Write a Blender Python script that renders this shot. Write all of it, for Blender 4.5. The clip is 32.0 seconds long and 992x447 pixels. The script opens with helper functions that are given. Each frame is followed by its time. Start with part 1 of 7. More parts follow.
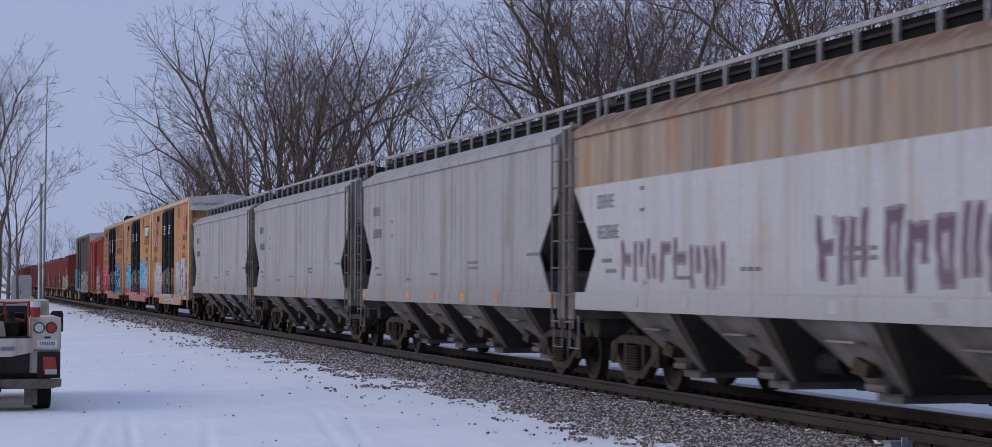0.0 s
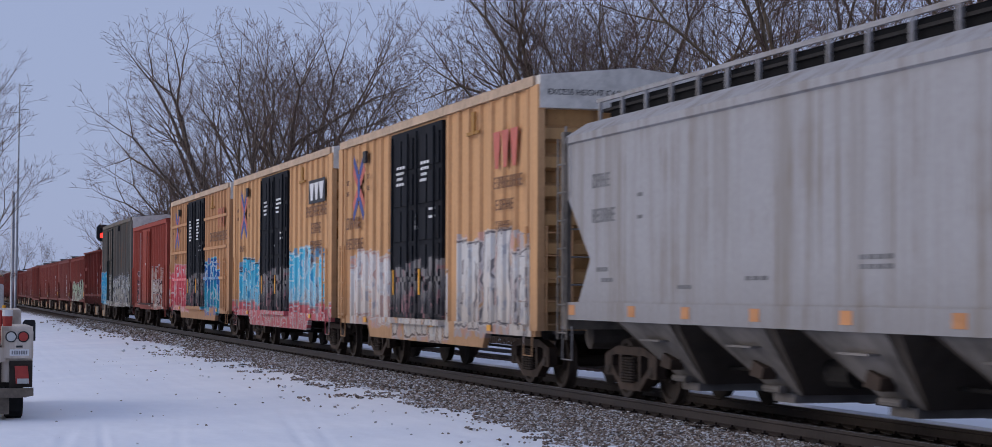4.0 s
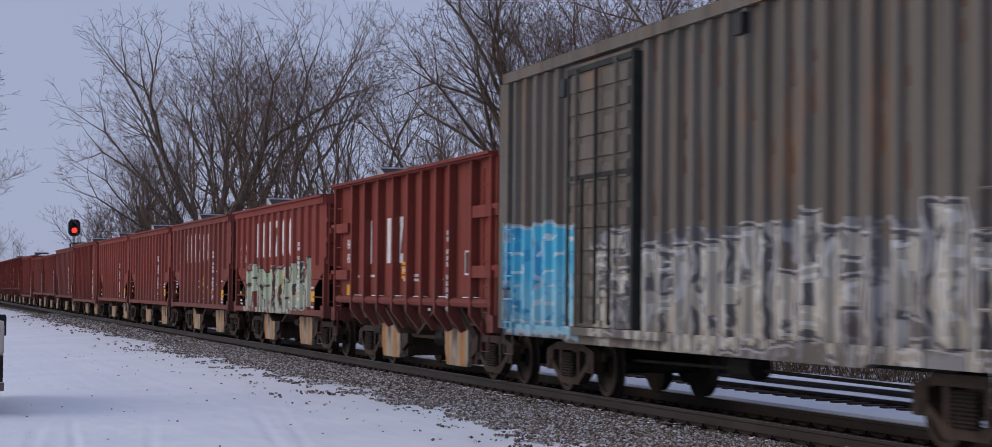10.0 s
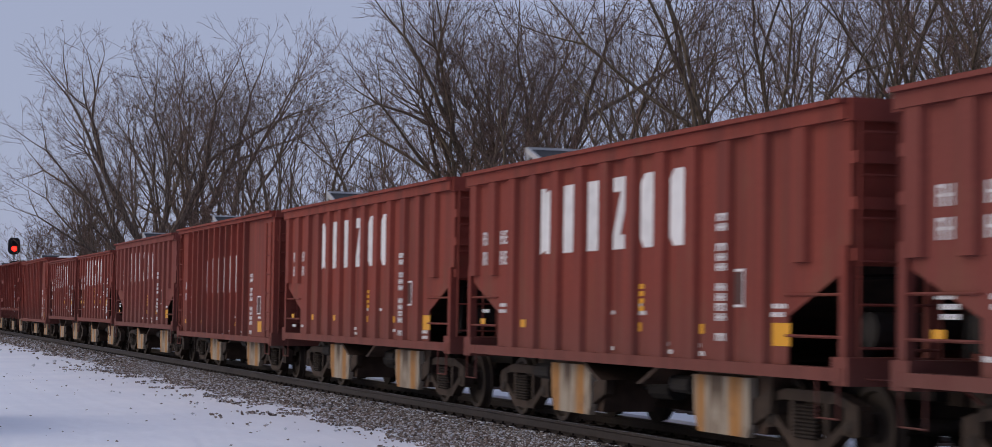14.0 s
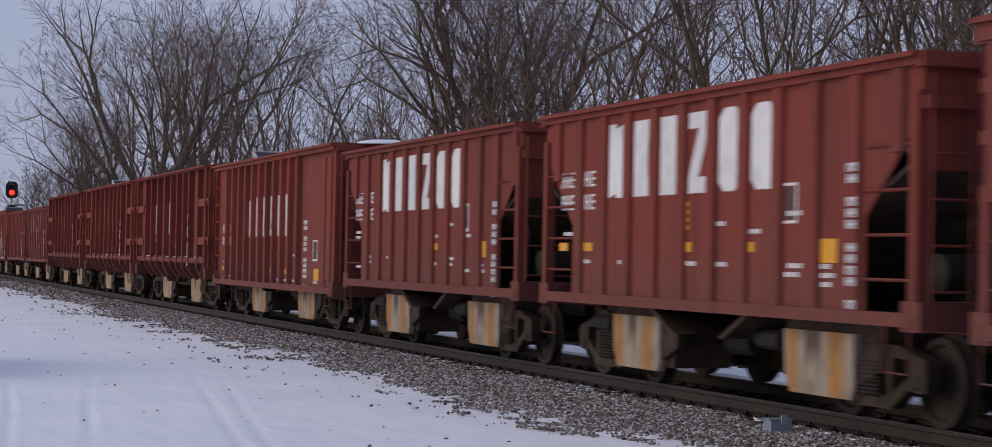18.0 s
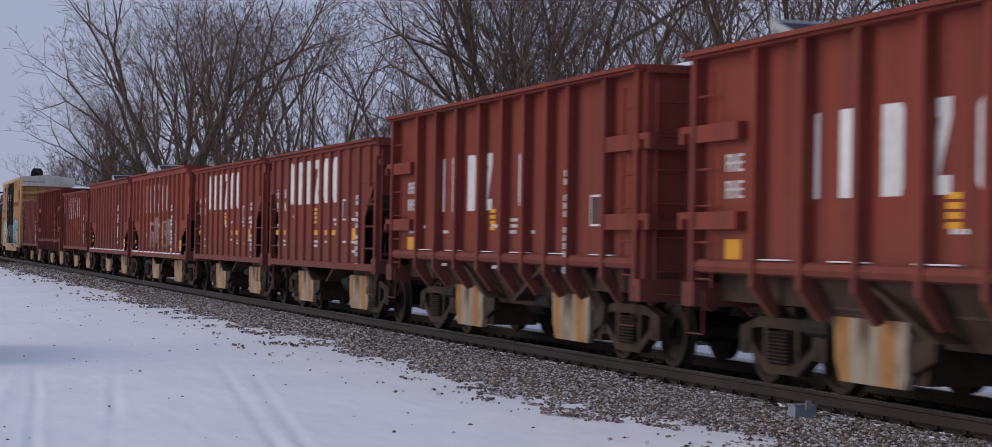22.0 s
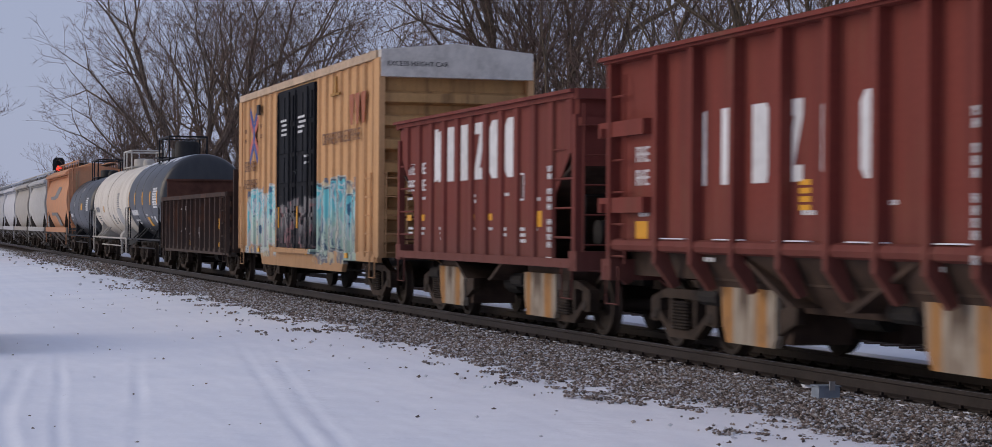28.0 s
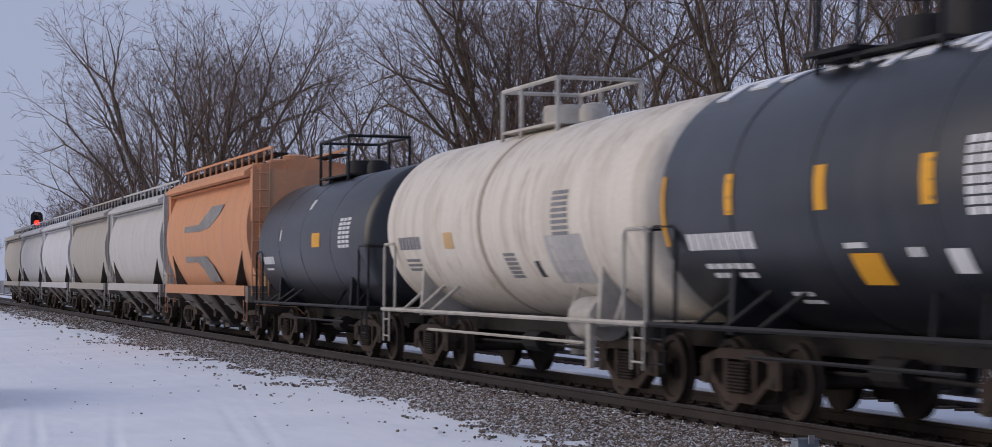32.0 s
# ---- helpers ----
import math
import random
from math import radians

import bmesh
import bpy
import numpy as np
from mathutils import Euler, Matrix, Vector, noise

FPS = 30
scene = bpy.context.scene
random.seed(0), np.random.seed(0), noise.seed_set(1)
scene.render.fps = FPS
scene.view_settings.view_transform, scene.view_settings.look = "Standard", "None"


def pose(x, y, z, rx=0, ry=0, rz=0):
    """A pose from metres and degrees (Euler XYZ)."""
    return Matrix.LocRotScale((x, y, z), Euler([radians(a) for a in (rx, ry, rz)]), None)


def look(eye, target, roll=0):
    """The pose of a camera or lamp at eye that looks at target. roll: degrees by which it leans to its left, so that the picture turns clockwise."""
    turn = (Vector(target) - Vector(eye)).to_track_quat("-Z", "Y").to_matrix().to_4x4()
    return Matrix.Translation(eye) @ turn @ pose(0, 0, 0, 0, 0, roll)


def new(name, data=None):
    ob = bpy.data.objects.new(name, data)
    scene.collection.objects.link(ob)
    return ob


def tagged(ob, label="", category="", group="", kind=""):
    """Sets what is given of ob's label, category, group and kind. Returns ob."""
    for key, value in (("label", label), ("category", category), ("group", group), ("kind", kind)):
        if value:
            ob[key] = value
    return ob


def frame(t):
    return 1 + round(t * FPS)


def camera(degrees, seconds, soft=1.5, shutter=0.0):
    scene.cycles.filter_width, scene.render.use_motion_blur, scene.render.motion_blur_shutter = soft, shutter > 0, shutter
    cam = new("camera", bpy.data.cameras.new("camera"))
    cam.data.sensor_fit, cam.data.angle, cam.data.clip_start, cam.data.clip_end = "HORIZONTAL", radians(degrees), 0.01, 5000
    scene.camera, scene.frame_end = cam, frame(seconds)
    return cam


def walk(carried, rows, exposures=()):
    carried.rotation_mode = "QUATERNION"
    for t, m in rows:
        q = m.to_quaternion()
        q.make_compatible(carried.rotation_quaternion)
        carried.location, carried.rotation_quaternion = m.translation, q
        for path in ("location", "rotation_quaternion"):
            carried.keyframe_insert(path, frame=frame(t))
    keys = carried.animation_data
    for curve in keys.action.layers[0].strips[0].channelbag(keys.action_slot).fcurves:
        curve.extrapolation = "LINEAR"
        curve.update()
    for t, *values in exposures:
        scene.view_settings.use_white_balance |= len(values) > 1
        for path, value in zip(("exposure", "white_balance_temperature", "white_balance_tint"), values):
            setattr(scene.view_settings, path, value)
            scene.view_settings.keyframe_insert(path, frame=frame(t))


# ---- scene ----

# ---- the camera: it stands beside the line and pans by hand ----
EYE = 1.54
LOOKS = [
    (0.0, -15.17, 1.70, -0.16),
    (0.5, -15.11, 1.68, -0.12),
    (1.0, -15.06, 1.68, -0.12),
    (1.5, -15.17, 1.72, -0.14),
    (2.0, -15.30, 1.78, -0.17),
    (2.5, -15.42, 1.80, -0.18),
    (4.5, -16.10, 2.05, -0.25),
    (5.0, -16.27, 2.12, -0.30),
    (5.5, -16.38, 2.13, -0.33),
    (6.0, -16.44, 2.11, -0.32),
    (6.5, -16.52, 2.08, -0.45),
    (7.0, -16.56, 2.00, -0.41),
    (7.5, -16.61, 1.92, -0.50),
    (8.0, -16.66, 1.83, -0.48),
    (8.5, -16.67, 1.67, -0.48),
    (9.0, -16.66, 1.65, -0.53),
    (9.5, -16.66, 1.72, -0.53),
    (10.0, -16.69, 1.90, -0.55),
    (10.5, -16.72, 2.22, -0.54),
    (11.0, -16.85, 2.52, -0.58),
    (11.5, -16.97, 2.62, -0.62),
    (12.0, -17.20, 2.77, -0.66),
    (12.5, -17.60, 2.95, -0.71),
    (13.0, -17.97, 3.06, -0.86),
    (13.5, -18.20, 2.86, -0.88),
    (15.5, -18.42, 1.69, -0.96),
    (16.0, -18.43, 1.56, -0.95),
    (16.5, -18.40, 1.36, -0.93),
    (17.0, -18.39, 1.22, -1.07),
    (17.5, -18.38, 1.09, -1.05),
    (18.0, -18.39, 0.99, -1.11),
    (18.5, -18.42, 0.93, -1.12),
    (19.0, -18.43, 0.86, -1.08),
    (19.5, -18.38, 0.80, -1.07),
    (20.0, -18.29, 0.68, -1.05),
    (20.5, -18.15, 0.62, -1.02),
    (21.0, -18.02, 0.59, -1.02),
    (21.5, -17.86, 0.59, -1.04),
    (22.0, -17.71, 0.58, -1.03),
    (22.5, -17.54, 0.53, -1.00),
    (23.0, -17.38, 0.44, -0.99),
    (23.5, -17.26, 0.35, -0.91),
    (24.0, -17.12, 0.25, -0.76),
    (24.5, -17.03, 0.13, -0.68),
    (25.0, -16.94, 0.06, -0.58),
    (25.5, -16.93, 0.05, -0.56),
    (26.0, -16.93, 0.06, -0.49),
    (26.5, -16.93, 0.04, -0.44),
    (28.5, -17.16, 0.22, -0.38),
    (29.0, -17.20, 0.34, -0.33),
    (29.5, -17.27, 0.56, -0.31),
    (30.0, -17.33, 1.21, -0.28),
    (30.5, -17.41, 1.42, -0.27),
    (31.0, -17.51, 1.60, -0.33),
    (31.5, -17.64, 1.65, -0.35),
    (32.0, -17.70, 1.65, -0.32),
]
cam = camera(27.53, 32.0, soft=0.65, shutter=0.35)
walk(cam, [(t, pose(0, 0, EYE, 90 + p, r, yaw)) for t, yaw, p, r in LOOKS],
     [(0.0, 0.0, 6200, 10), (6.0, 0.0, 6220, 10), (9.0, 0.0, 6450, 10), (12.0, 0.0, 6800, 10), (26.0, 0.0, 6820, 10), (32.0, 0.0, 6780, 10)])

# ---- world and light: an even winter overcast at dusk ----
world = bpy.data.worlds.new("overcast")
scene.world = world
world.use_nodes = True
wn, wl = world.node_tree.nodes, world.node_tree.links
wn.clear()
w_out = wn.new("ShaderNodeOutputWorld")
w_mix = wn.new("ShaderNodeMixShader")
w_mix.inputs[0].default_value = 0.85
w_sky = wn.new("ShaderNodeTexSky")
w_sky.sky_type, w_sky.sun_disc = "NISHITA", False
w_sky.sun_elevation, w_sky.sun_rotation = radians(19), radians(292)
w_bg = wn.new("ShaderNodeBackground")
w_bg.inputs[1].default_value = 0.06
wl.new(w_sky.outputs[0], w_bg.inputs[0])
w_cloud = wn.new("ShaderNodeBackground")
w_cloud.inputs[0].default_value = (0.378, 0.435, 0.642, 1)
w_cloud.inputs[1].default_value = 1.0
wl.new(w_bg.outputs[0], w_mix.inputs[1])
wl.new(w_cloud.outputs[0], w_mix.inputs[2])
wl.new(w_mix.outputs[0], w_out.inputs[0])
sun = new("sun", bpy.data.lights.new("sun", "SUN"))
sun.data.energy, sun.data.angle, sun.data.color = 1.25, radians(50), (1.0, 0.86, 0.70)
sun.matrix_world = look((-60, 24, 22), (0, 0, 0))

# ---- the line: a very slight bend far off ----
TRACK = 10.87


def line_x(y):
    return TRACK + 0.00003 * max(0.0, y - 40.0) ** 2


def line_pose(y, dx=0.0, z=0.0):
    turn = -math.degrees(math.atan(0.00006 * max(0.0, y - 40.0)))
    return pose(line_x(y) + dx, y, z, 0, 0, turn)


def run(t):
    """How far the train has gone by t seconds."""
    return 12.657 * t + 0.042 * t * t - 0.000445 * t ** 3


# ---- meshes ----
class M:
    """A mesh in the making."""

    def __init__(self):
        self.v, self.f = [], []

    def add(self, verts, faces):
        n = len(self.v)
        self.v += [tuple(p) for p in verts]
        self.f += [tuple(n + i for i in face) for face in faces]
        return self

    def box(self, x0, x1, y0, y1, z0, z1):
        return self.add([(x, y, z) for x in (x0, x1) for y in (y0, y1) for z in (z0, z1)],
                        [(0, 1, 3, 2), (4, 6, 7, 5), (0, 4, 5, 1), (2, 3, 7, 6), (0, 2, 6, 4), (1, 5, 7, 3)])

    def slab(self, outline, a, b, axis="x"):
        """An outline drawn out from a to b along an axis: (y, z), (x, z) or (x, y) points."""
        put = {"x": lambda p, q: (q, p[0], p[1]), "y": lambda p, q: (p[0], q, p[1]), "z": lambda p, q: (p[0], p[1], q)}[axis]
        n = len(outline)
        return self.add([put(p, a) for p in outline] + [put(p, b) for p in outline],
                        [tuple(range(n))[::-1], tuple(range(n, 2 * n))] + [(i, (i + 1) % n, n + (i + 1) % n, n + i) for i in range(n)])

    def tube(self, points, r, n=6, r2=None, cap=True):
        """A round bar along points, tapering to r2."""
        pts = [Vector(p) for p in points]
        rings = []
        for i, p in enumerate(pts):
            d = (pts[min(i + 1, len(pts) - 1)] - pts[max(i - 1, 0)]).normalized()
            side = d.cross(Vector((0, 0, 1)) if abs(d.z) < 0.95 else Vector((1, 0, 0))).normalized()
            up = side.cross(d)
            rad = r if r2 is None else r + (r2 - r) * i / max(1, len(pts) - 1)
            rings.append([p + (side * math.cos(math.tau * k / n) + up * math.sin(math.tau * k / n)) * rad for k in range(n)])
        verts = [q for ring in rings for q in ring]
        faces = [(i * n + k, i * n + (k + 1) % n, (i + 1) * n + (k + 1) % n, (i + 1) * n + k) for i in range(len(pts) - 1) for k in range(n)]
        if cap:
            faces += [tuple(range(n))[::-1], tuple((len(pts) - 1) * n + k for k in range(n))]
        return self.add(verts, faces)

    def lathe(self, profile, n=24, axis="x", centre=(0, 0, 0), closed=False):
        """A profile of (along, radius) turned about an axis."""
        verts, faces, c = [], [], centre
        for a, r in profile:
            for k in range(n):
                u, w = r * math.cos(math.tau * k / n), r * math.sin(math.tau * k / n)
                verts.append({"x": (c[0] + a, c[1] + u, c[2] + w), "y": (c[0] + u, c[1] + a, c[2] + w), "z": (c[0] + u, c[1] + w, c[2] + a)}[axis])
        m = len(profile)
        faces += [(i * n + k, i * n + (k + 1) % n, (i + 1) * n + (k + 1) % n, (i + 1) * n + k) for i in range(m - 1) for k in range(n)]
        if not closed:
            faces += [tuple(range(n))[::-1], tuple((m - 1) * n + k for k in range(n))]
        return self.add(verts, faces)

    def mesh(self, name, smooth=False):
        me = bpy.data.meshes.new(name)
        me.from_pydata(self.v, [], self.f)
        bm = bmesh.new()
        bm.from_mesh(me)
        bmesh.ops.recalc_face_normals(bm, faces=bm.faces)
        bm.to_mesh(me)
        bm.free()
        if smooth:
            me.shade_smooth()
            me.set_sharp_from_angle(angle=radians(38))
        return me


def part(name, m, material, parent, label="", smooth=False, kind=""):
    """One mesh object under a thing or a part, in its thing's space."""
    ob = new(name, m.mesh(name, smooth) if isinstance(m, M) else m)
    if material is not None and not ob.data.materials:
        ob.data.materials.append(material)
    ob.parent = parent
    return tagged(ob, label, kind=kind)


def thing(name, label, category, group="", kind="", at=None):
    ob = new(name)
    ob.empty_display_size = 0.5
    if at is not None:
        ob.matrix_basis = at
    return tagged(ob, label, category, group, kind)


def solid(name, m, material, label, category, group="", kind="", smooth=False, at=None):
    ob = new(name, m.mesh(name, smooth))
    ob.data.materials.append(material)
    if at is not None:
        ob.matrix_basis = at
    return tagged(ob, label, category, group, kind)


# ---- materials ----
class Paint:
    """A node material in the making."""

    def __init__(self, name, rough=0.6, metal=0.0):
        self.mat = bpy.data.materials.new(name)
        self.mat.use_nodes = True
        self.n, self.l = self.mat.node_tree.nodes, self.mat.node_tree.links
        self.b = self.n["Principled BSDF"]
        self.b.inputs["Roughness"].default_value, self.b.inputs["Metallic"].default_value = rough, metal
        self.b.inputs["Specular IOR Level"].default_value = 0.22
        self.where = self.n.new("ShaderNodeTexCoord").outputs["Object"]

    def node(self, kind, **inputs):
        nd = self.n.new(kind)
        for key, value in inputs.items():
            self.put(nd.inputs[key.replace("_", " ")], value)
        return nd

    def put(self, socket, value):
        if isinstance(value, bpy.types.NodeSocket):
            self.l.new(value, socket)
        else:
            socket.default_value = value

    def stretched(self, sx, sy, sz, off=0.0):
        mp = self.n.new("ShaderNodeMapping")
        self.l.new(self.where, mp.inputs["Vector"])
        mp.inputs["Scale"].default_value = (sx, sy, sz)
        mp.inputs["Location"].default_value = (off, off * 0.7, off * 0.3)
        return mp.outputs[0]

    def noise(self, scale, detail=4, vector=None, rough=0.6):
        nd = self.node("ShaderNodeTexNoise", Scale=scale, Detail=detail, Roughness=rough, Vector=vector or self.where)
        return nd.outputs["Fac"]

    def ramp(self, fac, a, b, lo=(0, 0, 0, 1), hi=(1, 1, 1, 1)):
        nd = self.n.new("ShaderNodeValToRGB")
        nd.color_ramp.elements[0].position, nd.color_ramp.elements[1].position = a, b
        nd.color_ramp.elements[0].color, nd.color_ramp.elements[1].color = lo, hi
        self.l.new(fac, nd.inputs[0])
        return nd.outputs[0]

    def mix(self, fac, a, b, how="MIX"):
        nd = self.n.new("ShaderNodeMix")
        nd.data_type, nd.blend_type = "RGBA", how
        for i, value in ((0, fac), (6, a), (7, b)):
            if isinstance(value, bpy.types.NodeSocket):
                self.l.new(value, nd.inputs[i])
            else:
                nd.inputs[i].default_value = value if i == 0 else (*value[:3], 1)
        return nd.outputs[2]

    def math(self, how, a, b=0.0, c=None):
        nd = self.n.new("ShaderNodeMath")
        nd.operation = how
        self.put(nd.inputs[0], a), self.put(nd.inputs[1], b)
        if c is not None:
            self.put(nd.inputs[2], c)
        return nd.outputs[0]

    def axes(self):
        nd = self.node("ShaderNodeSeparateXYZ", Vector=self.where)
        return nd.outputs

    def bump(self, height, strength=0.3, distance=0.01):
        nd = self.node("ShaderNodeBump", Strength=strength, Distance=distance, Height=height)
        self.l.new(nd.outputs[0], self.b.inputs["Normal"])

    def done(self, colour):
        self.put(self.b.inputs["Base Color"], colour if isinstance(colour, bpy.types.NodeSocket) else (*colour[:3], 1))
        return self.mat


def plain(name, colour, rough=0.6, metal=0.0, vary=0.25, grain=9.0):
    """A paint or metal with grime at two scales."""
    p = Paint(name, rough, metal)
    a, b = p.noise(grain, 5), p.noise(0.9, 3)
    dark = [c * (1 - vary) for c in colour]
    light = [min(1, c * (1 + vary * 0.6)) for c in colour]
    c = p.mix(p.ramp(a, 0.35, 0.7), dark, colour)
    c = p.mix(p.ramp(b, 0.45, 0.75), c, light)
    p.bump(a, 0.15, 0.005)
    return p.done(c)


def sprayed(p, c, x, y, z, y0, y1, z0, z1, palette, line, cell, seed, wob, gap):
    """A row of sprayed block letters of no alphabet: fat crossed strokes with a fill of several colours, an outline and a pale rim."""
    wide = min(1.5, max(0.55, 2.1 * cell))
    tall = z1 - z0
    bend = p.math("MULTIPLY_ADD", p.noise(1.3, 2, p.stretched(0, 1, 1, seed)), 0.7, -0.35)
    bend2 = p.math("MULTIPLY_ADD", p.noise(2.3, 2, p.stretched(0, 1, 1, seed + 7)), 0.5, -0.25)
    yy = p.math("ADD", p.math("SUBTRACT", y1, y), p.math("MULTIPLY", bend, wide))
    slot = p.math("DIVIDE", yy, wide)
    index = p.math("FLOOR", slot)
    u = p.math("MULTIPLY", p.math("FRACT", slot), wide)

    def dice(n):
        nd = p.n.new("ShaderNodeTexWhiteNoise")
        nd.noise_dimensions = "1D"
        p.put(nd.inputs["W"], p.math("ADD", index, seed * 13.7 + n * 3.3))
        return nd.outputs["Value"]

    lift = p.math("MULTIPLY_ADD", dice(9), 0.24 * tall, -0.12 * tall)
    v = p.math("ADD", p.math("SUBTRACT", p.math("SUBTRACT", z, z0), lift), p.math("MULTIPLY", bend2, 0.3 * tall))

    def bar(cu, cv, eu, ev, n, share):
        """The distance to a straight stroke, far off when this letter lacks it."""
        d = p.math("MAXIMUM", p.math("SUBTRACT", p.math("ABSOLUTE", p.math("SUBTRACT", u, cu)), eu), p.math("SUBTRACT", p.math("ABSOLUTE", p.math("SUBTRACT", v, cv)), ev))
        return d if share >= 1 else p.math("ADD", d, p.math("MULTIPLY", p.math("GREATER_THAN", dice(n), share), 9.0))

    body = bar(wide * 0.27, tall * 0.5, 0.0, tall * 0.34, 0, 1.0)
    rare = 1.0 if gap < 0.9 else 0.45
    for *stroke, share in ((wide * 0.73, tall * 0.5, 0.0, tall * 0.34, 1, 0.55), (wide * 0.73, tall * 0.68, 0.0, tall * 0.16, 2, 0.6), (wide * 0.73, tall * 0.32, 0.0, tall * 0.16, 3, 0.6),
                   (wide * 0.5, tall * 0.82, wide * 0.24, 0.0, 4, 0.6), (wide * 0.5, tall * 0.5, wide * 0.24, 0.0, 5, 0.6), (wide * 0.5, tall * 0.18, wide * 0.24, 0.0, 6, 0.55)):
        body = p.math("MINIMUM", body, bar(*stroke, share * rare))
    ragged = p.math("MULTIPLY_ADD", p.noise(7.0, 4, p.stretched(0, 1, 0.6, seed)), 0.035, -0.0175)
    body = p.math("ADD", body, ragged)
    thick = (0.17 if gap < 0.9 else 0.10) * wide
    inside = p.math("MULTIPLY", p.math("MULTIPLY", p.math("GREATER_THAN", y, y0), p.math("LESS_THAN", y, y1)), p.math("LESS_THAN", x, -0.9))
    near = p.math("MULTIPLY", p.math("MULTIPLY", p.math("GREATER_THAN", p.math("ADD", z, p.math("MULTIPLY", bend2, 0.7)), z0), p.math("LESS_THAN", p.math("ADD", z, p.math("MULTIPLY", bend, 0.9)), z1)), inside)
    # behind the letters: a loose cloud of colour
    cloud = p.math("MULTIPLY", near, p.ramp(p.noise(2.4, 4, p.stretched(0, 1, 0.7, seed + 3)), 0.38 + 0.3 * gap, 0.42 + 0.3 * gap))
    haze = p.mix(p.ramp(p.noise(3.0, 3, p.stretched(0, 1, 1, seed + 5)), 0.45, 0.52), palette[-1], palette[-2])
    c = p.mix(p.math("MULTIPLY", cloud, 0.8), c, haze)
    rim = p.math("MULTIPLY", inside, p.math("LESS_THAN", body, thick + 0.07))
    c = p.mix(p.math("MULTIPLY", rim, 0.6 if gap < 0.3 else 0.0), c, p.mix(wob, [0.5 * v + 0.3 for v in palette[0]], (0.58, 0.56, 0.55)))
    edge = p.math("MULTIPLY", inside, p.math("LESS_THAN", body, thick + 0.04))
    c = p.mix(p.math("MULTIPLY", edge, 0.92), c, line)
    drip = p.noise(1.0, 3, p.stretched(0, 5.5, 1.3, seed + 1))
    blend = p.mix(p.ramp(p.math("ADD", p.math("DIVIDE", v, tall), p.math("MULTIPLY_ADD", drip, 0.9, -0.45)), 0.35, 0.62), palette[1], palette[0])
    blend = p.mix(p.ramp(p.noise(3.2, 3, p.stretched(0, 1.4, 0.8, seed + 2)), 0.56, 0.60), blend, palette[2 % len(palette)])
    shine = p.math("MULTIPLY", p.math("LESS_THAN", p.math("ABSOLUTE", p.math("ADD", body, -0.45 * thick)), 0.022), p.math("GREATER_THAN", p.noise(2.0, 2, p.stretched(0, 1, 1, seed + 4)), 0.5))
    blend = p.mix(p.math("MULTIPLY", shine, 0.8 if gap < 0.3 else 0.0), blend, (0.66, 0.68, 0.68))
    fill = p.math("MULTIPLY", inside, p.math("LESS_THAN", body, thick))
    return p.mix(p.math("MULTIPLY", fill, 0.93), c, blend)


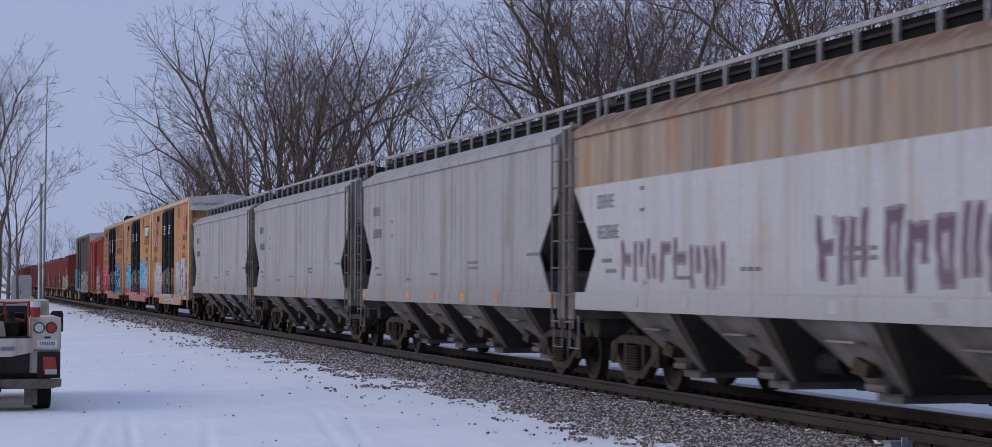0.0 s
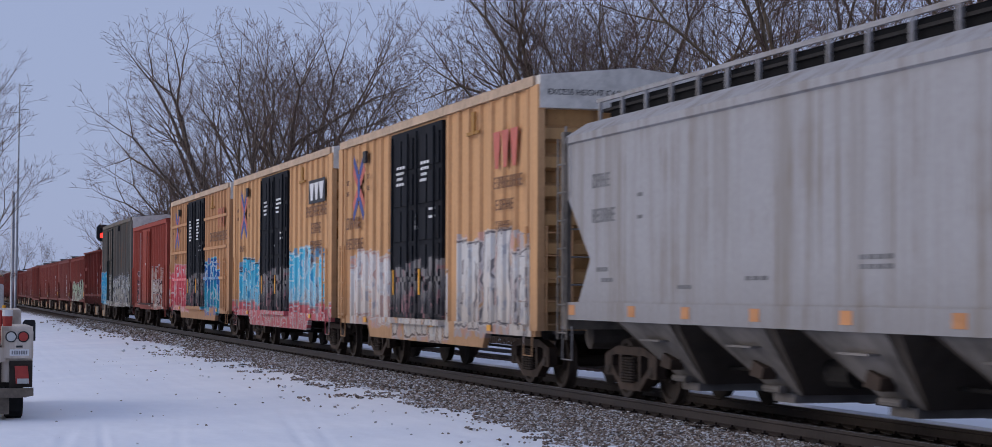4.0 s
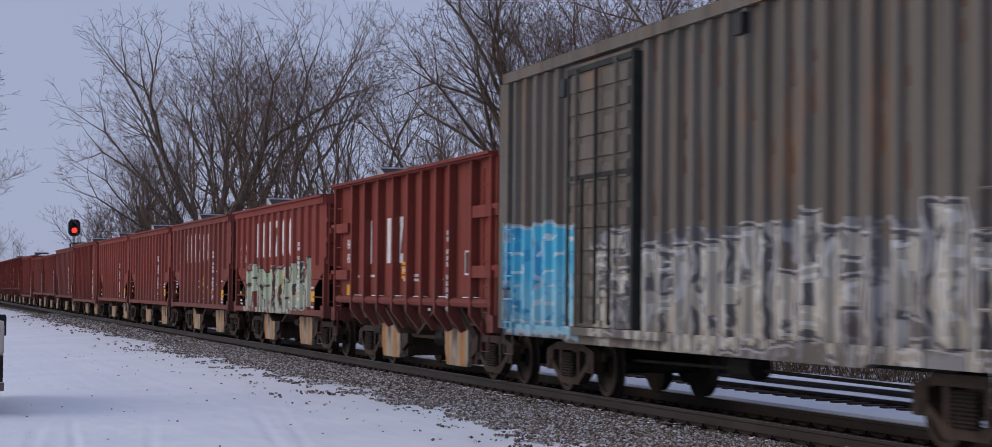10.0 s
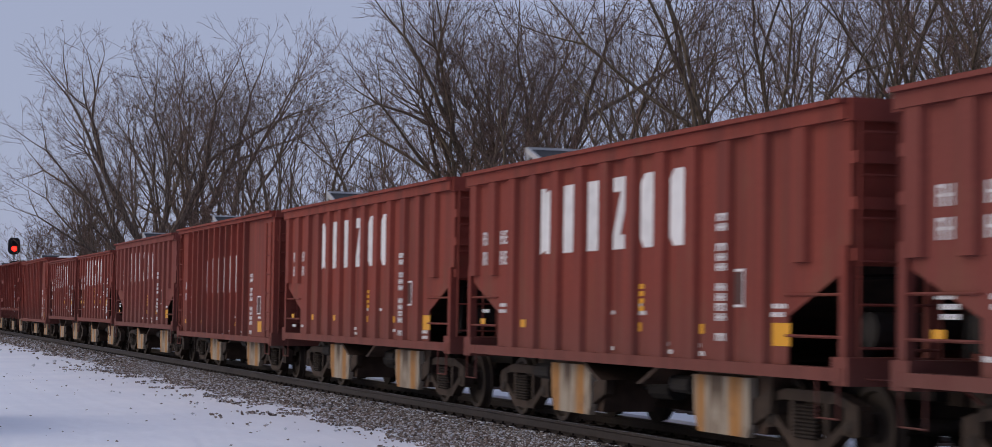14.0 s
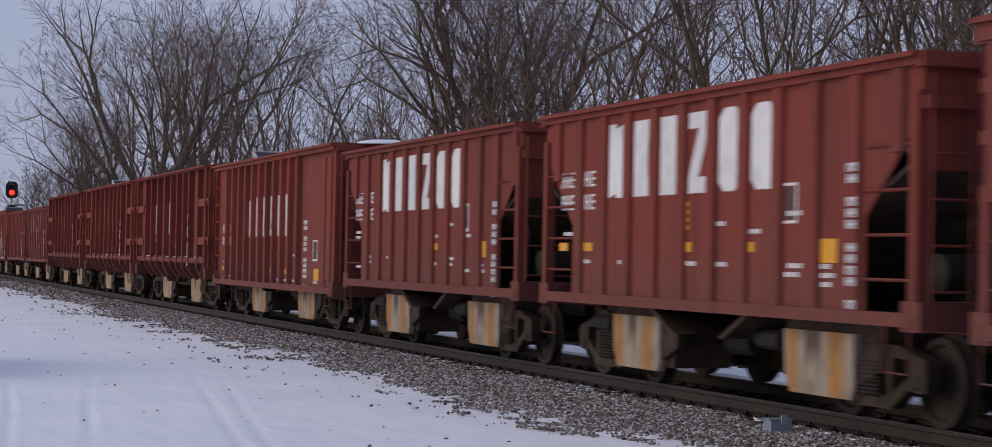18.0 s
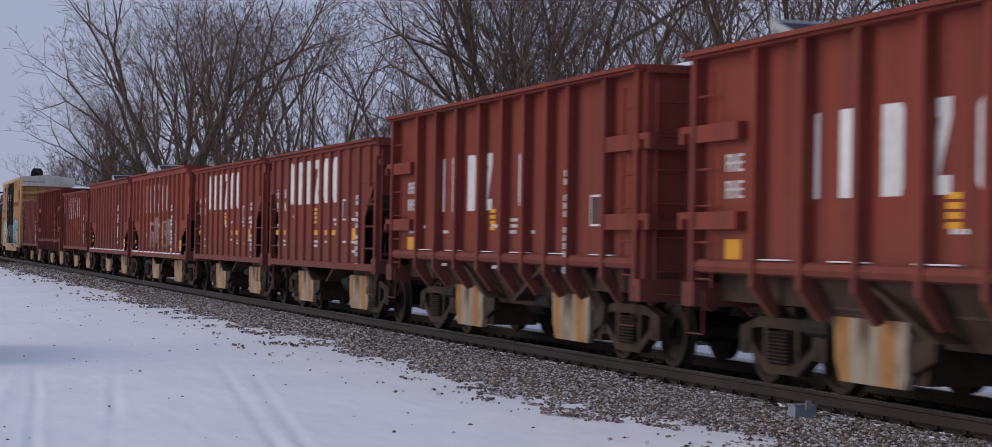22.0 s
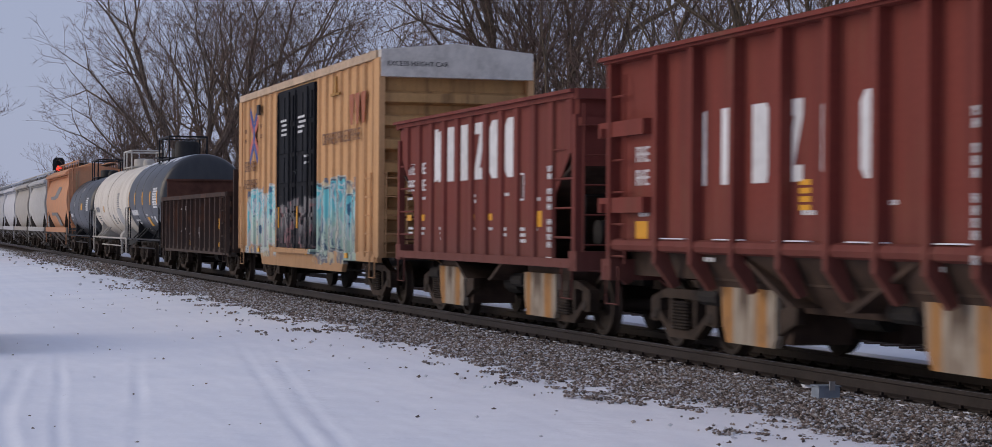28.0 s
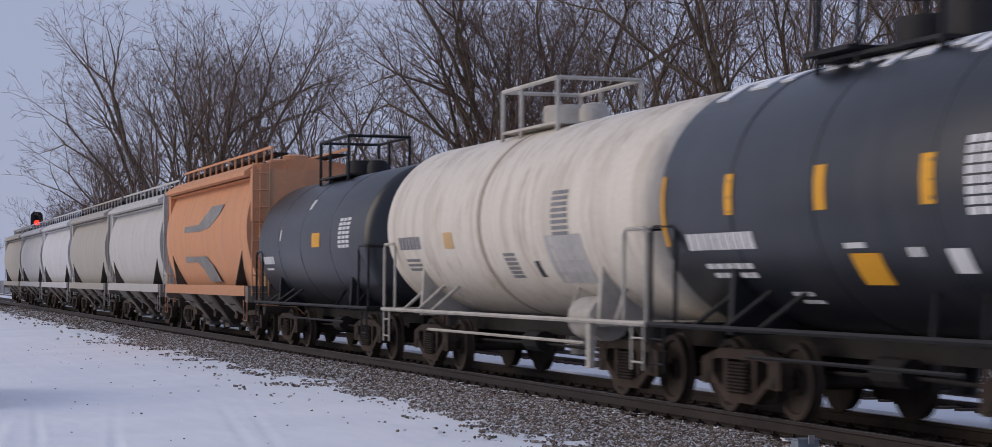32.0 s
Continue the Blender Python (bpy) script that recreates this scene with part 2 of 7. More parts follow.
def car_paint(name, base, streak, rust, tags=(), amount=0.5, rough=0.78, top=None, grimy=True, gap=0.18, shine=0.12):
    """Weathered car paint: rain streaks, rust, road dirt, and sprayed tags, each (y0, y1, z0, z1, palette, line colour, cell)."""
    p = Paint(name, rough)
    p.b.inputs["Specular IOR Level"].default_value = shine
    x, y, z = p.axes()
    fine = p.noise(14, 6)
    runs = p.noise(1.0, 5, p.stretched(2.2, 2.6, 0.16, len(name)))
    blots = p.noise(0.8, 4, p.stretched(1, 1, 1, len(name) * 1.7))
    c = p.mix(p.ramp(fine, 0.3, 0.75), [v * 0.86 for v in base], base)
    if top:
        wide = p.noise(1.0, 4, p.stretched(1, 1.3, 0.12, 9))
        rusty = p.mix(p.ramp(wide, 0.42, 0.6), top[0], (0.20, 0.165, 0.135))
        rusty = p.mix(p.ramp(p.noise(1.0, 5, p.stretched(2, 4.2, 0.2, 4)), 0.5, 0.64), rusty, (0.36, 0.31, 0.26))
        rusty = p.mix(p.math("MULTIPLY", p.ramp(p.noise(1.4, 5, p.stretched(1, 1, 0.45, 6)), 0.54, 0.68), 0.8), rusty, (0.33, 0.155, 0.07))
        rusty = p.mix(p.ramp(p.math("SUBTRACT", z, 3.72), 0.0, 0.25), rusty, (0.17, 0.10, 0.065))
        c = p.mix(p.ramp(p.math("ADD", z, p.math("MULTIPLY_ADD", y, top[2], -top[1])), 0.0, 0.02), c, rusty)
    thin = p.noise(1.0, 4, p.stretched(5, 9, 0.22, len(name) * 0.6))
    c = p.mix(p.math("MULTIPLY", p.ramp(runs, 0.46, 0.64), amount), c, streak)
    c = p.mix(p.math("MULTIPLY", p.math("MULTIPLY", p.ramp(thin, 0.50, 0.66), p.ramp(runs, 0.40, 0.56)), amount * 0.8), c, [0.5 * (u + v) for u, v in zip(streak, rust)])
    c = p.mix(p.math("MULTIPLY", p.ramp(p.math("MULTIPLY", p.math("ADD", blots, p.math("MULTIPLY", thin, 0.7)), 0.6), 0.56, 0.70), amount), c, rust)
    speck = p.noise(34, 3, p.stretched(1, 1, 0.5))
    c = p.mix(p.math("MULTIPLY", p.ramp(speck, 0.68, 0.74), amount * 0.8), c, rust)
    wob = p.noise(1.6, 3, p.stretched(1, 1, 1, 3))
    for k, (y0, y1, z0, z1, palette, line, cell) in enumerate(tags):
        c = sprayed(p, c, x, y, z, y0, y1, z0, z1, palette, line, cell, k + len(name), wob, gap)
    if grimy:
        grime = p.math("MULTIPLY", p.ramp(p.math("MULTIPLY", p.math("SUBTRACT", p.math("ADD", z, p.math("MULTIPLY", runs, 1.4)), 1.4), 0.9), 0.0, 1.0, (1, 1, 1, 1), (0, 0, 0, 1)), 0.4)
        c = p.mix(grime, c, (0.10, 0.085, 0.075))
    p.bump(fine, 0.2, 0.004)
    return p.done(c)


RED_BROWN, RED_DARK, RUST = (0.185, 0.048, 0.038), (0.13, 0.036, 0.03), (0.19, 0.075, 0.05)
BLACK, GREY_STEEL = (0.014, 0.015, 0.018), (0.05, 0.045, 0.042)
m_under = plain("underframe", (0.028, 0.025, 0.024), 0.8, 0.0, 0.4)
m_truck = plain("cast_steel", (0.062, 0.043, 0.033), 0.8, 0.0, 0.55, 5)
m_wheel = plain("wheel_steel", (0.05, 0.038, 0.031), 0.7, 0.1, 0.5, 5)
m_white = plain("white_marking", (0.72, 0.72, 0.72), 0.6, 0.0, 0.2, 5)
m_black = plain("black_marking", (0.03, 0.03, 0.033), 0.6)
m_orange = plain("reflector_yellow", (0.75, 0.36, 0.03), 0.5, 0.0, 0.1)
m_snow_cap = plain("settled_snow", (0.8, 0.82, 0.86), 0.8, 0.0, 0.05)
m_alu = plain("bare_metal", (0.42, 0.43, 0.45), 0.45, 0.6)
m_pale_metal = plain("galvanised_metal", (0.55, 0.56, 0.57), 0.6, 0.0, 0.2)
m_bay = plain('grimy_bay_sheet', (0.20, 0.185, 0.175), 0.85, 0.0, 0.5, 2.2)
# near-zero black, stands in for darkness between the walkway stanchions
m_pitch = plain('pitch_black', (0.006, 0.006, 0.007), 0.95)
m_h_frame = plain('dirty_end_frame', (0.21, 0.185, 0.16), 0.85, 0.0, 0.45, 4)
m_dim_plate = plain('dull_plate', (0.10, 0.05, 0.045), 0.7)


def gate_paint():
    """Pale steel with two rust runs and a dark worn notch, mirrored about each door's middle."""
    p = Paint("gate_steel", 0.8)
    x, y, z = p.axes()
    u = p.math("ABSOLUTE", p.math("SUBTRACT", p.math("ABSOLUTE", y), 2.45))
    runs = p.noise(1.0, 5, p.stretched(3, 5, 0.35, 2))
    off = p.math("MULTIPLY_ADD", runs, 0.5, -0.25)
    c = p.mix(p.ramp(p.noise(5, 5, p.stretched(1, 2, 0.3)), 0.35, 0.65), (0.42, 0.37, 0.30), (0.27, 0.215, 0.165))
    band = p.ramp(p.math("ABSOLUTE", p.math("ADD", p.math("SUBTRACT", u, 0.48), off)), 0.06, 0.2, (1, 1, 1, 1), (0, 0, 0, 1))
    c = p.mix(p.math("MULTIPLY", band, 0.85), c, (0.42, 0.19, 0.045))
    notch = p.math("MULTIPLY", p.ramp(p.math("ADD", u, off), 0.08, 0.2, (1, 1, 1, 1), (0, 0, 0, 1)), p.ramp(z, 0.45, 0.7))
    c = p.mix(p.math("MULTIPLY", notch, 0.85), c, (0.09, 0.06, 0.045))
    c = p.mix(p.math("MULTIPLY", p.ramp(p.noise(2.5, 5), 0.52, 0.7), 0.6), c, (0.14, 0.09, 0.065))
    p.bump(p.noise(12, 4), 0.3, 0.01)
    return p.done(c)


m_gate = gate_paint()
# dark rust brown; on deep hoppers it also colours in shade below the pipes
m_flank = plain('rusty_flank', (0.075, 0.048, 0.036), 0.8, 0.0, 0.5, 4)


# ---- railway car parts ----
TRUCK_MESHES = {}


def truck_piece(name, key, make, material, parent, smooth=False):
    """A part of a truck; alike parts of all trucks share one mesh."""
    if key not in TRUCK_MESHES:
        TRUCK_MESHES[key] = make().mesh(name, smooth)
    return part(name, TRUCK_MESHES[key], material, parent)


def side_frame(sx):
    xa, xb = sx * 0.92, sx * 1.07
    m = M().slab([(-1.08, 0.58), (-1.06, 0.66), (-0.55, 0.78), (0.55, 0.78), (1.06, 0.66), (1.08, 0.58), (0.6, 0.66), (-0.6, 0.66)], xa, xb)
    m.slab([(-0.44, 0.16), (-0.40, 0.29), (0.40, 0.29), (0.44, 0.16)], xa, xb)
    for q in (-1, 1):
        for piece in (((0.42, 0.17), (0.40, 0.29), (0.78, 0.50), (0.80, 0.40)), ((0.34, 0.28), (0.34, 0.68), (0.45, 0.68), (0.45, 0.28)), ((0.76, 0.36), (0.76, 0.64), (1.08, 0.62), (1.08, 0.36), (1.0, 0.34))):
            m.slab([(q * a, b) for a, b in piece], xa, xb)
    return m


def truck_unit(car, yc):
    """A two-axle truck under a car."""
    tr = truck_piece("truck", "bolster", lambda: M().box(-0.95, 0.95, -0.2, 0.2, 0.42, 0.66).box(-0.3, 0.3, -0.35, 0.35, 0.62, 0.8), m_truck, car)
    tr.location = (0, yc, 0)
    for sx in (-1, 1):
        truck_piece("side_frame", ("frame", sx), lambda: side_frame(sx), m_truck, tr)
        for q in (-1, 1):
            truck_piece("brake_shoe", ("shoe", sx, q), lambda: M().slab([(q * a, b) for a, b in ((0.46, 0.34), (0.52, 0.62), (0.47, 0.62), (0.41, 0.34))], sx * 0.68, sx * 0.80), m_wheel, tr)
        for k in range(3):
            coil = [(0.27 + 0.02 * i, 0.075 if i % 2 else 0.055) for i in range(19)]
            truck_piece("spring", ("spring", sx, k), lambda: M().lathe(coil, 7, "z", (sx * 1.07, (k - 1) * 0.17, 0)), m_wheel, tr)
        for a in (-0.89, 0.89):
            truck_piece("bearing_cap", ("cap", sx, a), lambda: M().lathe([(0, 0.09), (sx * 0.14, 0.09), (sx * 0.17, 0.05)], 10, "x", (sx * 0.93, a, 0.44)), m_wheel, tr)
    half = [(0.66, 0.09), (0.66, 0.465), (0.69, 0.465), (0.70, 0.44), (0.80, 0.435), (0.80, 0.37), (0.76, 0.35), (0.75, 0.16), (0.80, 0.14), (0.80, 0.07), (0.96, 0.07)]
    for a in (-0.89, 0.89):
        w = truck_piece("wheelset", "wheelset", lambda: M().lathe([(-u, r) for u, r in reversed(half)] + half, 26, "x"), m_wheel, tr, True)
        w.location = (0, a, 0.44)
        WHEELS.append(w)
    return tr


WHEELS = []
CARS = []


def under_common(car, half, tc, couple=0.75):
    m = M().box(-0.32, 0.32, -half + 0.3, half - 0.3, 0.72, 0.98)
    part("centre_sill", m, m_under, car)
    for sy in (-1, 1):
        m = M().box(-0.16, 0.16, sy * half if sy < 0 else half - 0.4, sy * half + 0.4 if sy < 0 else half, 0.68, 0.95)
        m.box(-0.09, 0.09, min(sy * half, sy * (half + couple)), max(sy * half, sy * (half + couple)), 0.74, 0.88)
        m.box(-0.14, 0.2, sy * (half + couple) - 0.14, sy * (half + couple) + 0.14, 0.68, 0.96)
        part("coupler", m, m_truck, car)
        truck_unit(car, sy * tc)
    part("brake_cylinder", M().lathe([(-0.35, 0.02), (-0.35, 0.16), (0.3, 0.17), (0.34, 0.02)], 12, "y", (-0.55, 0.4, 0.62)), m_under, car)
    part("brake_rod", M().tube([(-0.5, -tc + 1, 0.55), (-0.5, 0.0, 0.58), (-0.5, tc - 1, 0.55)], 0.025), m_under, car)


def ladder(car, x, y, z0, z1, width, step, mat, axis="y", name="ladder"):
    """A ladder against a side (axis y) or an end (axis x)."""
    m = M()
    for s in (-0.5, 0.5):
        p = (x, y + s * width) if axis == "y" else (x + s * width, y)
        m.tube([(*p, z0), (*p, z1)], 0.018, 4)
    z = z0 + 0.1
    while z < z1:
        a, b = ((x, y - width / 2, z), (x, y + width / 2, z)) if axis == "y" else ((x - width / 2, y, z), (x + width / 2, y, z))
        m.tube([a, b], 0.014, 4)
        z += step
    return part(name, m, mat, car)


def bars(car, name, x, rows, mat, thick=0.004):
    """Lettering too small to read: rows of short marks (y, z, length, height, count)."""
    m = M()
    for y, z, length, height, count in rows:
        w = length / (count * 1.35)
        for k in range(count):
            yy = y - k * w * 1.35
            if height < 0.1 or count == 1:
                m.box(x - thick, x, yy - w, yy, z, z + height)
                continue
            t, q = 0.27 * w, (k * 7 + count) % 4
            m.box(x - thick, x, yy - t, yy, z, z + height)
            if q != 1:
                m.box(x - thick, x, yy - w, yy - w + t, z, z + height)
            for f in {0: (0.0, 0.85), 1: (0.0, 0.43, 0.85), 2: (0.43,), 3: (0.43, 0.85)}[q]:
                m.box(x - thick, x, yy - w + (t if q != 1 else 0), yy - t, z + f * height, z + (f + 0.15) * height)
    return part(name, m, mat, car, kind="stuff")


def stack_marks(car, x, y, z, n, mat, size=0.09, wide=0.12):
    """A column of small hollow marks, two to a row, one row above the other."""
    m = M()
    for k in range(n):
        if k in (2, 6, 11):
            continue
        zz = z - k * size * 1.3
        for q in (0, wide * 1.25):
            a, b = y - q - wide, y - q
            t = 0.3 * wide
            m.box(x - 0.004, x, a, a + t, zz, zz + size).box(x - 0.004, x, b - t, b, zz, zz + size)
            m.box(x - 0.004, x, a + t, b - t, zz + size * (0.36 if k % 3 else 0.72), zz + size * (0.64 if k % 3 else 1.0))
    return part("stencil_column", m, mat, car, kind="stuff")


def end_hardware(car, half, w, mat, ztop, z0=0.55):
    for sy in (-1, 1):
        m = M().tube([(-w, sy * (half - 0.1), z0 + 0.5), (-w, sy * (half - 0.1), z0), (-w, sy * (half - 0.55), z0), (-w, sy * (half - 0.55), z0 + 0.5)], 0.016, 4)
        part("sill_step", m, mat, car)
        part("brake_wheel" if sy > 0 else "uncoupling_lever",
             M().tube([(0.5 + 0.28 * math.cos(a * math.tau / 10), sy * (half + 0.22), 2.3 + 0.28 * math.sin(a * math.tau / 10)) for a in range(11)], 0.02, 4) if sy > 0
             else M().tube([(-1.3, sy * (half + 0.12), 0.95), (-0.4, sy * (half + 0.3), 0.9), (-0.2, sy * (half + 0.45), 0.7)], 0.014, 4), mat, car)


def letter_blocks(car, x, ys, z0, z1, w, mat):
    """Six tall white sign shapes, one to a panel."""
    forms = [[(0, 0), (0, 1), (0.4, 1), (0.4, 0.93), (1, 1), (1, 0), (0.45, 0), (0.45, 0.06)],
             [(0, 0), (0, 1), (1, 1), (1, 0.8), (0.8, 0.72), (0.8, 0.28), (1, 0.2), (1, 0)],
             [(0, 0), (0, 1), (0.85, 1), (1, 0.93), (1, 0.1), (0.9, 0)],
             [(0, 0), (0, 0.2), (0.5, 0.8), (0, 0.8), (0, 1), (1, 1), (1, 0.8), (0.5, 0.2), (1, 0.2), (1, 0)],
             [(0.25, 0), (0, 0.12), (0, 0.88), (0.25, 1), (0.75, 1), (1, 0.88), (1, 0.12), (0.75, 0)],
             [(0.25, 0), (0, 0.12), (0, 0.88), (0.25, 1), (0.75, 1), (1, 0.88), (1, 0.66), (0.86, 0.6), (1, 0.54), (1, 0)]]
    for y, form in zip(ys, forms):
        m = M().slab([(y + w / 2 - a * w, z0 + b * (z1 - z0)) for a, b in form], x - 0.004, x)
        part("sign_block", m, mat, car, "tall white painted block")


# ---- boxcars ----
def boxcar(name, label, L, H, z0, mat, m_door, m_roof, door, posts, half_w=1.5, band=None, deep=0.25, straps=(), m_end=None, rib=0.06, double=True):
    car = thing(name, label, "boxcar", "cars of the passing train")
    h = L / 2
    part("body", M().box(-half_w, half_w, -h + 0.03, h - 0.03, z0 + 0.12, H - 0.16), mat, car)
    m = M().slab([(-half_w - rib - 0.03, H - 0.16), (-half_w - rib - 0.03, H), (0, H + 0.14), (half_w + rib + 0.03, H), (half_w + rib + 0.03, H - 0.16)], -h, h, "y")
    roof = part("roof", m, m_roof, car)
    for k in range(int(L / 1.25)):
        y = -h + 0.6 + k * 1.25
        part("roof_rib", M().slab([(-half_w - rib, H), (-half_w - rib, H + 0.03), (0, H + 0.18), (half_w + rib, H + 0.03), (half_w + rib, H), (0, H + 0.13)], y, y + 0.07, "y"), m_roof, roof)
    for sx in (-1, 1):
        xa, xb = sorted((sx * half_w, sx * (half_w + rib)))
        for y in posts:
            part("side_post", M().add([(sx * half_w, y - 0.09, z0 + 0.16), (sx * (half_w + rib), y - 0.05, z0 + 0.16), (sx * (half_w + rib), y + 0.05, z0 + 0.16), (sx * half_w, y + 0.09, z0 + 0.16),
                          (sx * half_w, y - 0.09, H - 0.17), (sx * (half_w + rib), y - 0.05, H - 0.17), (sx * (half_w + rib), y + 0.05, H - 0.17), (sx * half_w, y + 0.09, H - 0.17)],
                         [(0, 1, 5, 4), (1, 2, 6, 5), (2, 3, 7, 6), (0, 3, 2, 1), (4, 5, 6, 7)]), mat, car)
        for y in (-h + 0.03, h - 0.03):
            part("corner_post", M().box(*sorted((sx * (half_w - 0.05), sx * (half_w + rib + 0.01))), *sorted((y - math.copysign(0.2, y), y + math.copysign(0.24, y))), z0 + 0.1, H - 0.15), mat, car)
        m = M().slab([(-h, z0), (-h, z0 + 0.18), (h, z0 + 0.18), (h, z0), (h - 2.9, z0), (h - 3.1, z0 - deep), (-h + 3.1, z0 - deep), (-h + 2.9, z0)], *sorted((sx * (half_w + rib - 0.02), sx * (half_w - 0.06))))
        part("side_sill", m, mat, car)
        for zz in straps:
            for a, b in ((door[1] + 0.12, h - 0.3), (-h + 0.3, door[0] - 0.12)):
                part("strap", M().box(*sorted((sx * half_w, sx * (half_w + rib + 0.025))), a, b, zz, zz + 0.09), mat, car)
        # doors
        leaves = [(door[0], (door[0] + door[1]) / 2), ((door[0] + door[1]) / 2, door[1])] if double else [door]
        for a, b in leaves:
            d = part("door", M().box(*sorted((sx * half_w, sx * (half_w + rib + 0.015))), a + 0.01, b - 0.01, z0 + 0.2, H - 0.22), m_door, car)
            n = 5 if double else 11
            for k in range(n):
                za, zb = z0 + 0.3 + k * (H - z0 - 0.6) / n, z0 + 0.3 + (k + 1) * (H - z0 - 0.6) / n - 0.1
                if double:
                    part("door_panel", M().box(*sorted((sx * (half_w + rib), sx * (half_w + rib + 0.05))), a + 0.12, (a + b) / 2 - 0.06, za, zb), m_door, d)
                    part("door_panel", M().box(*sorted((sx * (half_w + rib), sx * (half_w + rib + 0.05))), (a + b) / 2 + 0.06, b - 0.12, za, zb), m_door, d)
                else:
                    part("door_panel", M().box(*sorted((sx * (half_w + rib), sx * (half_w + rib + 0.045))), a + 0.08, b - 0.08, za, zb), m_door, d)
            for f in (0.18, 0.82):
                yy = a + (b - a) * f
                part("lock_rod", M().tube([(sx * (half_w + rib + 0.08), yy, z0 + 0.15), (sx * (half_w + rib + 0.08), yy, H - 0.3)], 0.025, 5), m_door, d)
        part("door_track", M().box(*sorted((sx * half_w, sx * (half_w + rib + 0.1))), door[0] - (1.2 if not double else 0.1), door[1] + 0.1, z0 + 0.08, z0 + 0.19), mat, car)
    for sy in (-1, 1):
        end = part("end_panel", M().box(-half_w + 0.02, half_w - 0.02, *sorted((sy * (h - 0.03), sy * h)), z0 + 0.1, H - 0.1), m_end or mat, car)
        top = 0.55 if band else 0.2
        n = 7
        for k in range(n):
            za = z0 + 0.35 + k * (H - z0 - top - 0.4) / n
            zb = za + (H - z0 - top - 0.4) / n
            m = M().slab([(sy * h, za), (sy * (h + 0.19), za + 0.05), (sy * (h + 0.19), zb - 0.24), (sy * h, zb - 0.17)], -half_w + 0.05, half_w - 0.05)
            part("end_corrugation", m, m_end or mat, end)
        if band:
            part("end_band", M().slab([(-half_w - 0.04, H - 0.52), (-half_w - 0.04, H), (0, H + 0.15), (half_w + 0.04, H), (half_w + 0.04, H - 0.52)], *sorted((sy * h, sy * (h + 0.24))), "y"), band, end, "white painted upper end band")
        for sx in (-1, 1):
            ladder(car, sx * (half_w + rib + 0.06), sy * (h - 0.45), z0 + 0.1, z0 + 1.75, 0.45, 0.36, mat)
        ladder(car, -half_w + 0.3, sy * (h + 0.2), z0 + 0.1, z0 + 1.75, 0.42, 0.36, mat, "x")
        part("end_platform", M().box(-1.3, 1.3, *sorted((sy * (h + 0.05), sy * (h + 0.42))), z0 + 0.05, z0 + 0.1), m_under, car)
    end_hardware(car, h, half_w + rib, mat, H)
    under_common(car, h, h - 1.85)
    return car


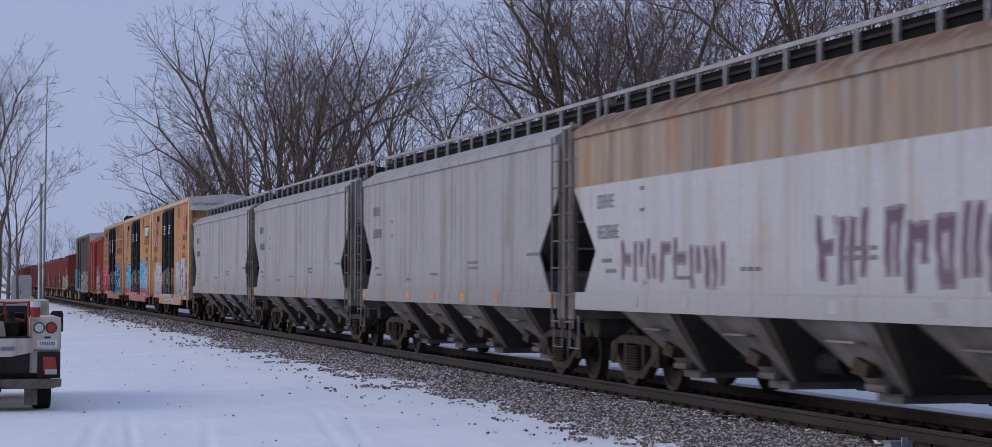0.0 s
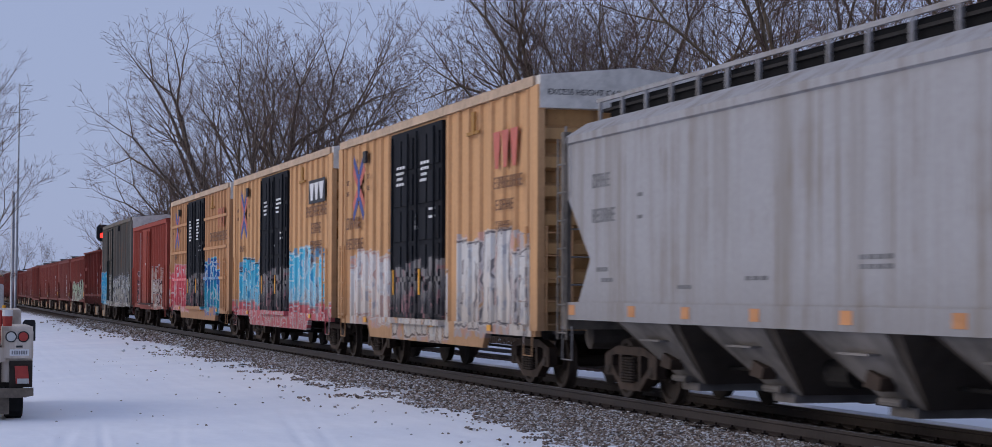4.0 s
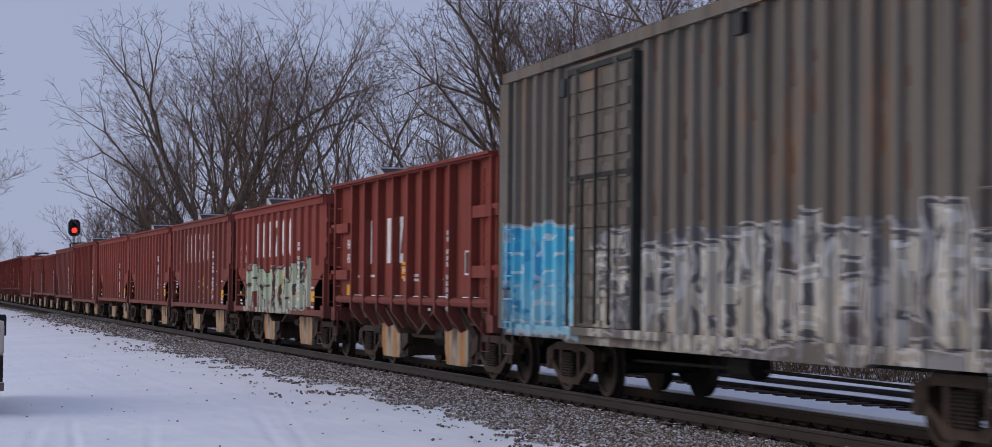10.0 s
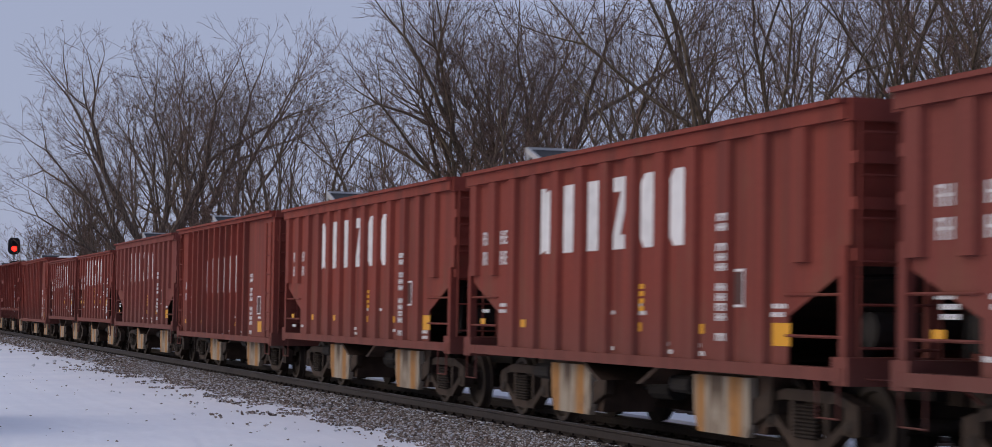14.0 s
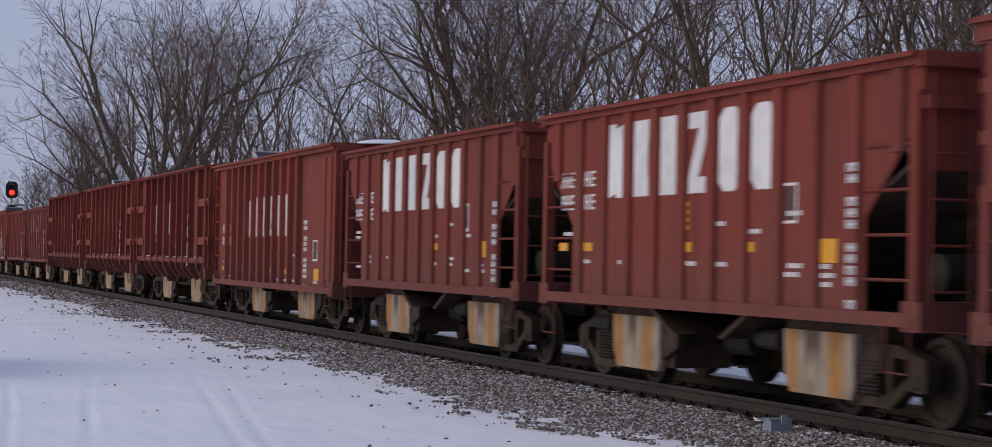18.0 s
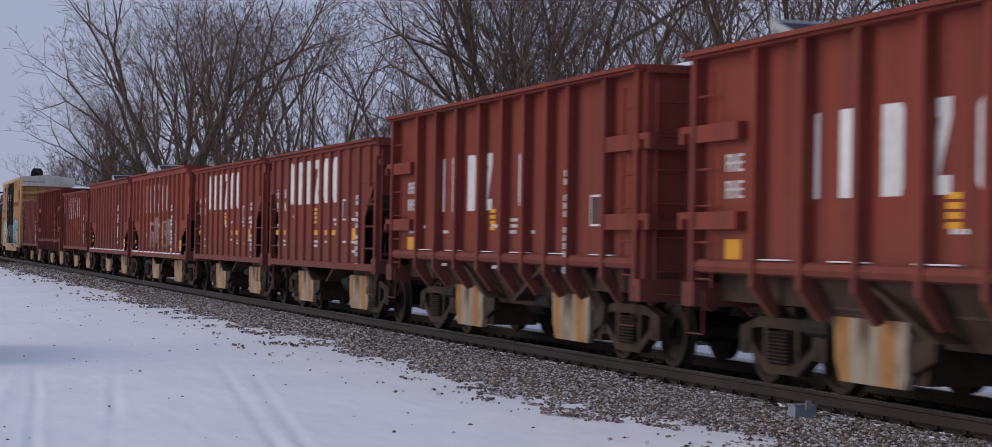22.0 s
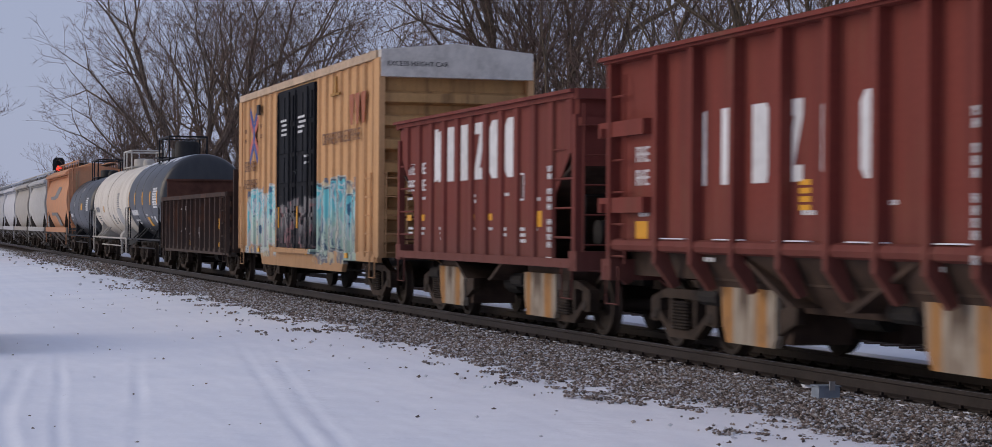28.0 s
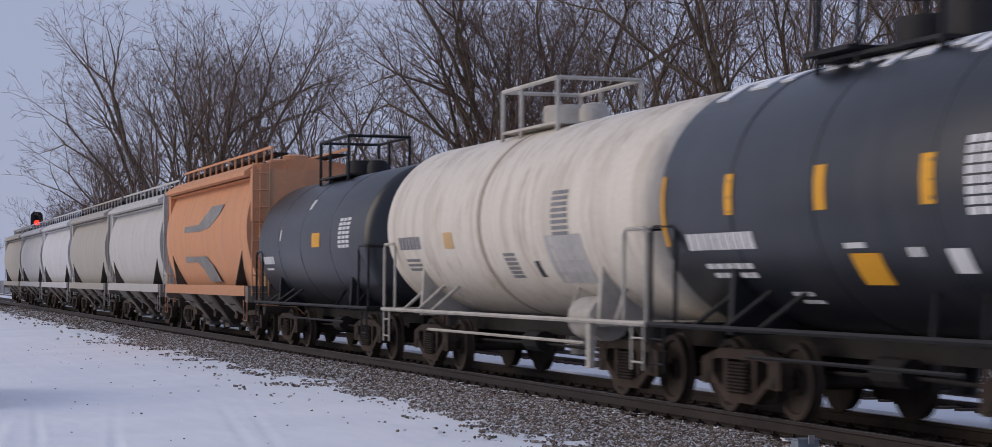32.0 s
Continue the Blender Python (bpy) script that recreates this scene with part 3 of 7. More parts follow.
# ---- open ballast hoppers ----
def ballast_car(style, label, mat, tags=True, load=True, short=0):
    """An open-top ballast hopper. Styles: notch, flat, slope, deep."""
    L, H, z0 = {"notch": (12.2, 3.68, 1.0), "flat": (12.5, 3.72, 0.86), "slope": (10.05, 3.5, 1.06), "deep": (12.2, 3.8, 0.98)}[style]
    car = thing("ballast_hopper", label, "hopper car", "cars of the passing train")
    h, w = L / 2, 1.42
    cap = {"notch": 0.2, "flat": 0.13, "slope": 0.12, "deep": 0.08}[style]
    rib = {"notch": 0.075, "flat": 0.11, "slope": 0.055, "deep": 0.15}[style]
    base, face = {"notch": (0.19, 0.14), "flat": (0.1, 0.06), "slope": (0.125, 0.1), "deep": (0.075, 0.05)}[style]
    slip = {7: -0.21, 8: -0.38, 19: -0.33}.get(short, 0.0)
    # inner slope sheets and floor
    m = M()
    m.slab([(-h + 0.15, H - 1.0), (-h + 0.22, H - 1.0), (-0.6, 0.7), (-0.75, 0.7)], -w + 0.02, w - 0.02)
    m.slab([(h - 0.22, H - 1.0), (h - 0.15, H - 1.0), (0.75, 0.7), (0.6, 0.7)], -w + 0.02, w - 0.02)
    part("slope_sheet", m, m_flank, car)
    for sx in (-1, 1):
        xi, xo = sorted((sx * (w - 0.025), sx * w))
        if style in ("flat", "deep"):
            part("side_sheet", M().box(xi, xo, -h, h, z0 if style == "flat" else 1.25, H), mat, car)
        else:
            depth, za, zb = (1.35, 2.05, 1.55) if style == "notch" else (1.05, 2.95, 2.0)
            part("side_sheet", M().slab([(-h + depth, z0), (-h + depth, zb), (-h, za), (-h, H), (h, H), (h, za), (h - depth, zb), (h - depth, z0)], xi, xo), mat, car)
            for sy in (-1, 1):
                part("corner_post", M().box(*sorted((sx * (w - 0.06), sx * (w + 0.05))), *sorted((sy * (h - 0.14), sy * (h - 0.01))), z0, za + 0.2), mat, car)
                for zz in np.arange(z0 + 0.35, za, 0.42):
                    part("grab_iron", M().tube([(sx * (w + 0.02), sy * (h - depth), zz), (sx * (w + 0.02), sy * (h - 0.1), zz)], 0.016, 4), mat, car)
        if style == "deep":
            # set back and coloured dark brown for the shadow between the ribs
            part("side_sill", M().box(*sorted((sx * (w - 0.4), sx * (w - 0.2))), -h, h, z0 - 0.05, 1.25), m_flank, car)
        else:
            part("side_sill", M().box(*sorted((sx * (w - 0.1), sx * (w + rib + 0.01))), -h, h, z0 - 0.08, z0 + 0.05), mat, car)
        part("top_chord", M().box(*sorted((sx * (w - 0.08), sx * (w + rib + 0.02))), -h - 0.02, h + 0.02, H - cap, H - 0.05).box(*sorted((sx * (w - 0.1), sx * (w + rib + 0.09))), -h - 0.03, h + 0.03, H - 0.05, H), mat, car)
        ys = {"notch": [5.83 - 0.91 * k for k in range(13)], "flat": [4.78 - 0.78 * k for k in range(11)],
              "slope": [4.71 + slip - 0.83 * k for k in range(12) if abs(4.71 + slip - 0.83 * k) < 4.8], "deep": [5.95, 4.3, 3.15, 1.95, 0.7, -0.45, -1.5, -2.5, -3.4, -4.8, -5.95]}[style]
        for y in ys:
            zlow = z0 + 0.05
            if style == "notch" and abs(y) > h - 1.35:
                zlow = 2.1
            if style == "slope" and abs(y) > h - 1.0:
                zlow = 2.6
            if style == "deep":
                m = M().slab([(sx * w, 1.3), (sx * (w + rib), 1.3), (sx * (w + rib), H - cap), (sx * w, H - cap)], y - 0.06, y + 0.06, "y")
                m.slab([(sx * (w + rib), 1.3), (sx * (w + rib), 1.12), (sx * (w - 0.1), 0.80), (sx * (w - 0.2), 0.84), (sx * w, 1.3)], y - 0.05, y + 0.05, "y")
            else:
                m = M().add([(sx * w, y - base, zlow), (sx * (w + rib), y - face, zlow), (sx * (w + rib), y + face, zlow), (sx * w, y + base, zlow),
                             (sx * w, y - base, H - cap), (sx * (w + rib), y - face, H - cap), (sx * (w + rib), y + face, H - cap), (sx * w, y + base, H - cap)],
                            [(0, 1, 5, 4), (1, 2, 6, 5), (2, 3, 7, 6), (0, 3, 2, 1), (4, 5, 6, 7)])
            part("side_rib", m, mat, car)
        if style == "deep":
            for a, b in zip(ys[1:], ys[:-1]):
                part("air_pipe", M().tube([(sx * (w + 0.05), a + 0.06, 1.33), (sx * (w + 0.05), b - 0.06, 1.33)], 0.085, 8), mat, car, smooth=True)
            for sy in (-1, 1):
                for zz in (1.75, 2.75):
                    part("stiffener", M().box(*sorted((sx * w, sx * (w + rib - 0.02))), *sorted((sy * (h + 0.28), sy * (h - 1.35))), zz, zz + 0.2), mat, car)
            part("hopper_flank", M().slab([(sx * w, 1.3), (sx * (w - 0.1), 1.3), (sx * (w - 0.5), 0.62), (sx * (w - 0.4), 0.62)], -h + 2.4, h - 2.4, "y"), m_flank, car)
        if style in ("flat", "deep"):
            for sy in (-1, 1):
                ladder(car, sx * (w + 0.1), sy * (h - 0.4), z0 + 0.1, H - 0.25, 0.5, 0.42, mat)
                part("end_post", M().box(*sorted((sx * (w - 0.1), sx * (w + 0.07))), *sorted((sy * (h - 0.12), sy * (h + 0.02))), z0 - 0.1, H - 0.02), mat, car)
        # ballast gates
        for yc in (-2.55, 2.35):
            m = M().slab([(yc - 0.76, 0.86), (yc - 0.76, 0.3), (yc - 0.7, 0.2), (yc + 0.62, 0.2), (yc + 0.74, 0.42), (yc + 0.78, 0.86)], *sorted((sx * 1.07, sx * 1.16)))
            part("ballast_gate", m, m_gate, car, "rusty beige ballast door")
            part("gate_flank", M().slab([(yc - 1.15, 1.0), (yc - 0.95, 0.25), (yc + 0.7, 0.25), (yc + 0.95, 1.0)], *sorted((sx * 0.3, sx * 1.05))), m_flank, car)
            part("gate_arm", M().slab([(yc - 0.74, 0.34), (yc - 0.74, 0.62), (yc - 1.25, 0.78), (yc - 1.2, 0.5)], *sorted((sx * 1.0, sx * 1.12))), m_truck, car)
            part("air_cylinder", M().lathe([(-0.3, 0.03), (-0.28, 0.11), (0.28, 0.11), (0.3, 0.03)], 10, "y", (sx * 1.05, yc + 1.25, 0.72)), m_under, car)
    for sy in (-1, 1):
        # the end wall above the slope sheet, its chord and posts
        ze = {"notch": 2.05, "flat": 0.98, "slope": 2.42, "deep": 1.0}[style]
        part("end_sheet", M().box(-w, w, *sorted((sy * (h - 0.03), sy * h)), ze, H - 0.02), mat, car)
        part("end_chord", M().box(-w - 0.06, w + 0.06, *sorted((sy * (h - 0.08), sy * (h + 0.1))), H - cap - 0.02, H + 0.004), mat, car)
        part("end_sill", M().box(-w - rib, w + rib, *sorted((sy * (h - 0.25), sy * (h + 0.08))), z0 - 0.12, z0 + 0.16), mat, car)
        for xx in (-0.55, 0.55):
            part("end_stake", M().box(xx - 0.07, xx + 0.07, *sorted((sy * h, sy * (h + 0.09))), z0 + 0.16, H - cap), mat, car)
        for zz in {"notch": (2.1, 2.6, 3.05), "flat": (3.05,), "slope": (2.98,), "deep": (1.75, 2.75)}[style]:
            part("end_beam", M().box(-w - (0.2 if style == "deep" else 0), w + (0.2 if style == "deep" else 0), *sorted((sy * h, sy * (h + 0.09))), zz, zz + 0.12), mat, car)
        ladder(car, -w + 0.25, sy * (h + 0.1), z0 + 0.15, H - 0.2, 0.42, 0.42, mat, "x")
        part("air_reservoir", M().lathe([(-0.55, 0.05), (-0.5, 0.19), (0.5, 0.19), (0.55, 0.05)], 14, "x", (-0.45, sy * (h - 0.5), z0 + 0.42)), m_under, car, smooth=True)
        part("brake_pipe", M().tube([(-1.1, sy * (h - 0.6), z0 + 0.2), (-1.1, sy * (h - 0.6), z0 + 0.95), (0.3, sy * (h - 0.75), z0 + 1.0)], 0.03, 5), m_under, car)
        part("control_box", M().box(0.2, 0.75, *sorted((sy * (h + 0.02), sy * (h + 0.3))), z0 + 0.2, z0 + 0.75), m_under, car)
    # a tilted solar panel on four legs at the rear rim
    if style in ("notch", "flat") or short in (0, 11):
        panel = part("solar_panel", M().slab([(h - 1.05, H + 0.14), (h - 1.03, H + 0.09), (h - 0.33, H + 0.34), (h - 0.35, H + 0.39)], -0.6, 0.4), m_black, car, "dark tilted solar panel")
        for ya, za in ((h - 0.37, H + 0.34), (h - 1.1, H + 0.08)):
            part("panel_rail", M().box(-0.66, 0.46, ya, ya + 0.09, za, za + 0.08), m_pale_metal, panel, "pale metal rail")
        for xx in (-0.66, 0.42):
            part("panel_edge", M().slab([(h - 1.08, H + 0.07), (h - 1.08, H + 0.16), (h - 0.3, H + 0.42), (h - 0.3, H + 0.33)], xx, xx + 0.04), m_pale_metal, panel, "pale metal edge")
            for ya, za in ((h - 0.35, H + 0.34), (h - 1.03, H + 0.09)):
                part("panel_leg", M().tube([(xx + 0.02, ya, H - 0.3), (xx + 0.02, ya, za)], 0.035, 4), m_pale_metal, panel)
    if load:
        part("stone_load", M().slab([(-h + 0.3, H - 0.9), (-h + 1.2, H - 0.45), (-1, H - 0.32), (1.5, H - 0.4), (h - 1.3, H - 0.42), (h - 0.3, H - 0.9)], -w + 0.03, w - 0.03), m_stone, car, "grey ballast stone heaped below the rim")
    end_hardware(car, h, w + rib, mat, H)
    under_common(car, h, h - 1.55)
    ballast_marks(car, style, w, H, short)
    return car


def ballast_marks(car, style, w, H, seed):
    """White block signs, number bars, stencil columns, reflector plates."""
    rr = random.Random(seed * 7 + 3)
    X = -w - 0.001
    y1, step, z0, z1, bw = {"notch": (2.65, 0.91, 2.36, 3.27, 0.5), "slope": (2.63, 0.83, 2.33, 3.26, 0.55), "flat": (2.3, 0.78, 1.94, 2.83, 0.42), "deep": (3.2, 0.87, 2.06, 2.95, 0.42)}[style]
    y1 += {7: -0.21, 8: -0.38, 19: -0.33}.get(seed, 0.0)
    letter_blocks(car, X, [y1 - step * k for k in range(6)], z0, z1, bw, m_white)
    yn, zn = {"notch": (5.5, 2.55), "slope": (4.4, 2.5), "flat": (5.6, 2.05), "deep": (5.3, 2.4)}[style]
    rows = [(yn, zn, 0.5, 0.2, 3), (yn, zn - 0.3, 0.5, 0.2, 3)]
    if style != "deep":
        rows += [(yn - 0.86 if style == "slope" else yn - 0.82, zn, 0.42, 0.2, 2), (yn - 0.86 if style == "slope" else yn - 0.82, zn - 0.3, 0.42, 0.2, 2)]
    bars(car, "number_marking", X, rows, m_white)
    yc, out, wide = {"notch": (-3.13, 0.076, 0.115), "slope": (-3.5, 0.056, 0.085), "flat": (-3.35, 0.0, 0.13), "deep": (-3.36, 0.151, 0.04)}[style]
    if style == "slope":
        yc += {7: -0.21, 8: -0.38, 19: -0.33}.get(seed, 0.0)
    stack_marks(car, X - out, yc, {"notch": 2.55, "slope": 2.35, "flat": 2.25, "deep": 2.55}[style] + rr.uniform(-0.1, 0.1), 13, m_white, 0.085, wide)
    zlow = {"notch": 1.34, "slope": 1.66, "flat": 1.12, "deep": 1.5}[style]
    spots = {"notch": [5.55, 3.7, 1.85, -0.6, -2.45], "slope": [4.35, 3.45, 0.3, -0.7, -1.35], "flat": [5.6, 3.3, -0.1, -1.6], "deep": [5.25]}[style]
    for y in spots:
        if rr.random() < 0.85:
            part("reflector", M().box(X - 0.004, X, y - 0.2, y + (0.12 if style == "slope" else 0.02), zlow, zlow + 0.11), m_orange, car, "yellow reflector plate")
    yb = {"notch": -4.4, "slope": -3.0, "flat": -4.3, "deep": 5.3}[style]
    part("reflector", M().box(X - 0.004, X, yb - 0.42, yb, zlow - 0.1, zlow + 0.14), m_orange, car, "yellow reflector plate")
    small = []
    for y in (yn - 0.05, yn - 0.85, y1 - 0.1, 0.35, -0.55, -1.4, -2.3, yb):
        for k in range(rr.randint(1, 3)):
            small.append((y + rr.uniform(-0.08, 0.08), zlow - 0.16 - 0.09 * k if rr.random() < 0.6 else zlow + 0.2 + 0.09 * k, 0.34, 0.05, rr.randint(3, 5)))
    bars(car, "stencil_marking", X, small, m_white)
    yf = {"notch": -3.3, "slope": -2.15, "flat": -4.2, "deep": -4.0}[style]
    m = M()
    for a in (0, 0.37):
        m.box(X - 0.004, X, yf - a - 0.03, yf - a, zlow + 0.3, zlow + 0.72)
    for a in (0.3, 0.69):
        m.box(X - 0.0045, X, yf - 0.4, yf, zlow + a, zlow + a + 0.03)
    part("data_frame", m, m_white, car, "white stencilled frame")
    part("data_plate", M().box(X - 0.003, X, yf - 0.36, yf - 0.04, zlow + 0.34, zlow + 0.68), m_dim_plate, car)
    bars(car, "yellow_stencil", X, [(0.45 if style != "notch" else -0.6, zlow + 0.25 + 0.09 * k, 0.36, 0.06, 1) for k in range(4)], m_orange)


# ---- covered hoppers ----
def covered_hopper(label, L, H, mat, m_shaded, round_side=False, z0=1.15, m_end=None, m_walk=None):
    car = thing("covered_hopper", label, "hopper car", "cars of the passing train")
    h, w = L / 2, 1.55
    he = h - 0.35
    n = 20
    prof = []
    if round_side:
        for k in range(13):
            a = -0.95 + 1.9 * k / 12
            prof.append((w - 0.38 * (1 - math.cos(a)) / (1 - math.cos(0.95)), z0 + 0.25 + (H - z0 - 0.45) * k / 12))
    else:
        prof = [(w - 0.02, z0 + 0.25), (w, z0 + 0.5), (w, H - 0.5), (w - 0.02, H - 0.22)]
    ring = [(x, z) for x, z in prof] + [(w - 0.35, H - 0.02), (0, H + 0.16), (-w + 0.35, H - 0.02)] + [(-x, z) for x, z in reversed(prof)]
    # closed roof and bins; the side sheets stand outside with their ends cut back
    core = [(x * 0.985, z) for x, z in ring]
    part("bin", M().slab(ring if round_side else core, *((-he - 0.1, he + 0.1) if round_side else (-he + 1.3, he - 1.3)), "y"), mat, car, smooth=True)
    part("roof", M().slab([(x, z) for x, z in ring if z > H - 0.25] + [(-w + 0.05, H - 0.4), (w - 0.05, H - 0.4)], -he, he, "y"), mat, car)
    outline = [(-he + 0.45, z0 + 0.2), (-he + 1.05, 2.03), (-he, 2.95), (-he, H - 0.22), (he, H - 0.22), (he, 2.95), (he - 1.05, 2.03), (he - 0.45, z0 + 0.2)]
    for sx in (-1, 1):
        if not round_side:
            part("side_sheet", M().slab(outline, *sorted((sx * (w - 0.03), sx * w))), mat, car)
    for sx in (-1, 1):
        part("eave", M().slab([(sx * (w - 0.06), H - 0.34), (sx * (w + 0.05), H - 0.3), (sx * (w + 0.05), H - 0.2), (sx * (w - 0.3), H + 0.02), (sx * (w - 0.36), H - 0.06)], -he, he, "y"), mat, car)
        part("side_sill", M().box(*sorted((sx * (w - 0.12), sx * (w + 0.03))), -he, he, z0, z0 + 0.26), mat, car)
        for sy in (-1, 1):
            if round_side:
                ladder(car, sx * (w - 0.28), sy * (h - 0.12), z0 - 0.3, H, 0.3, 0.42, mat)
                continue
            part("end_frame", M().slab([(sy * (h - 0.14), z0), (sy * h, z0), (sy * h, H - 0.1), (sy * (h - 0.14), H - 0.1)], *sorted((sx * (w - 0.12), sx * w))), m_h_frame, car)
            ladder(car, sx * (w + 0.06), sy * (h - 0.25), z0 - 0.3, H - 0.2, 0.42, 0.42, m_h_frame)
    for sy in (-1, 1):
        # end openings and round cars' end sheets have their shade in the colour
        if round_side:
            part("end_sheet", M().box(-w + 0.5, w - 0.5, *sorted((sy * (he + 0.1), sy * (h - 0.05))), z0, H - 0.3), m_shaded, car)
            for xx in (-1.05, 1.05):
                part("end_column", M().box(xx - 0.06, xx + 0.06, *sorted((sy * he, sy * h)), z0 + 0.2, H - 0.2), m_end or mat, car)
        part("end_sheet", M().slab([(sy * (he - 0.05), 3.0), (sy * (he - 0.05), H - 0.15), (sy * (h - 0.02), H - 0.15), (sy * (h - 0.02), 3.0)], -w + 0.1, w - 0.1), mat, car)
        part("slope_sheet", M().slab([(sy * (he - 0.12), 3.0), (sy * (he - 0.04), 3.0), (sy * (he - 1.9), z0), (sy * (he - 2.0), z0)], -w + 0.06, w - 0.06), m_shaded, car)
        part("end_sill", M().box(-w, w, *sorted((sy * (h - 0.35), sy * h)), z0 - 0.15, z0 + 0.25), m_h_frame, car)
        part("end_wall", M().box(-0.6, 0.6, *sorted((sy * (he - 1.0), sy * (he - 0.9))), z0, 3.0), m_shaded, car)
        for xx in (-0.62, 0.62):
            part("end_column", M().box(xx - 0.06, xx + 0.06, *sorted((sy * (h - 0.2), sy * (h - 0.04))), z0 + 0.2, H - 0.2), m_h_frame, car)
        ladder(car, -w + 0.3, sy * (h + 0.05), z0, H, 0.42, 0.42, mat, "x")
        part("tank", M().lathe([(-0.45, 0.05), (-0.42, 0.2), (0.42, 0.2), (0.45, 0.05)], 12, "x", (-0.7, sy * (h - 0.1), z0 - 0.25)), m_shaded, car)
    # hopper bays: slopes coloured dark for the shade under the car, outer sheets paler
    nb = 4 if L > 15.5 else 3
    bay = (2 * he - 3.2) / nb
    for i in range(nb):
        y = -he + 1.6 + i * bay
        m = M()
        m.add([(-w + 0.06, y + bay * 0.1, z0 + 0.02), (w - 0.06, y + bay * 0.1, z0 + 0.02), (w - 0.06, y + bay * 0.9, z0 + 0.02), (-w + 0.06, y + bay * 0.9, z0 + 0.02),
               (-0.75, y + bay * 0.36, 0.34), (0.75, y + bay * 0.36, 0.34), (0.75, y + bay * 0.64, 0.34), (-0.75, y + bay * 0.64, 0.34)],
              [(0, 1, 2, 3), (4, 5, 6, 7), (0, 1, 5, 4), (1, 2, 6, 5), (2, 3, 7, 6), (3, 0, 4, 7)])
        b = part("hopper_bay", m, m_shaded, car)
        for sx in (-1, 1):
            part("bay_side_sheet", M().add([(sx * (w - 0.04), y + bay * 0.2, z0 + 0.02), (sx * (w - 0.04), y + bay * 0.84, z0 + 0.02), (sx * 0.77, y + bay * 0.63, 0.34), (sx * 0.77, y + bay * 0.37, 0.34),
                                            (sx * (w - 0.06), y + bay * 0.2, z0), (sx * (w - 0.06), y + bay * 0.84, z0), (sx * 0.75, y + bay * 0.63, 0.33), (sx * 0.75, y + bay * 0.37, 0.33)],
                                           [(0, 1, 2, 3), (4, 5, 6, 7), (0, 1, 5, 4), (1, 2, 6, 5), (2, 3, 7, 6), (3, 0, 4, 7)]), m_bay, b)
        for sx in (-1, 1):
            part("gate_lever", M().slab([(y + bay * 0.46, 0.52), (y + bay * 0.44, 0.66), (y + bay * 0.54, 0.74), (y + bay * 0.58, 0.56)], *sorted((sx * 0.98, sx * 1.17))), m_truck, b, "rusty gate mechanism")
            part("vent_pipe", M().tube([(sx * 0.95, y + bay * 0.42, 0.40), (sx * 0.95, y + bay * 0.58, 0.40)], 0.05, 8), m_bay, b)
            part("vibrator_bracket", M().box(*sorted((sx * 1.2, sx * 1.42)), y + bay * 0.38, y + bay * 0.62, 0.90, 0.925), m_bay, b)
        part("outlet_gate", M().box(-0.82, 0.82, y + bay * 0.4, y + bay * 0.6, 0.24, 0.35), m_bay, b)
    # roof walk
    for sx in (-1, 1):
        rail = part("walkway_rail", M().box(*sorted((sx * 0.95, sx * 0.99)), -h, h, H + 0.36, H + 0.42), m_walk or mat, car)
        k = 0
        y = -h + 0.05
        while y < h:
            part("stanchion", M().box(*sorted((sx * 0.95, sx * 0.99)), y - 0.03, y + 0.03, H - 0.02, H + 0.37), m_walk or mat, rail)
            y += 1.0
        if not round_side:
            # added plate: colours the shaded gap behind the stanchions black
            part("walkway_skirt", M().box(*sorted((sx * 0.86, sx * 0.88)), -he, he, H + 0.02, H + 0.34), m_pitch, car, "black plate filling the dark gap under the walkway rail")
        part("walkway", M().box(*sorted((sx * 0.55, sx * 0.93)), -h, h, H + 0.22, H + 0.26), m_under, car)
    for i in range(6):
        y = -he + 1.5 + i * (2 * he - 3) / 5
        part("roof_hatch", M().lathe([(0, 0.33), (0.16, 0.33), (0.2, 0.26)], 14, "z", (0, y, H + 0.12)), mat, car)
    end_hardware(car, h, w, mat, H)
    under_common(car, h, h - 1.75)
    return car


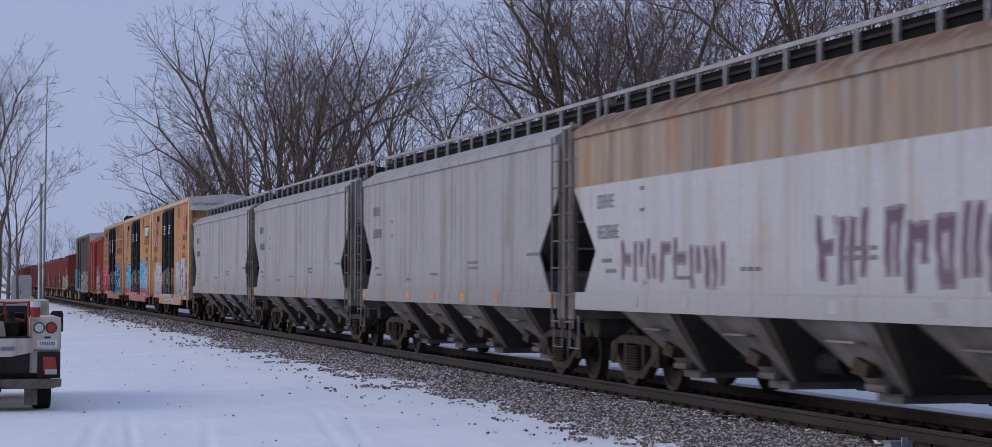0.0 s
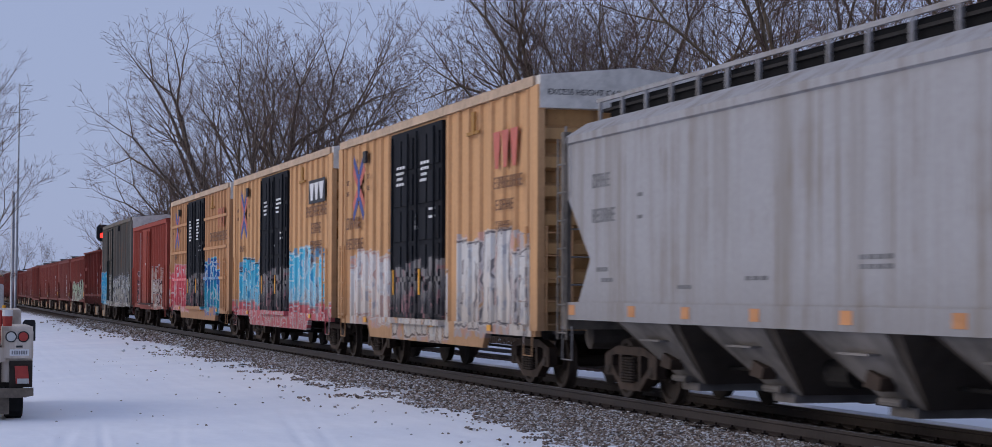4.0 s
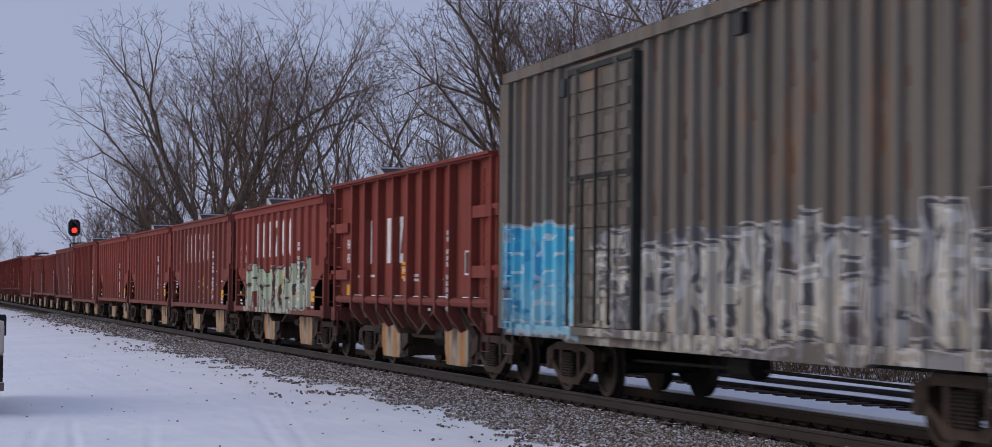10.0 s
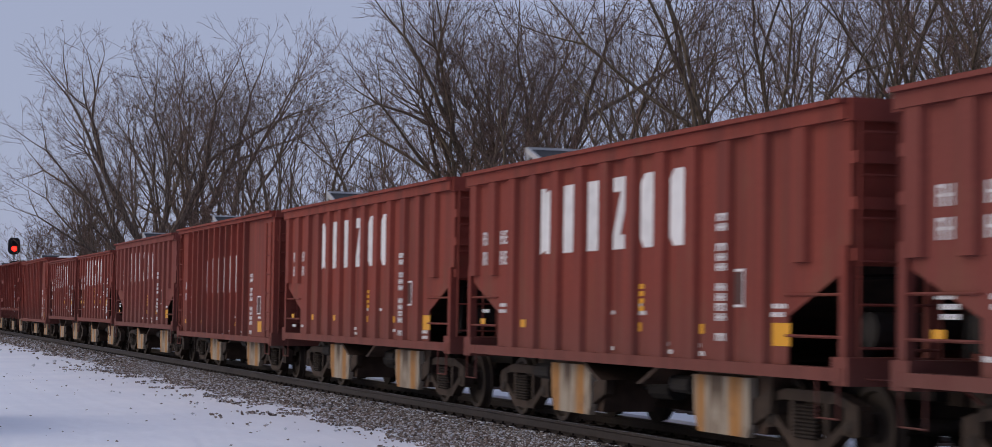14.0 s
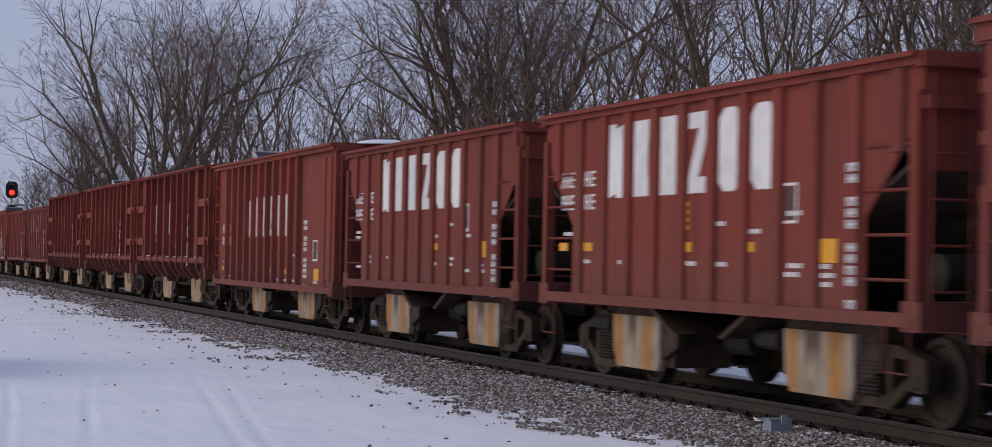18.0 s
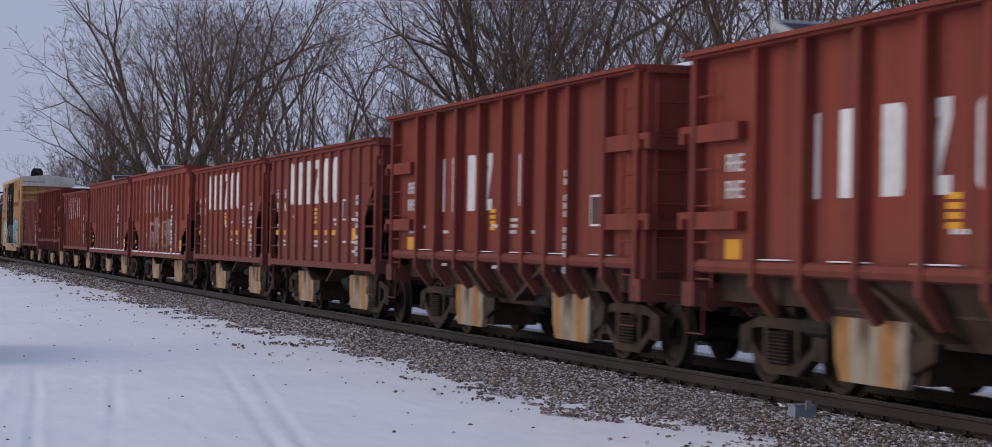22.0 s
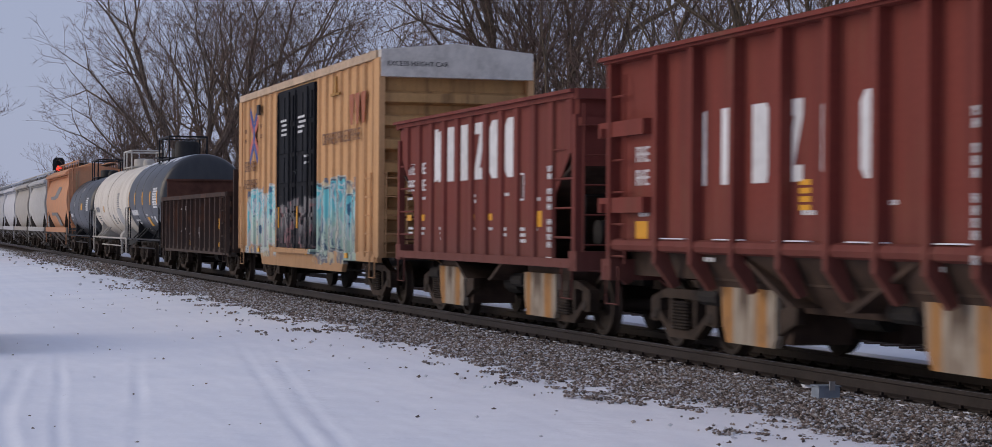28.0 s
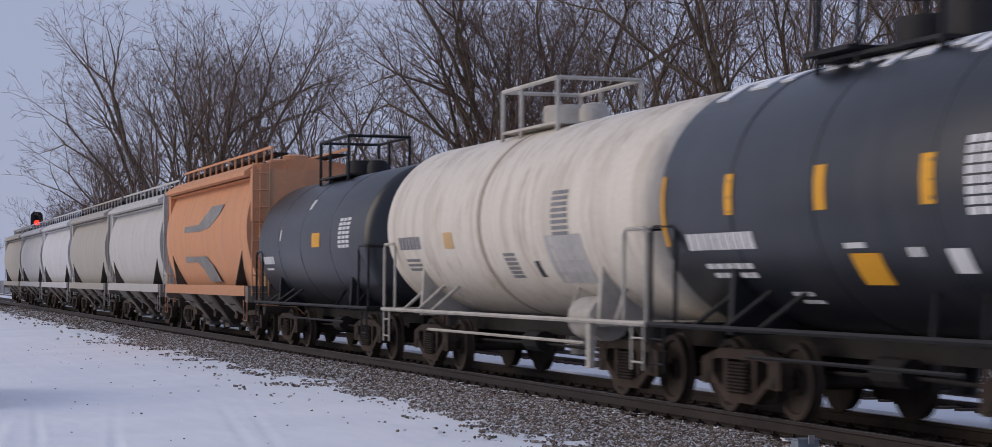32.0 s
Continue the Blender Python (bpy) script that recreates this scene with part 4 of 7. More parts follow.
# ---- gondola ----
def gondola(label, L, H, mat):
    car = thing("gondola_car", label, "gondola", "cars of the passing train")
    h, w, z0 = L / 2, 1.45, 0.8
    part("floor_plate", M().box(-w, w, -h, h, z0 + 0.15, z0 + 0.25), mat, car)
    for sx in (-1, 1):
        part("side_sheet", M().box(*sorted((sx * w, sx * (w - 0.02))), -h, h, z0, H), mat, car)
        part("top_chord", M().box(*sorted((sx * (w - 0.06), sx * (w + 0.13))), -h, h, H - 0.12, H), mat, car)
        part("side_sill", M().box(*sorted((sx * (w - 0.05), sx * (w + 0.03))), -h, h, z0 - 0.08, z0 + 0.08), mat, car)
        for k in range(15):
            y = -h + 0.1 + k * (L - 0.2) / 14
            part("side_stake", M().add([(sx * w, y - 0.1, z0), (sx * (w + 0.11), y - 0.06, z0), (sx * (w + 0.11), y + 0.06, z0), (sx * w, y + 0.1, z0),
                                        (sx * w, y - 0.1, H - 0.1), (sx * (w + 0.11), y - 0.06, H - 0.1), (sx * (w + 0.11), y + 0.06, H - 0.1), (sx * w, y + 0.1, H - 0.1)],
                                       [(0, 1, 5, 4), (1, 2, 6, 5), (2, 3, 7, 6), (0, 3, 2, 1), (4, 5, 6, 7)]), mat, car)
        for sy in (-1, 1):
            ladder(car, sx * (w + 0.14), sy * (h - 0.35), z0, H - 0.15, 0.42, 0.36, mat)
    for sy in (-1, 1):
        part("end_sheet", M().box(-w, w, *sorted((sy * (h - 0.04), sy * h)), z0, H), mat, car)
        part("end_chord", M().box(-w - 0.1, w + 0.1, *sorted((sy * (h - 0.05), sy * (h + 0.1))), H - 0.12, H + 0.004), mat, car)
        for k in range(4):
            part("end_rib", M().box(-w, w, *sorted((sy * h, sy * (h + 0.08))), z0 + 0.2 + k * 0.36, z0 + 0.34 + k * 0.36), mat, car)
    end_hardware(car, h, w + 0.1, mat, H)
    under_common(car, h, h - 1.7)
    return car


# ---- tank cars ----
def tank_car(label, L, rim, top, r, mat, m_metal, guard, m_frame, dome=0.6):
    """A tank on saddles over a stub frame, with a dome platform or guard."""
    car = thing("tank_car", label, "tank car", "cars of the passing train")
    h = L / 2
    zc = top - r
    ht = rim
    prof = []
    for k in range(9):
        a = math.pi / 2 * k / 8
        prof.append((-ht - 0.5 * math.cos(a), max(0.02, r * math.sin(a))))
    body = prof + [(-a, q) for a, q in reversed(prof)]
    shell = part("tank_shell", M().lathe(body, 56, "y", (0, 0, zc)), mat, car, smooth=True)
    for y in (-ht * 0.45, ht * 0.1, ht * 0.55):
        part("weld_band", M().lathe([(-0.03, r), (-0.02, r + 0.008), (0.02, r + 0.008), (0.03, r)], 56, "y", (0, y, zc), True), mat, shell, smooth=True)
    for sy in (-1, 1):
        part("saddle", M().slab([(-1.35, 0.95), (1.35, 0.95), (1.3, zc - r * 0.45), (0.75, zc - r * 0.86), (-0.75, zc - r * 0.86), (-1.3, zc - r * 0.45)], sy * (h - 2.1) - 0.06, sy * (h - 2.1) + 0.06, "y"), m_frame, car)
        part("platform", M().box(-1.5, 1.5, *sorted((sy * (h - 0.75), sy * h)), 1.0, 1.06), m_frame, car)
        for sx in (-1, 1):
            m = M().tube([(sx * 1.48, sy * (h - 0.05), 1.05), (sx * 1.48, sy * (h - 0.05), 2.15), (sx * 1.48, sy * (h - 0.12), 2.22), (sx * 1.48, sy * (h - 0.75), 2.22), (sx * 1.48, sy * (h - 0.82), 2.15), (sx * 1.48, sy * (h - 0.82), 1.05)], 0.025, 6)
            part("end_handrail", m, m_frame, car)
            for q in range(3):
                part("brace", M().tube([(sx * 1.45, sy * (h - 1.2 - q * 0.9), 1.0), (sx * 1.05, sy * (h - 1.8 - q * 0.9), zc - r * 0.66)], 0.03, 6), m_frame, car)
        part("end_handrail", M().tube([(-1.48, sy * (h - 0.05), 2.2), (1.48, sy * (h - 0.05), 2.2)], 0.022, 6), m_frame, car)
        ladder(car, -1.5, sy * (h - 0.3), 0.45, 1.05, 0.4, 0.3, m_frame)
    for sx in (-1, 1):
        part("running_rail", M().tube([(sx * 1.5, -h, 1.03), (sx * 1.5, h, 1.03)], 0.035, 6), m_frame, car)
        part("running_rail", M().tube([(sx * 1.35, -h + 2.6, 0.72), (sx * 1.35, h - 2.6, 0.72)], 0.025, 6), m_frame, car)
    # dome, valve bonnet and guard rails
    part("manway", M().lathe([(-0.1, 0.42), (0.28, 0.42), (0.33, 0.4), (0.36, 0.1)], 18, "z", (0, dome, top)), m_metal, car, smooth=True)
    part("bonnet", M().lathe([(-0.1, 0.24), (0.2, 0.24), (0.3, 0.18), (0.33, 0.05)], 16, "z", (0.1, dome - 0.85, top)), m_metal, car, smooth=True)
    ga, gb = dome - 1.35, dome + 1.35
    part("dome_platform", M().box(-0.7, 0.7, ga, gb, top - 0.05, top - 0.01), m_frame, car)
    gz = top + guard
    for xx in (-0.68, 0.68):
        for yy in (ga, dome + 0.4, gb):
            part("guard_post", M().tube([(xx, yy, top - 0.25), (xx, yy, gz)], 0.035, 6), m_frame, car)
        part("guard_rail", M().tube([(xx, ga, gz), (xx, gb, gz)], 0.035, 6), m_frame, car)
    for yy in (ga, gb):
        part("guard_rail", M().tube([(-0.68, yy, gz), (0.68, yy, gz)], 0.035, 6), m_frame, car)
    part("bottom_outlet", M().lathe([(0, 0.14), (0.35, 0.2), (0.4, 0.3)], 12, "z", (0, 0, 0.42)), m_frame, car)
    under_common(car, h, h - 1.75)
    return car


# ---- ground, ballast and track ----
def snow_ground():
    p = Paint("trodden_snow", 0.75)
    x, y, z = p.axes()
    ragged = p.noise(0.7, 6, p.stretched(1, 0.6, 1))
    fine = p.noise(9.0, 7, None, 0.7)
    edge = p.math("ADD", p.math("MULTIPLY_ADD", ragged, 3.0, -1.5), p.math("MULTIPLY_ADD", fine, 3.6, -1.8))
    bare = p.ramp(p.math("ADD", p.math("SUBTRACT", x, 8.75), edge), 0.0, 0.2)
    dirt = p.mix(p.ramp(p.noise(26, 5), 0.35, 0.7), (0.07, 0.06, 0.054), (0.22, 0.19, 0.17))
    far = p.ramp(p.math("MULTIPLY", p.math("SUBTRACT", p.math("ADD", x, p.math("MULTIPLY", p.noise(0.8, 5), 3.0)), 18.5), 0.5), 0.0, 1.0)
    snow = p.mix(p.ramp(p.noise(0.35, 4), 0.35, 0.7), (0.82, 0.85, 0.91), (0.90, 0.92, 0.96))
    specks = p.ramp(p.noise(2.6, 8, p.stretched(1, 1, 1, 2), 0.75), 0.68, 0.72)
    snow = p.mix(p.math("MULTIPLY", specks, 0.55), snow, (0.3, 0.29, 0.29))
    litter = p.mix(p.ramp(p.noise(1.5, 6), 0.42, 0.6), (0.10, 0.075, 0.055), (0.42, 0.42, 0.43))
    c = p.mix(p.math("MULTIPLY", bare, p.math("LESS_THAN", x, 11.7)), snow, dirt)
    c = p.mix(far, c, litter)
    p.bump(p.math("ADD", p.noise(3, 6), p.math("MULTIPLY", p.noise(0.7, 3), 1.5)), 0.5, 0.03)
    return p.done(c)


def stone_paint(name):
    p = Paint(name, 0.9)
    nd = p.n.new("ShaderNodeNewGeometry")
    r = nd.outputs["Random Per Island"]
    c = p.ramp(p.math("POWER", r, 1.5), 0.0, 1.0, (0.065, 0.052, 0.045, 1), (0.52, 0.46, 0.41, 1))
    warm = p.math("FRACT", p.math("MULTIPLY", r, 37.0))
    c = p.mix(p.math("MULTIPLY", p.math("GREATER_THAN", warm, 0.62), 0.55), c, (0.20, 0.13, 0.095))
    c = p.mix(p.math("MULTIPLY", p.ramp(p.noise(45, 4), 0.35, 0.7), 0.3), c, (0.10, 0.085, 0.075))
    dusted = p.math("GREATER_THAN", p.math("FRACT", p.math("MULTIPLY", r, 91.0)), 0.78)
    c = p.mix(p.math("MULTIPLY", dusted, 0.85), c, (0.66, 0.68, 0.72))
    p.bump(p.noise(60, 4), 0.5, 0.01)
    return p.done(c)


m_stone = stone_paint("ballast_stone")
m_ground = snow_ground()


def ballast_bed():
    p = Paint("ballast_bed", 0.95)
    c = p.mix(p.ramp(p.noise(26, 5), 0.35, 0.68), (0.06, 0.05, 0.044), (0.20, 0.175, 0.155))
    x, y, z = p.axes()
    snowy = p.ramp(p.math("ADD", p.noise(2.2, 7, p.stretched(1, 0.6, 1), 0.7), p.math("MULTIPLY", p.math("SUBTRACT", 9.35, x), 0.17)), 0.57, 0.61)
    c = p.mix(snowy, c, (0.78, 0.8, 0.83))
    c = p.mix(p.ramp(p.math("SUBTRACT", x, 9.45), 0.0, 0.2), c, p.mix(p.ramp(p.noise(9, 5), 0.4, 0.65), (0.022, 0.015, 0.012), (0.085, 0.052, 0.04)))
    v = p.node("ShaderNodeTexVoronoi", Scale=17.0, Vector=p.where)
    p.bump(v.outputs["Distance"], 0.9, 0.05)
    return p.done(c)


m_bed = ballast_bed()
m_tie = plain("weathered_tie", (0.075, 0.052, 0.042), 0.9, 0.0, 0.5, 6)
m_rail = plain("rail_steel", (0.048, 0.038, 0.034), 0.55, 0.35, 0.35, 12)
m_rail_top = plain("worn_rail_head", (0.32, 0.31, 0.31), 0.28, 0.9, 0.2)

ys_line = list(range(-60, 40, 10)) + list(range(40, 700, 15))


def swept(outline, ys, dx=0.0):
    """An outline of (x, z) drawn along the line."""
    m = M()
    n = len(outline)
    verts = [(line_x(y) + dx + a, y, b) for y in ys for a, b in outline]
    faces = [(i * n + k, i * n + (k + 1) % n, (i + 1) * n + (k + 1) % n, (i + 1) * n + k) for i in range(len(ys) - 1) for k in range(n)]
    faces += [tuple(range(n)), tuple((len(ys) - 1) * n + k for k in range(n))]
    return m.add(verts, faces)


# the snow sheet, with shallow wheel ruts across the yard
RUTS = ((4.05, 0.128, 0.0, 0.065), (4.34, 0.14, 0.0, 0.055), (1.75, 0.085, 0.0, 0.06), (2.5, 0.125, 0.0, 0.065), (1.25, 0.05, 0.004, 0.09))


def snow_height(x, y):
    z = -0.30 - 0.2 * min(1.0, max(0.0, (8.0 - x) / 6.0))
    if 12.85 < x < 18.5:
        z = -0.13 + 0.02 * noise.noise((x * 1.5, y * 0.5, 3.3))
    if x < 8.5 and 0 < y < 120:
        z += 0.02 * noise.noise((x * 0.5, y * 0.12, 0.3)) + 0.012 * noise.noise((x * 2.1, y * 0.9, 4.0)) + 0.008 * noise.noise((x * 5.0, y * 2.6, 9.0))
        for c, lean, bow, wide in RUTS:
            if y < 34:
                dxr = x - (c + lean * (y - 20) + bow * (y - 20) ** 2 + 0.05 * noise.noise((y * 0.25, c, 2.0)))
                if abs(dxr) < 5 * wide:
                    fade = min(1.0, (34 - y) / 8) * max(0.1, 0.75 + 0.8 * noise.noise((y * 0.35, c * 3.0, 0)))
                    z -= 0.022 * fade * math.exp(-(dxr / wide) ** 4) * (0.8 + 0.2 * math.sin(y * 9.0))
                    z += 0.011 * fade * math.exp(-((abs(dxr) - 1.6 * wide) / (0.6 * wide)) ** 2)
    return z


xs_g = [-900, -300, -100, -40, -15, -8] + [-5 + 0.25 * i for i in range(18)] + [-0.5 + 0.05 * i for i in range(180)] + [9.0, 10, 11.8, 12.75, 12.95, 13.3, 14, 14.6, 15.4, 16, 17, 18.4, 20, 26, 40, 90, 250, 900]
ys_g = [-600, -150, -40, -10, 0, 6] + [10 + 0.4 * i for i in range(75)] + [40 + 2.0 * i for i in range(40)] + [125, 150, 200, 280, 400, 700, 1400, 2500]
g = M()
g.v = [(x, y, snow_height(x, y)) for y in ys_g for x in xs_g]
nx = len(xs_g)
g.f = [(j * nx + i, j * nx + i + 1, (j + 1) * nx + i + 1, (j + 1) * nx + i) for j in range(len(ys_g) - 1) for i in range(nx - 1)]
solid("ground", g, m_ground, "snow-covered yard with faint tyre ruts", "snow", kind="structure", smooth=True)

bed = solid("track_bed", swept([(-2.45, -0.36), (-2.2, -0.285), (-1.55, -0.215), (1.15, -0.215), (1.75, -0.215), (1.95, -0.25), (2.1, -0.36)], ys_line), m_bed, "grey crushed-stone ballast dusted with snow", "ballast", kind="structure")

RAIL = [(-0.07, -0.185), (-0.07, -0.165), (-0.012, -0.145), (-0.012, -0.05), (-0.036, -0.04), (-0.036, -0.004), (0.036, -0.004), (0.036, -0.04), (0.012, -0.05), (0.012, -0.145), (0.07, -0.165), (0.07, -0.185)]
track = thing("railway_track", "steel rails on dark wooden ties", "railway track", kind="structure")
track2 = thing("second_track", "snow-covered second railway track", "railway track", kind="structure")
for tr, off, dz in ((track, 0.0, 0.0), (track2, 4.2, -0.03)):
    for sx in (-1, 1):
        r = part("rail", swept([(a, b + dz) for a, b in RAIL], ys_line, off + sx * 0.7525), m_rail, tr)
        part("rail_head", swept([(-0.03, dz - 0.004), (0.03, dz - 0.004), (0.03, dz), (-0.03, dz)], ys_line, off + sx * 0.7525), m_rail_top, r)


# ties, each one apart where the camera is near
def tie_mesh(name, w):
    m = M().slab([(-1.3, -0.35), (-1.3, -0.19), (-1.27, -0.178), (1.27, -0.178), (1.3, -0.19), (1.3, -0.35)], -w / 2, w / 2, "y")
    me = m.mesh(name)
    me.materials.append(m_tie)
    return me


tie_a, tie_b = tie_mesh("tie", 0.23), tie_mesh("tie", 0.21)
rt = random.Random(3)
rest, plates, drift = M(), M(), M()
y = 8.0
n_tie = 0
while y < 330:
    if n_tie < 260:
        t1 = part("tie", tie_a if n_tie % 3 else tie_b, None, track)
        t1.matrix_basis = line_pose(y, rt.uniform(-0.05, 0.03), rt.uniform(-0.008, 0.006))
    else:
        rest.box(line_x(y) - 1.3, line_x(y) + 1.3, y - 0.11, y + 0.11, -0.3, -0.18)
    if y < 90:
        for sx in (-1, 1):
            xx = line_x(y) + sx * 0.7525
            plates.box(xx - 0.17, xx + 0.17, y - 0.09, y + 0.09, -0.178, -0.163)
            for q in (-0.1, 0.1):
                plates.box(xx + q - 0.016, xx + q + 0.016, y - 0.05, y - 0.02, -0.163, -0.135)
        for q in range(rt.randint(1, 5)):
            xa = line_x(y) - rt.uniform(0.95, 1.35)
            ya = y + rt.uniform(-0.3, 0.2)
            drift.slab([(xa, -0.2), (xa + 0.01, -0.168), (xa + rt.uniform(0.03, 0.1), -0.174), (xa + 0.13, -0.2)], ya, ya + rt.uniform(0.03, 0.13), "y")
    y += 0.52 + rt.uniform(-0.02, 0.02)
    n_tie += 1
part("far_ties", rest, m_tie, track, kind="stuff")
part("tie_plates", plates, m_rail, track, kind="stuff")
stubs = M()
y = 12.0
while y < 90:
    for q in (-1, 1):
        xa = line_x(y) + 4.2 + q * 0.95
        stubs.slab([(xa - 0.2, -0.2), (xa - 0.17, -0.10), (xa + 0.17, -0.10), (xa + 0.2, -0.2)], y - 0.1, y + rt.uniform(0.04, 0.12), "y")
    y += 0.53
part("tie_ends", stubs, m_tie, track2, "dark tie ends showing through the snow", kind="stuff")
solid("snow_streaks", drift, m_snow_cap, "thin snow lying between the wooden ties", "snow", kind="stuff")

# loose stones
def stones(count, seed, place_at, sizes):
    """Broken stones: uneven six-pointed lumps."""
    r = np.random.default_rng(seed)
    px, py, pz = place_at(r, count)
    n = len(px)
    base = np.array([(1, 0, 0), (-1, 0, 0), (0, 1, 0), (0, -1, 0), (0, 0, 1), (0, 0, -1)], float)
    tri = np.array([(0, 2, 4), (2, 1, 4), (1, 3, 4), (3, 0, 4), (2, 0, 5), (1, 2, 5), (3, 1, 5), (0, 3, 5)])
    s = r.uniform(sizes[0], sizes[1], (n, 1, 1)) * r.uniform(0.6, 1.3, (n, 6, 1))
    v = base[None] * s
    a = r.uniform(0, math.tau, n)
    b = r.uniform(-0.7, 0.7, n)
    ca, sa, cb, sb = np.cos(a)[:, None], np.sin(a)[:, None], np.cos(b)[:, None], np.sin(b)[:, None]
    x0 = v[..., 0] * cb + v[..., 2] * sb
    z0 = -v[..., 0] * sb + v[..., 2] * cb
    x1, y1 = x0 * ca - v[..., 1] * sa, x0 * sa + v[..., 1] * ca
    w = np.stack([x1 + px[:, None], y1 + py[:, None], z0 * 0.65 + pz[:, None]], -1)
    m = M()
    m.v = w.reshape(-1, 3).tolist()
    m.f = (tri[None] + 6 * np.arange(n)[:, None, None]).reshape(-1, 3).tolist()
    me = bpy.data.meshes.new("stones")
    me.from_pydata(m.v, [], m.f)
    me.materials.append(m_stone)
    return me


def clump(x, y):
    return 0.65 * noise.noise((x * 0.9, y * 0.5, 1.7)) + 0.6 * noise.noise((x * 2.6, y * 1.9, 6.1)) + 0.75 * noise.noise((x * 8.0, y * 6.5, 2.2))


def on_shoulder(y0, y1):
    def at(r, count):
        xs = -0.95 - 4.0 * r.random(count) ** 1.35
        ys = y0 + (y1 - y0) * r.random(count)
        keep, zz, gx = [], [], []
        for i in range(count):
            q = xs[i]
            dens = float(np.interp(q, (-5.0, -3.6, -2.75, -2.3, -1.55, -1.35, -0.9), (-1.0, -0.58, -0.12, 0.36, 0.74, 0.45, 0.05)))
            if clump(xs[i], ys[i]) + dens + r.normal(0, 0.14) > 0.12:
                keep.append(i)
                zz.append(np.interp(q, (-5.0, -2.75, -2.3, -1.55, -0.85), (-0.305, -0.295, -0.265, -0.195, -0.2)) + (0.02 * r.random() if q > -2.5 else 0.0))
                gx.append(line_x(ys[i]) + q)
        return np.array(gx), ys[keep], np.array(zz)
    return at


for count, seed, span, sizes in ((56000, 4, (13, 22), (0.011, 0.030)), (52000, 14, (22, 34), (0.013, 0.034)), (46000, 5, (34, 64), (0.022, 0.044)), (11000, 6, (64, 130), (0.045, 0.08))):
    ob = new("ballast_stones", stones(count, seed, on_shoulder(*span), sizes))
    tagged(ob, "loose grey and brown ballast stones beside the rail", "stones", kind="stuff")


def scattered(r, count):
    xs, ys = r.uniform(1.5, 8.2, count), r.uniform(14, 60, count)
    return xs, ys, np.array([snow_height(a, b) + 0.004 for a, b in zip(xs, ys)])


tagged(new("scattered_stones", stones(130, 9, scattered, (0.012, 0.035))), "few dark stones scattered on the snow", "stones", kind="stuff")

# ---- the train ----
W6 = [(0.35, 0.62, 0.75), (0.12, 0.42, 0.6), (0.55, 0.72, 0.78), (0.08, 0.16, 0.36)]
TAG_CYAN = [(0.07, 0.45, 0.64), (0.25, 0.58, 0.72), (0.04, 0.32, 0.56), (0.03, 0.05, 0.10)]
TAG_PALE = [(0.62, 0.60, 0.58), (0.66, 0.60, 0.54), (0.42, 0.42, 0.45), (0.58, 0.34, 0.30)]
TAG_PINK = [(0.62, 0.12, 0.14), (0.56, 0.075, 0.10), (0.64, 0.17, 0.19), (0.66, 0.46, 0.48)]
TAG_BLUE = [(0.03, 0.10, 0.32), (0.02, 0.30, 0.42), (0.05, 0.16, 0.42), (0.60, 0.26, 0.10)]
TAG_CREAM = [(0.50, 0.39, 0.33), (0.56, 0.48, 0.41), (0.44, 0.28, 0.22), (0.30, 0.08, 0.06)]
TAG_GREEN = [(0.42, 0.50, 0.36), (0.48, 0.53, 0.42), (0.07, 0.065, 0.065), (0.58, 0.34, 0.34)]
TAG_MINT = [(0.16, 0.55, 0.60), (0.45, 0.62, 0.52), (0.06, 0.14, 0.24), (0.60, 0.58, 0.42)]
WHITE_LINE, DARK_LINE = (0.68, 0.66, 0.66), (0.03, 0.03, 0.04)
YELLOW, OCHRE = (0.67, 0.385, 0.19), (0.56, 0.305, 0.155)

m_door = car_paint("black_door", (0.009, 0.011, 0.016), (0.018, 0.019, 0.023), (0.022, 0.02, 0.02), ((-1.8, 2.4, 0.9, 2.2, [(0.22, 0.21, 0.21), (0.06, 0.055, 0.06), (0.28, 0.15, 0.16)], (0.03, 0.03, 0.035), 0.16),), 0.5, grimy=False, gap=0.66)
m_roof_tan = plain("tan_roof", (0.55, 0.40, 0.27), 0.6)
# end paint: grime, plus the shade of ends turned from the sun, coloured in
m_end_tan = car_paint("grimy_end_paint", (0.56, 0.325, 0.14), (0.36, 0.21, 0.10), (0.14, 0.075, 0.04), (), 0.7)
m_end_dark = plain("dark_green_end", (0.03, 0.034, 0.031), 0.75, 0.0, 0.35, 5)
m_band = plain("white_band", (0.72, 0.67, 0.60), 0.6)


def place(car, s, L):
    """Note the car's rear end along the line at the start."""
    CARS.append((car, s - L / 2))
    return car


def yellow_posts(h, door):
    a = [door[1] + 0.35 + k * (h - door[1] - 0.75) / 6 for k in range(7)]
    b = [-h + 0.4 + k * (door[0] + h - 0.75) / 7 for k in range(8)]
    return a + b


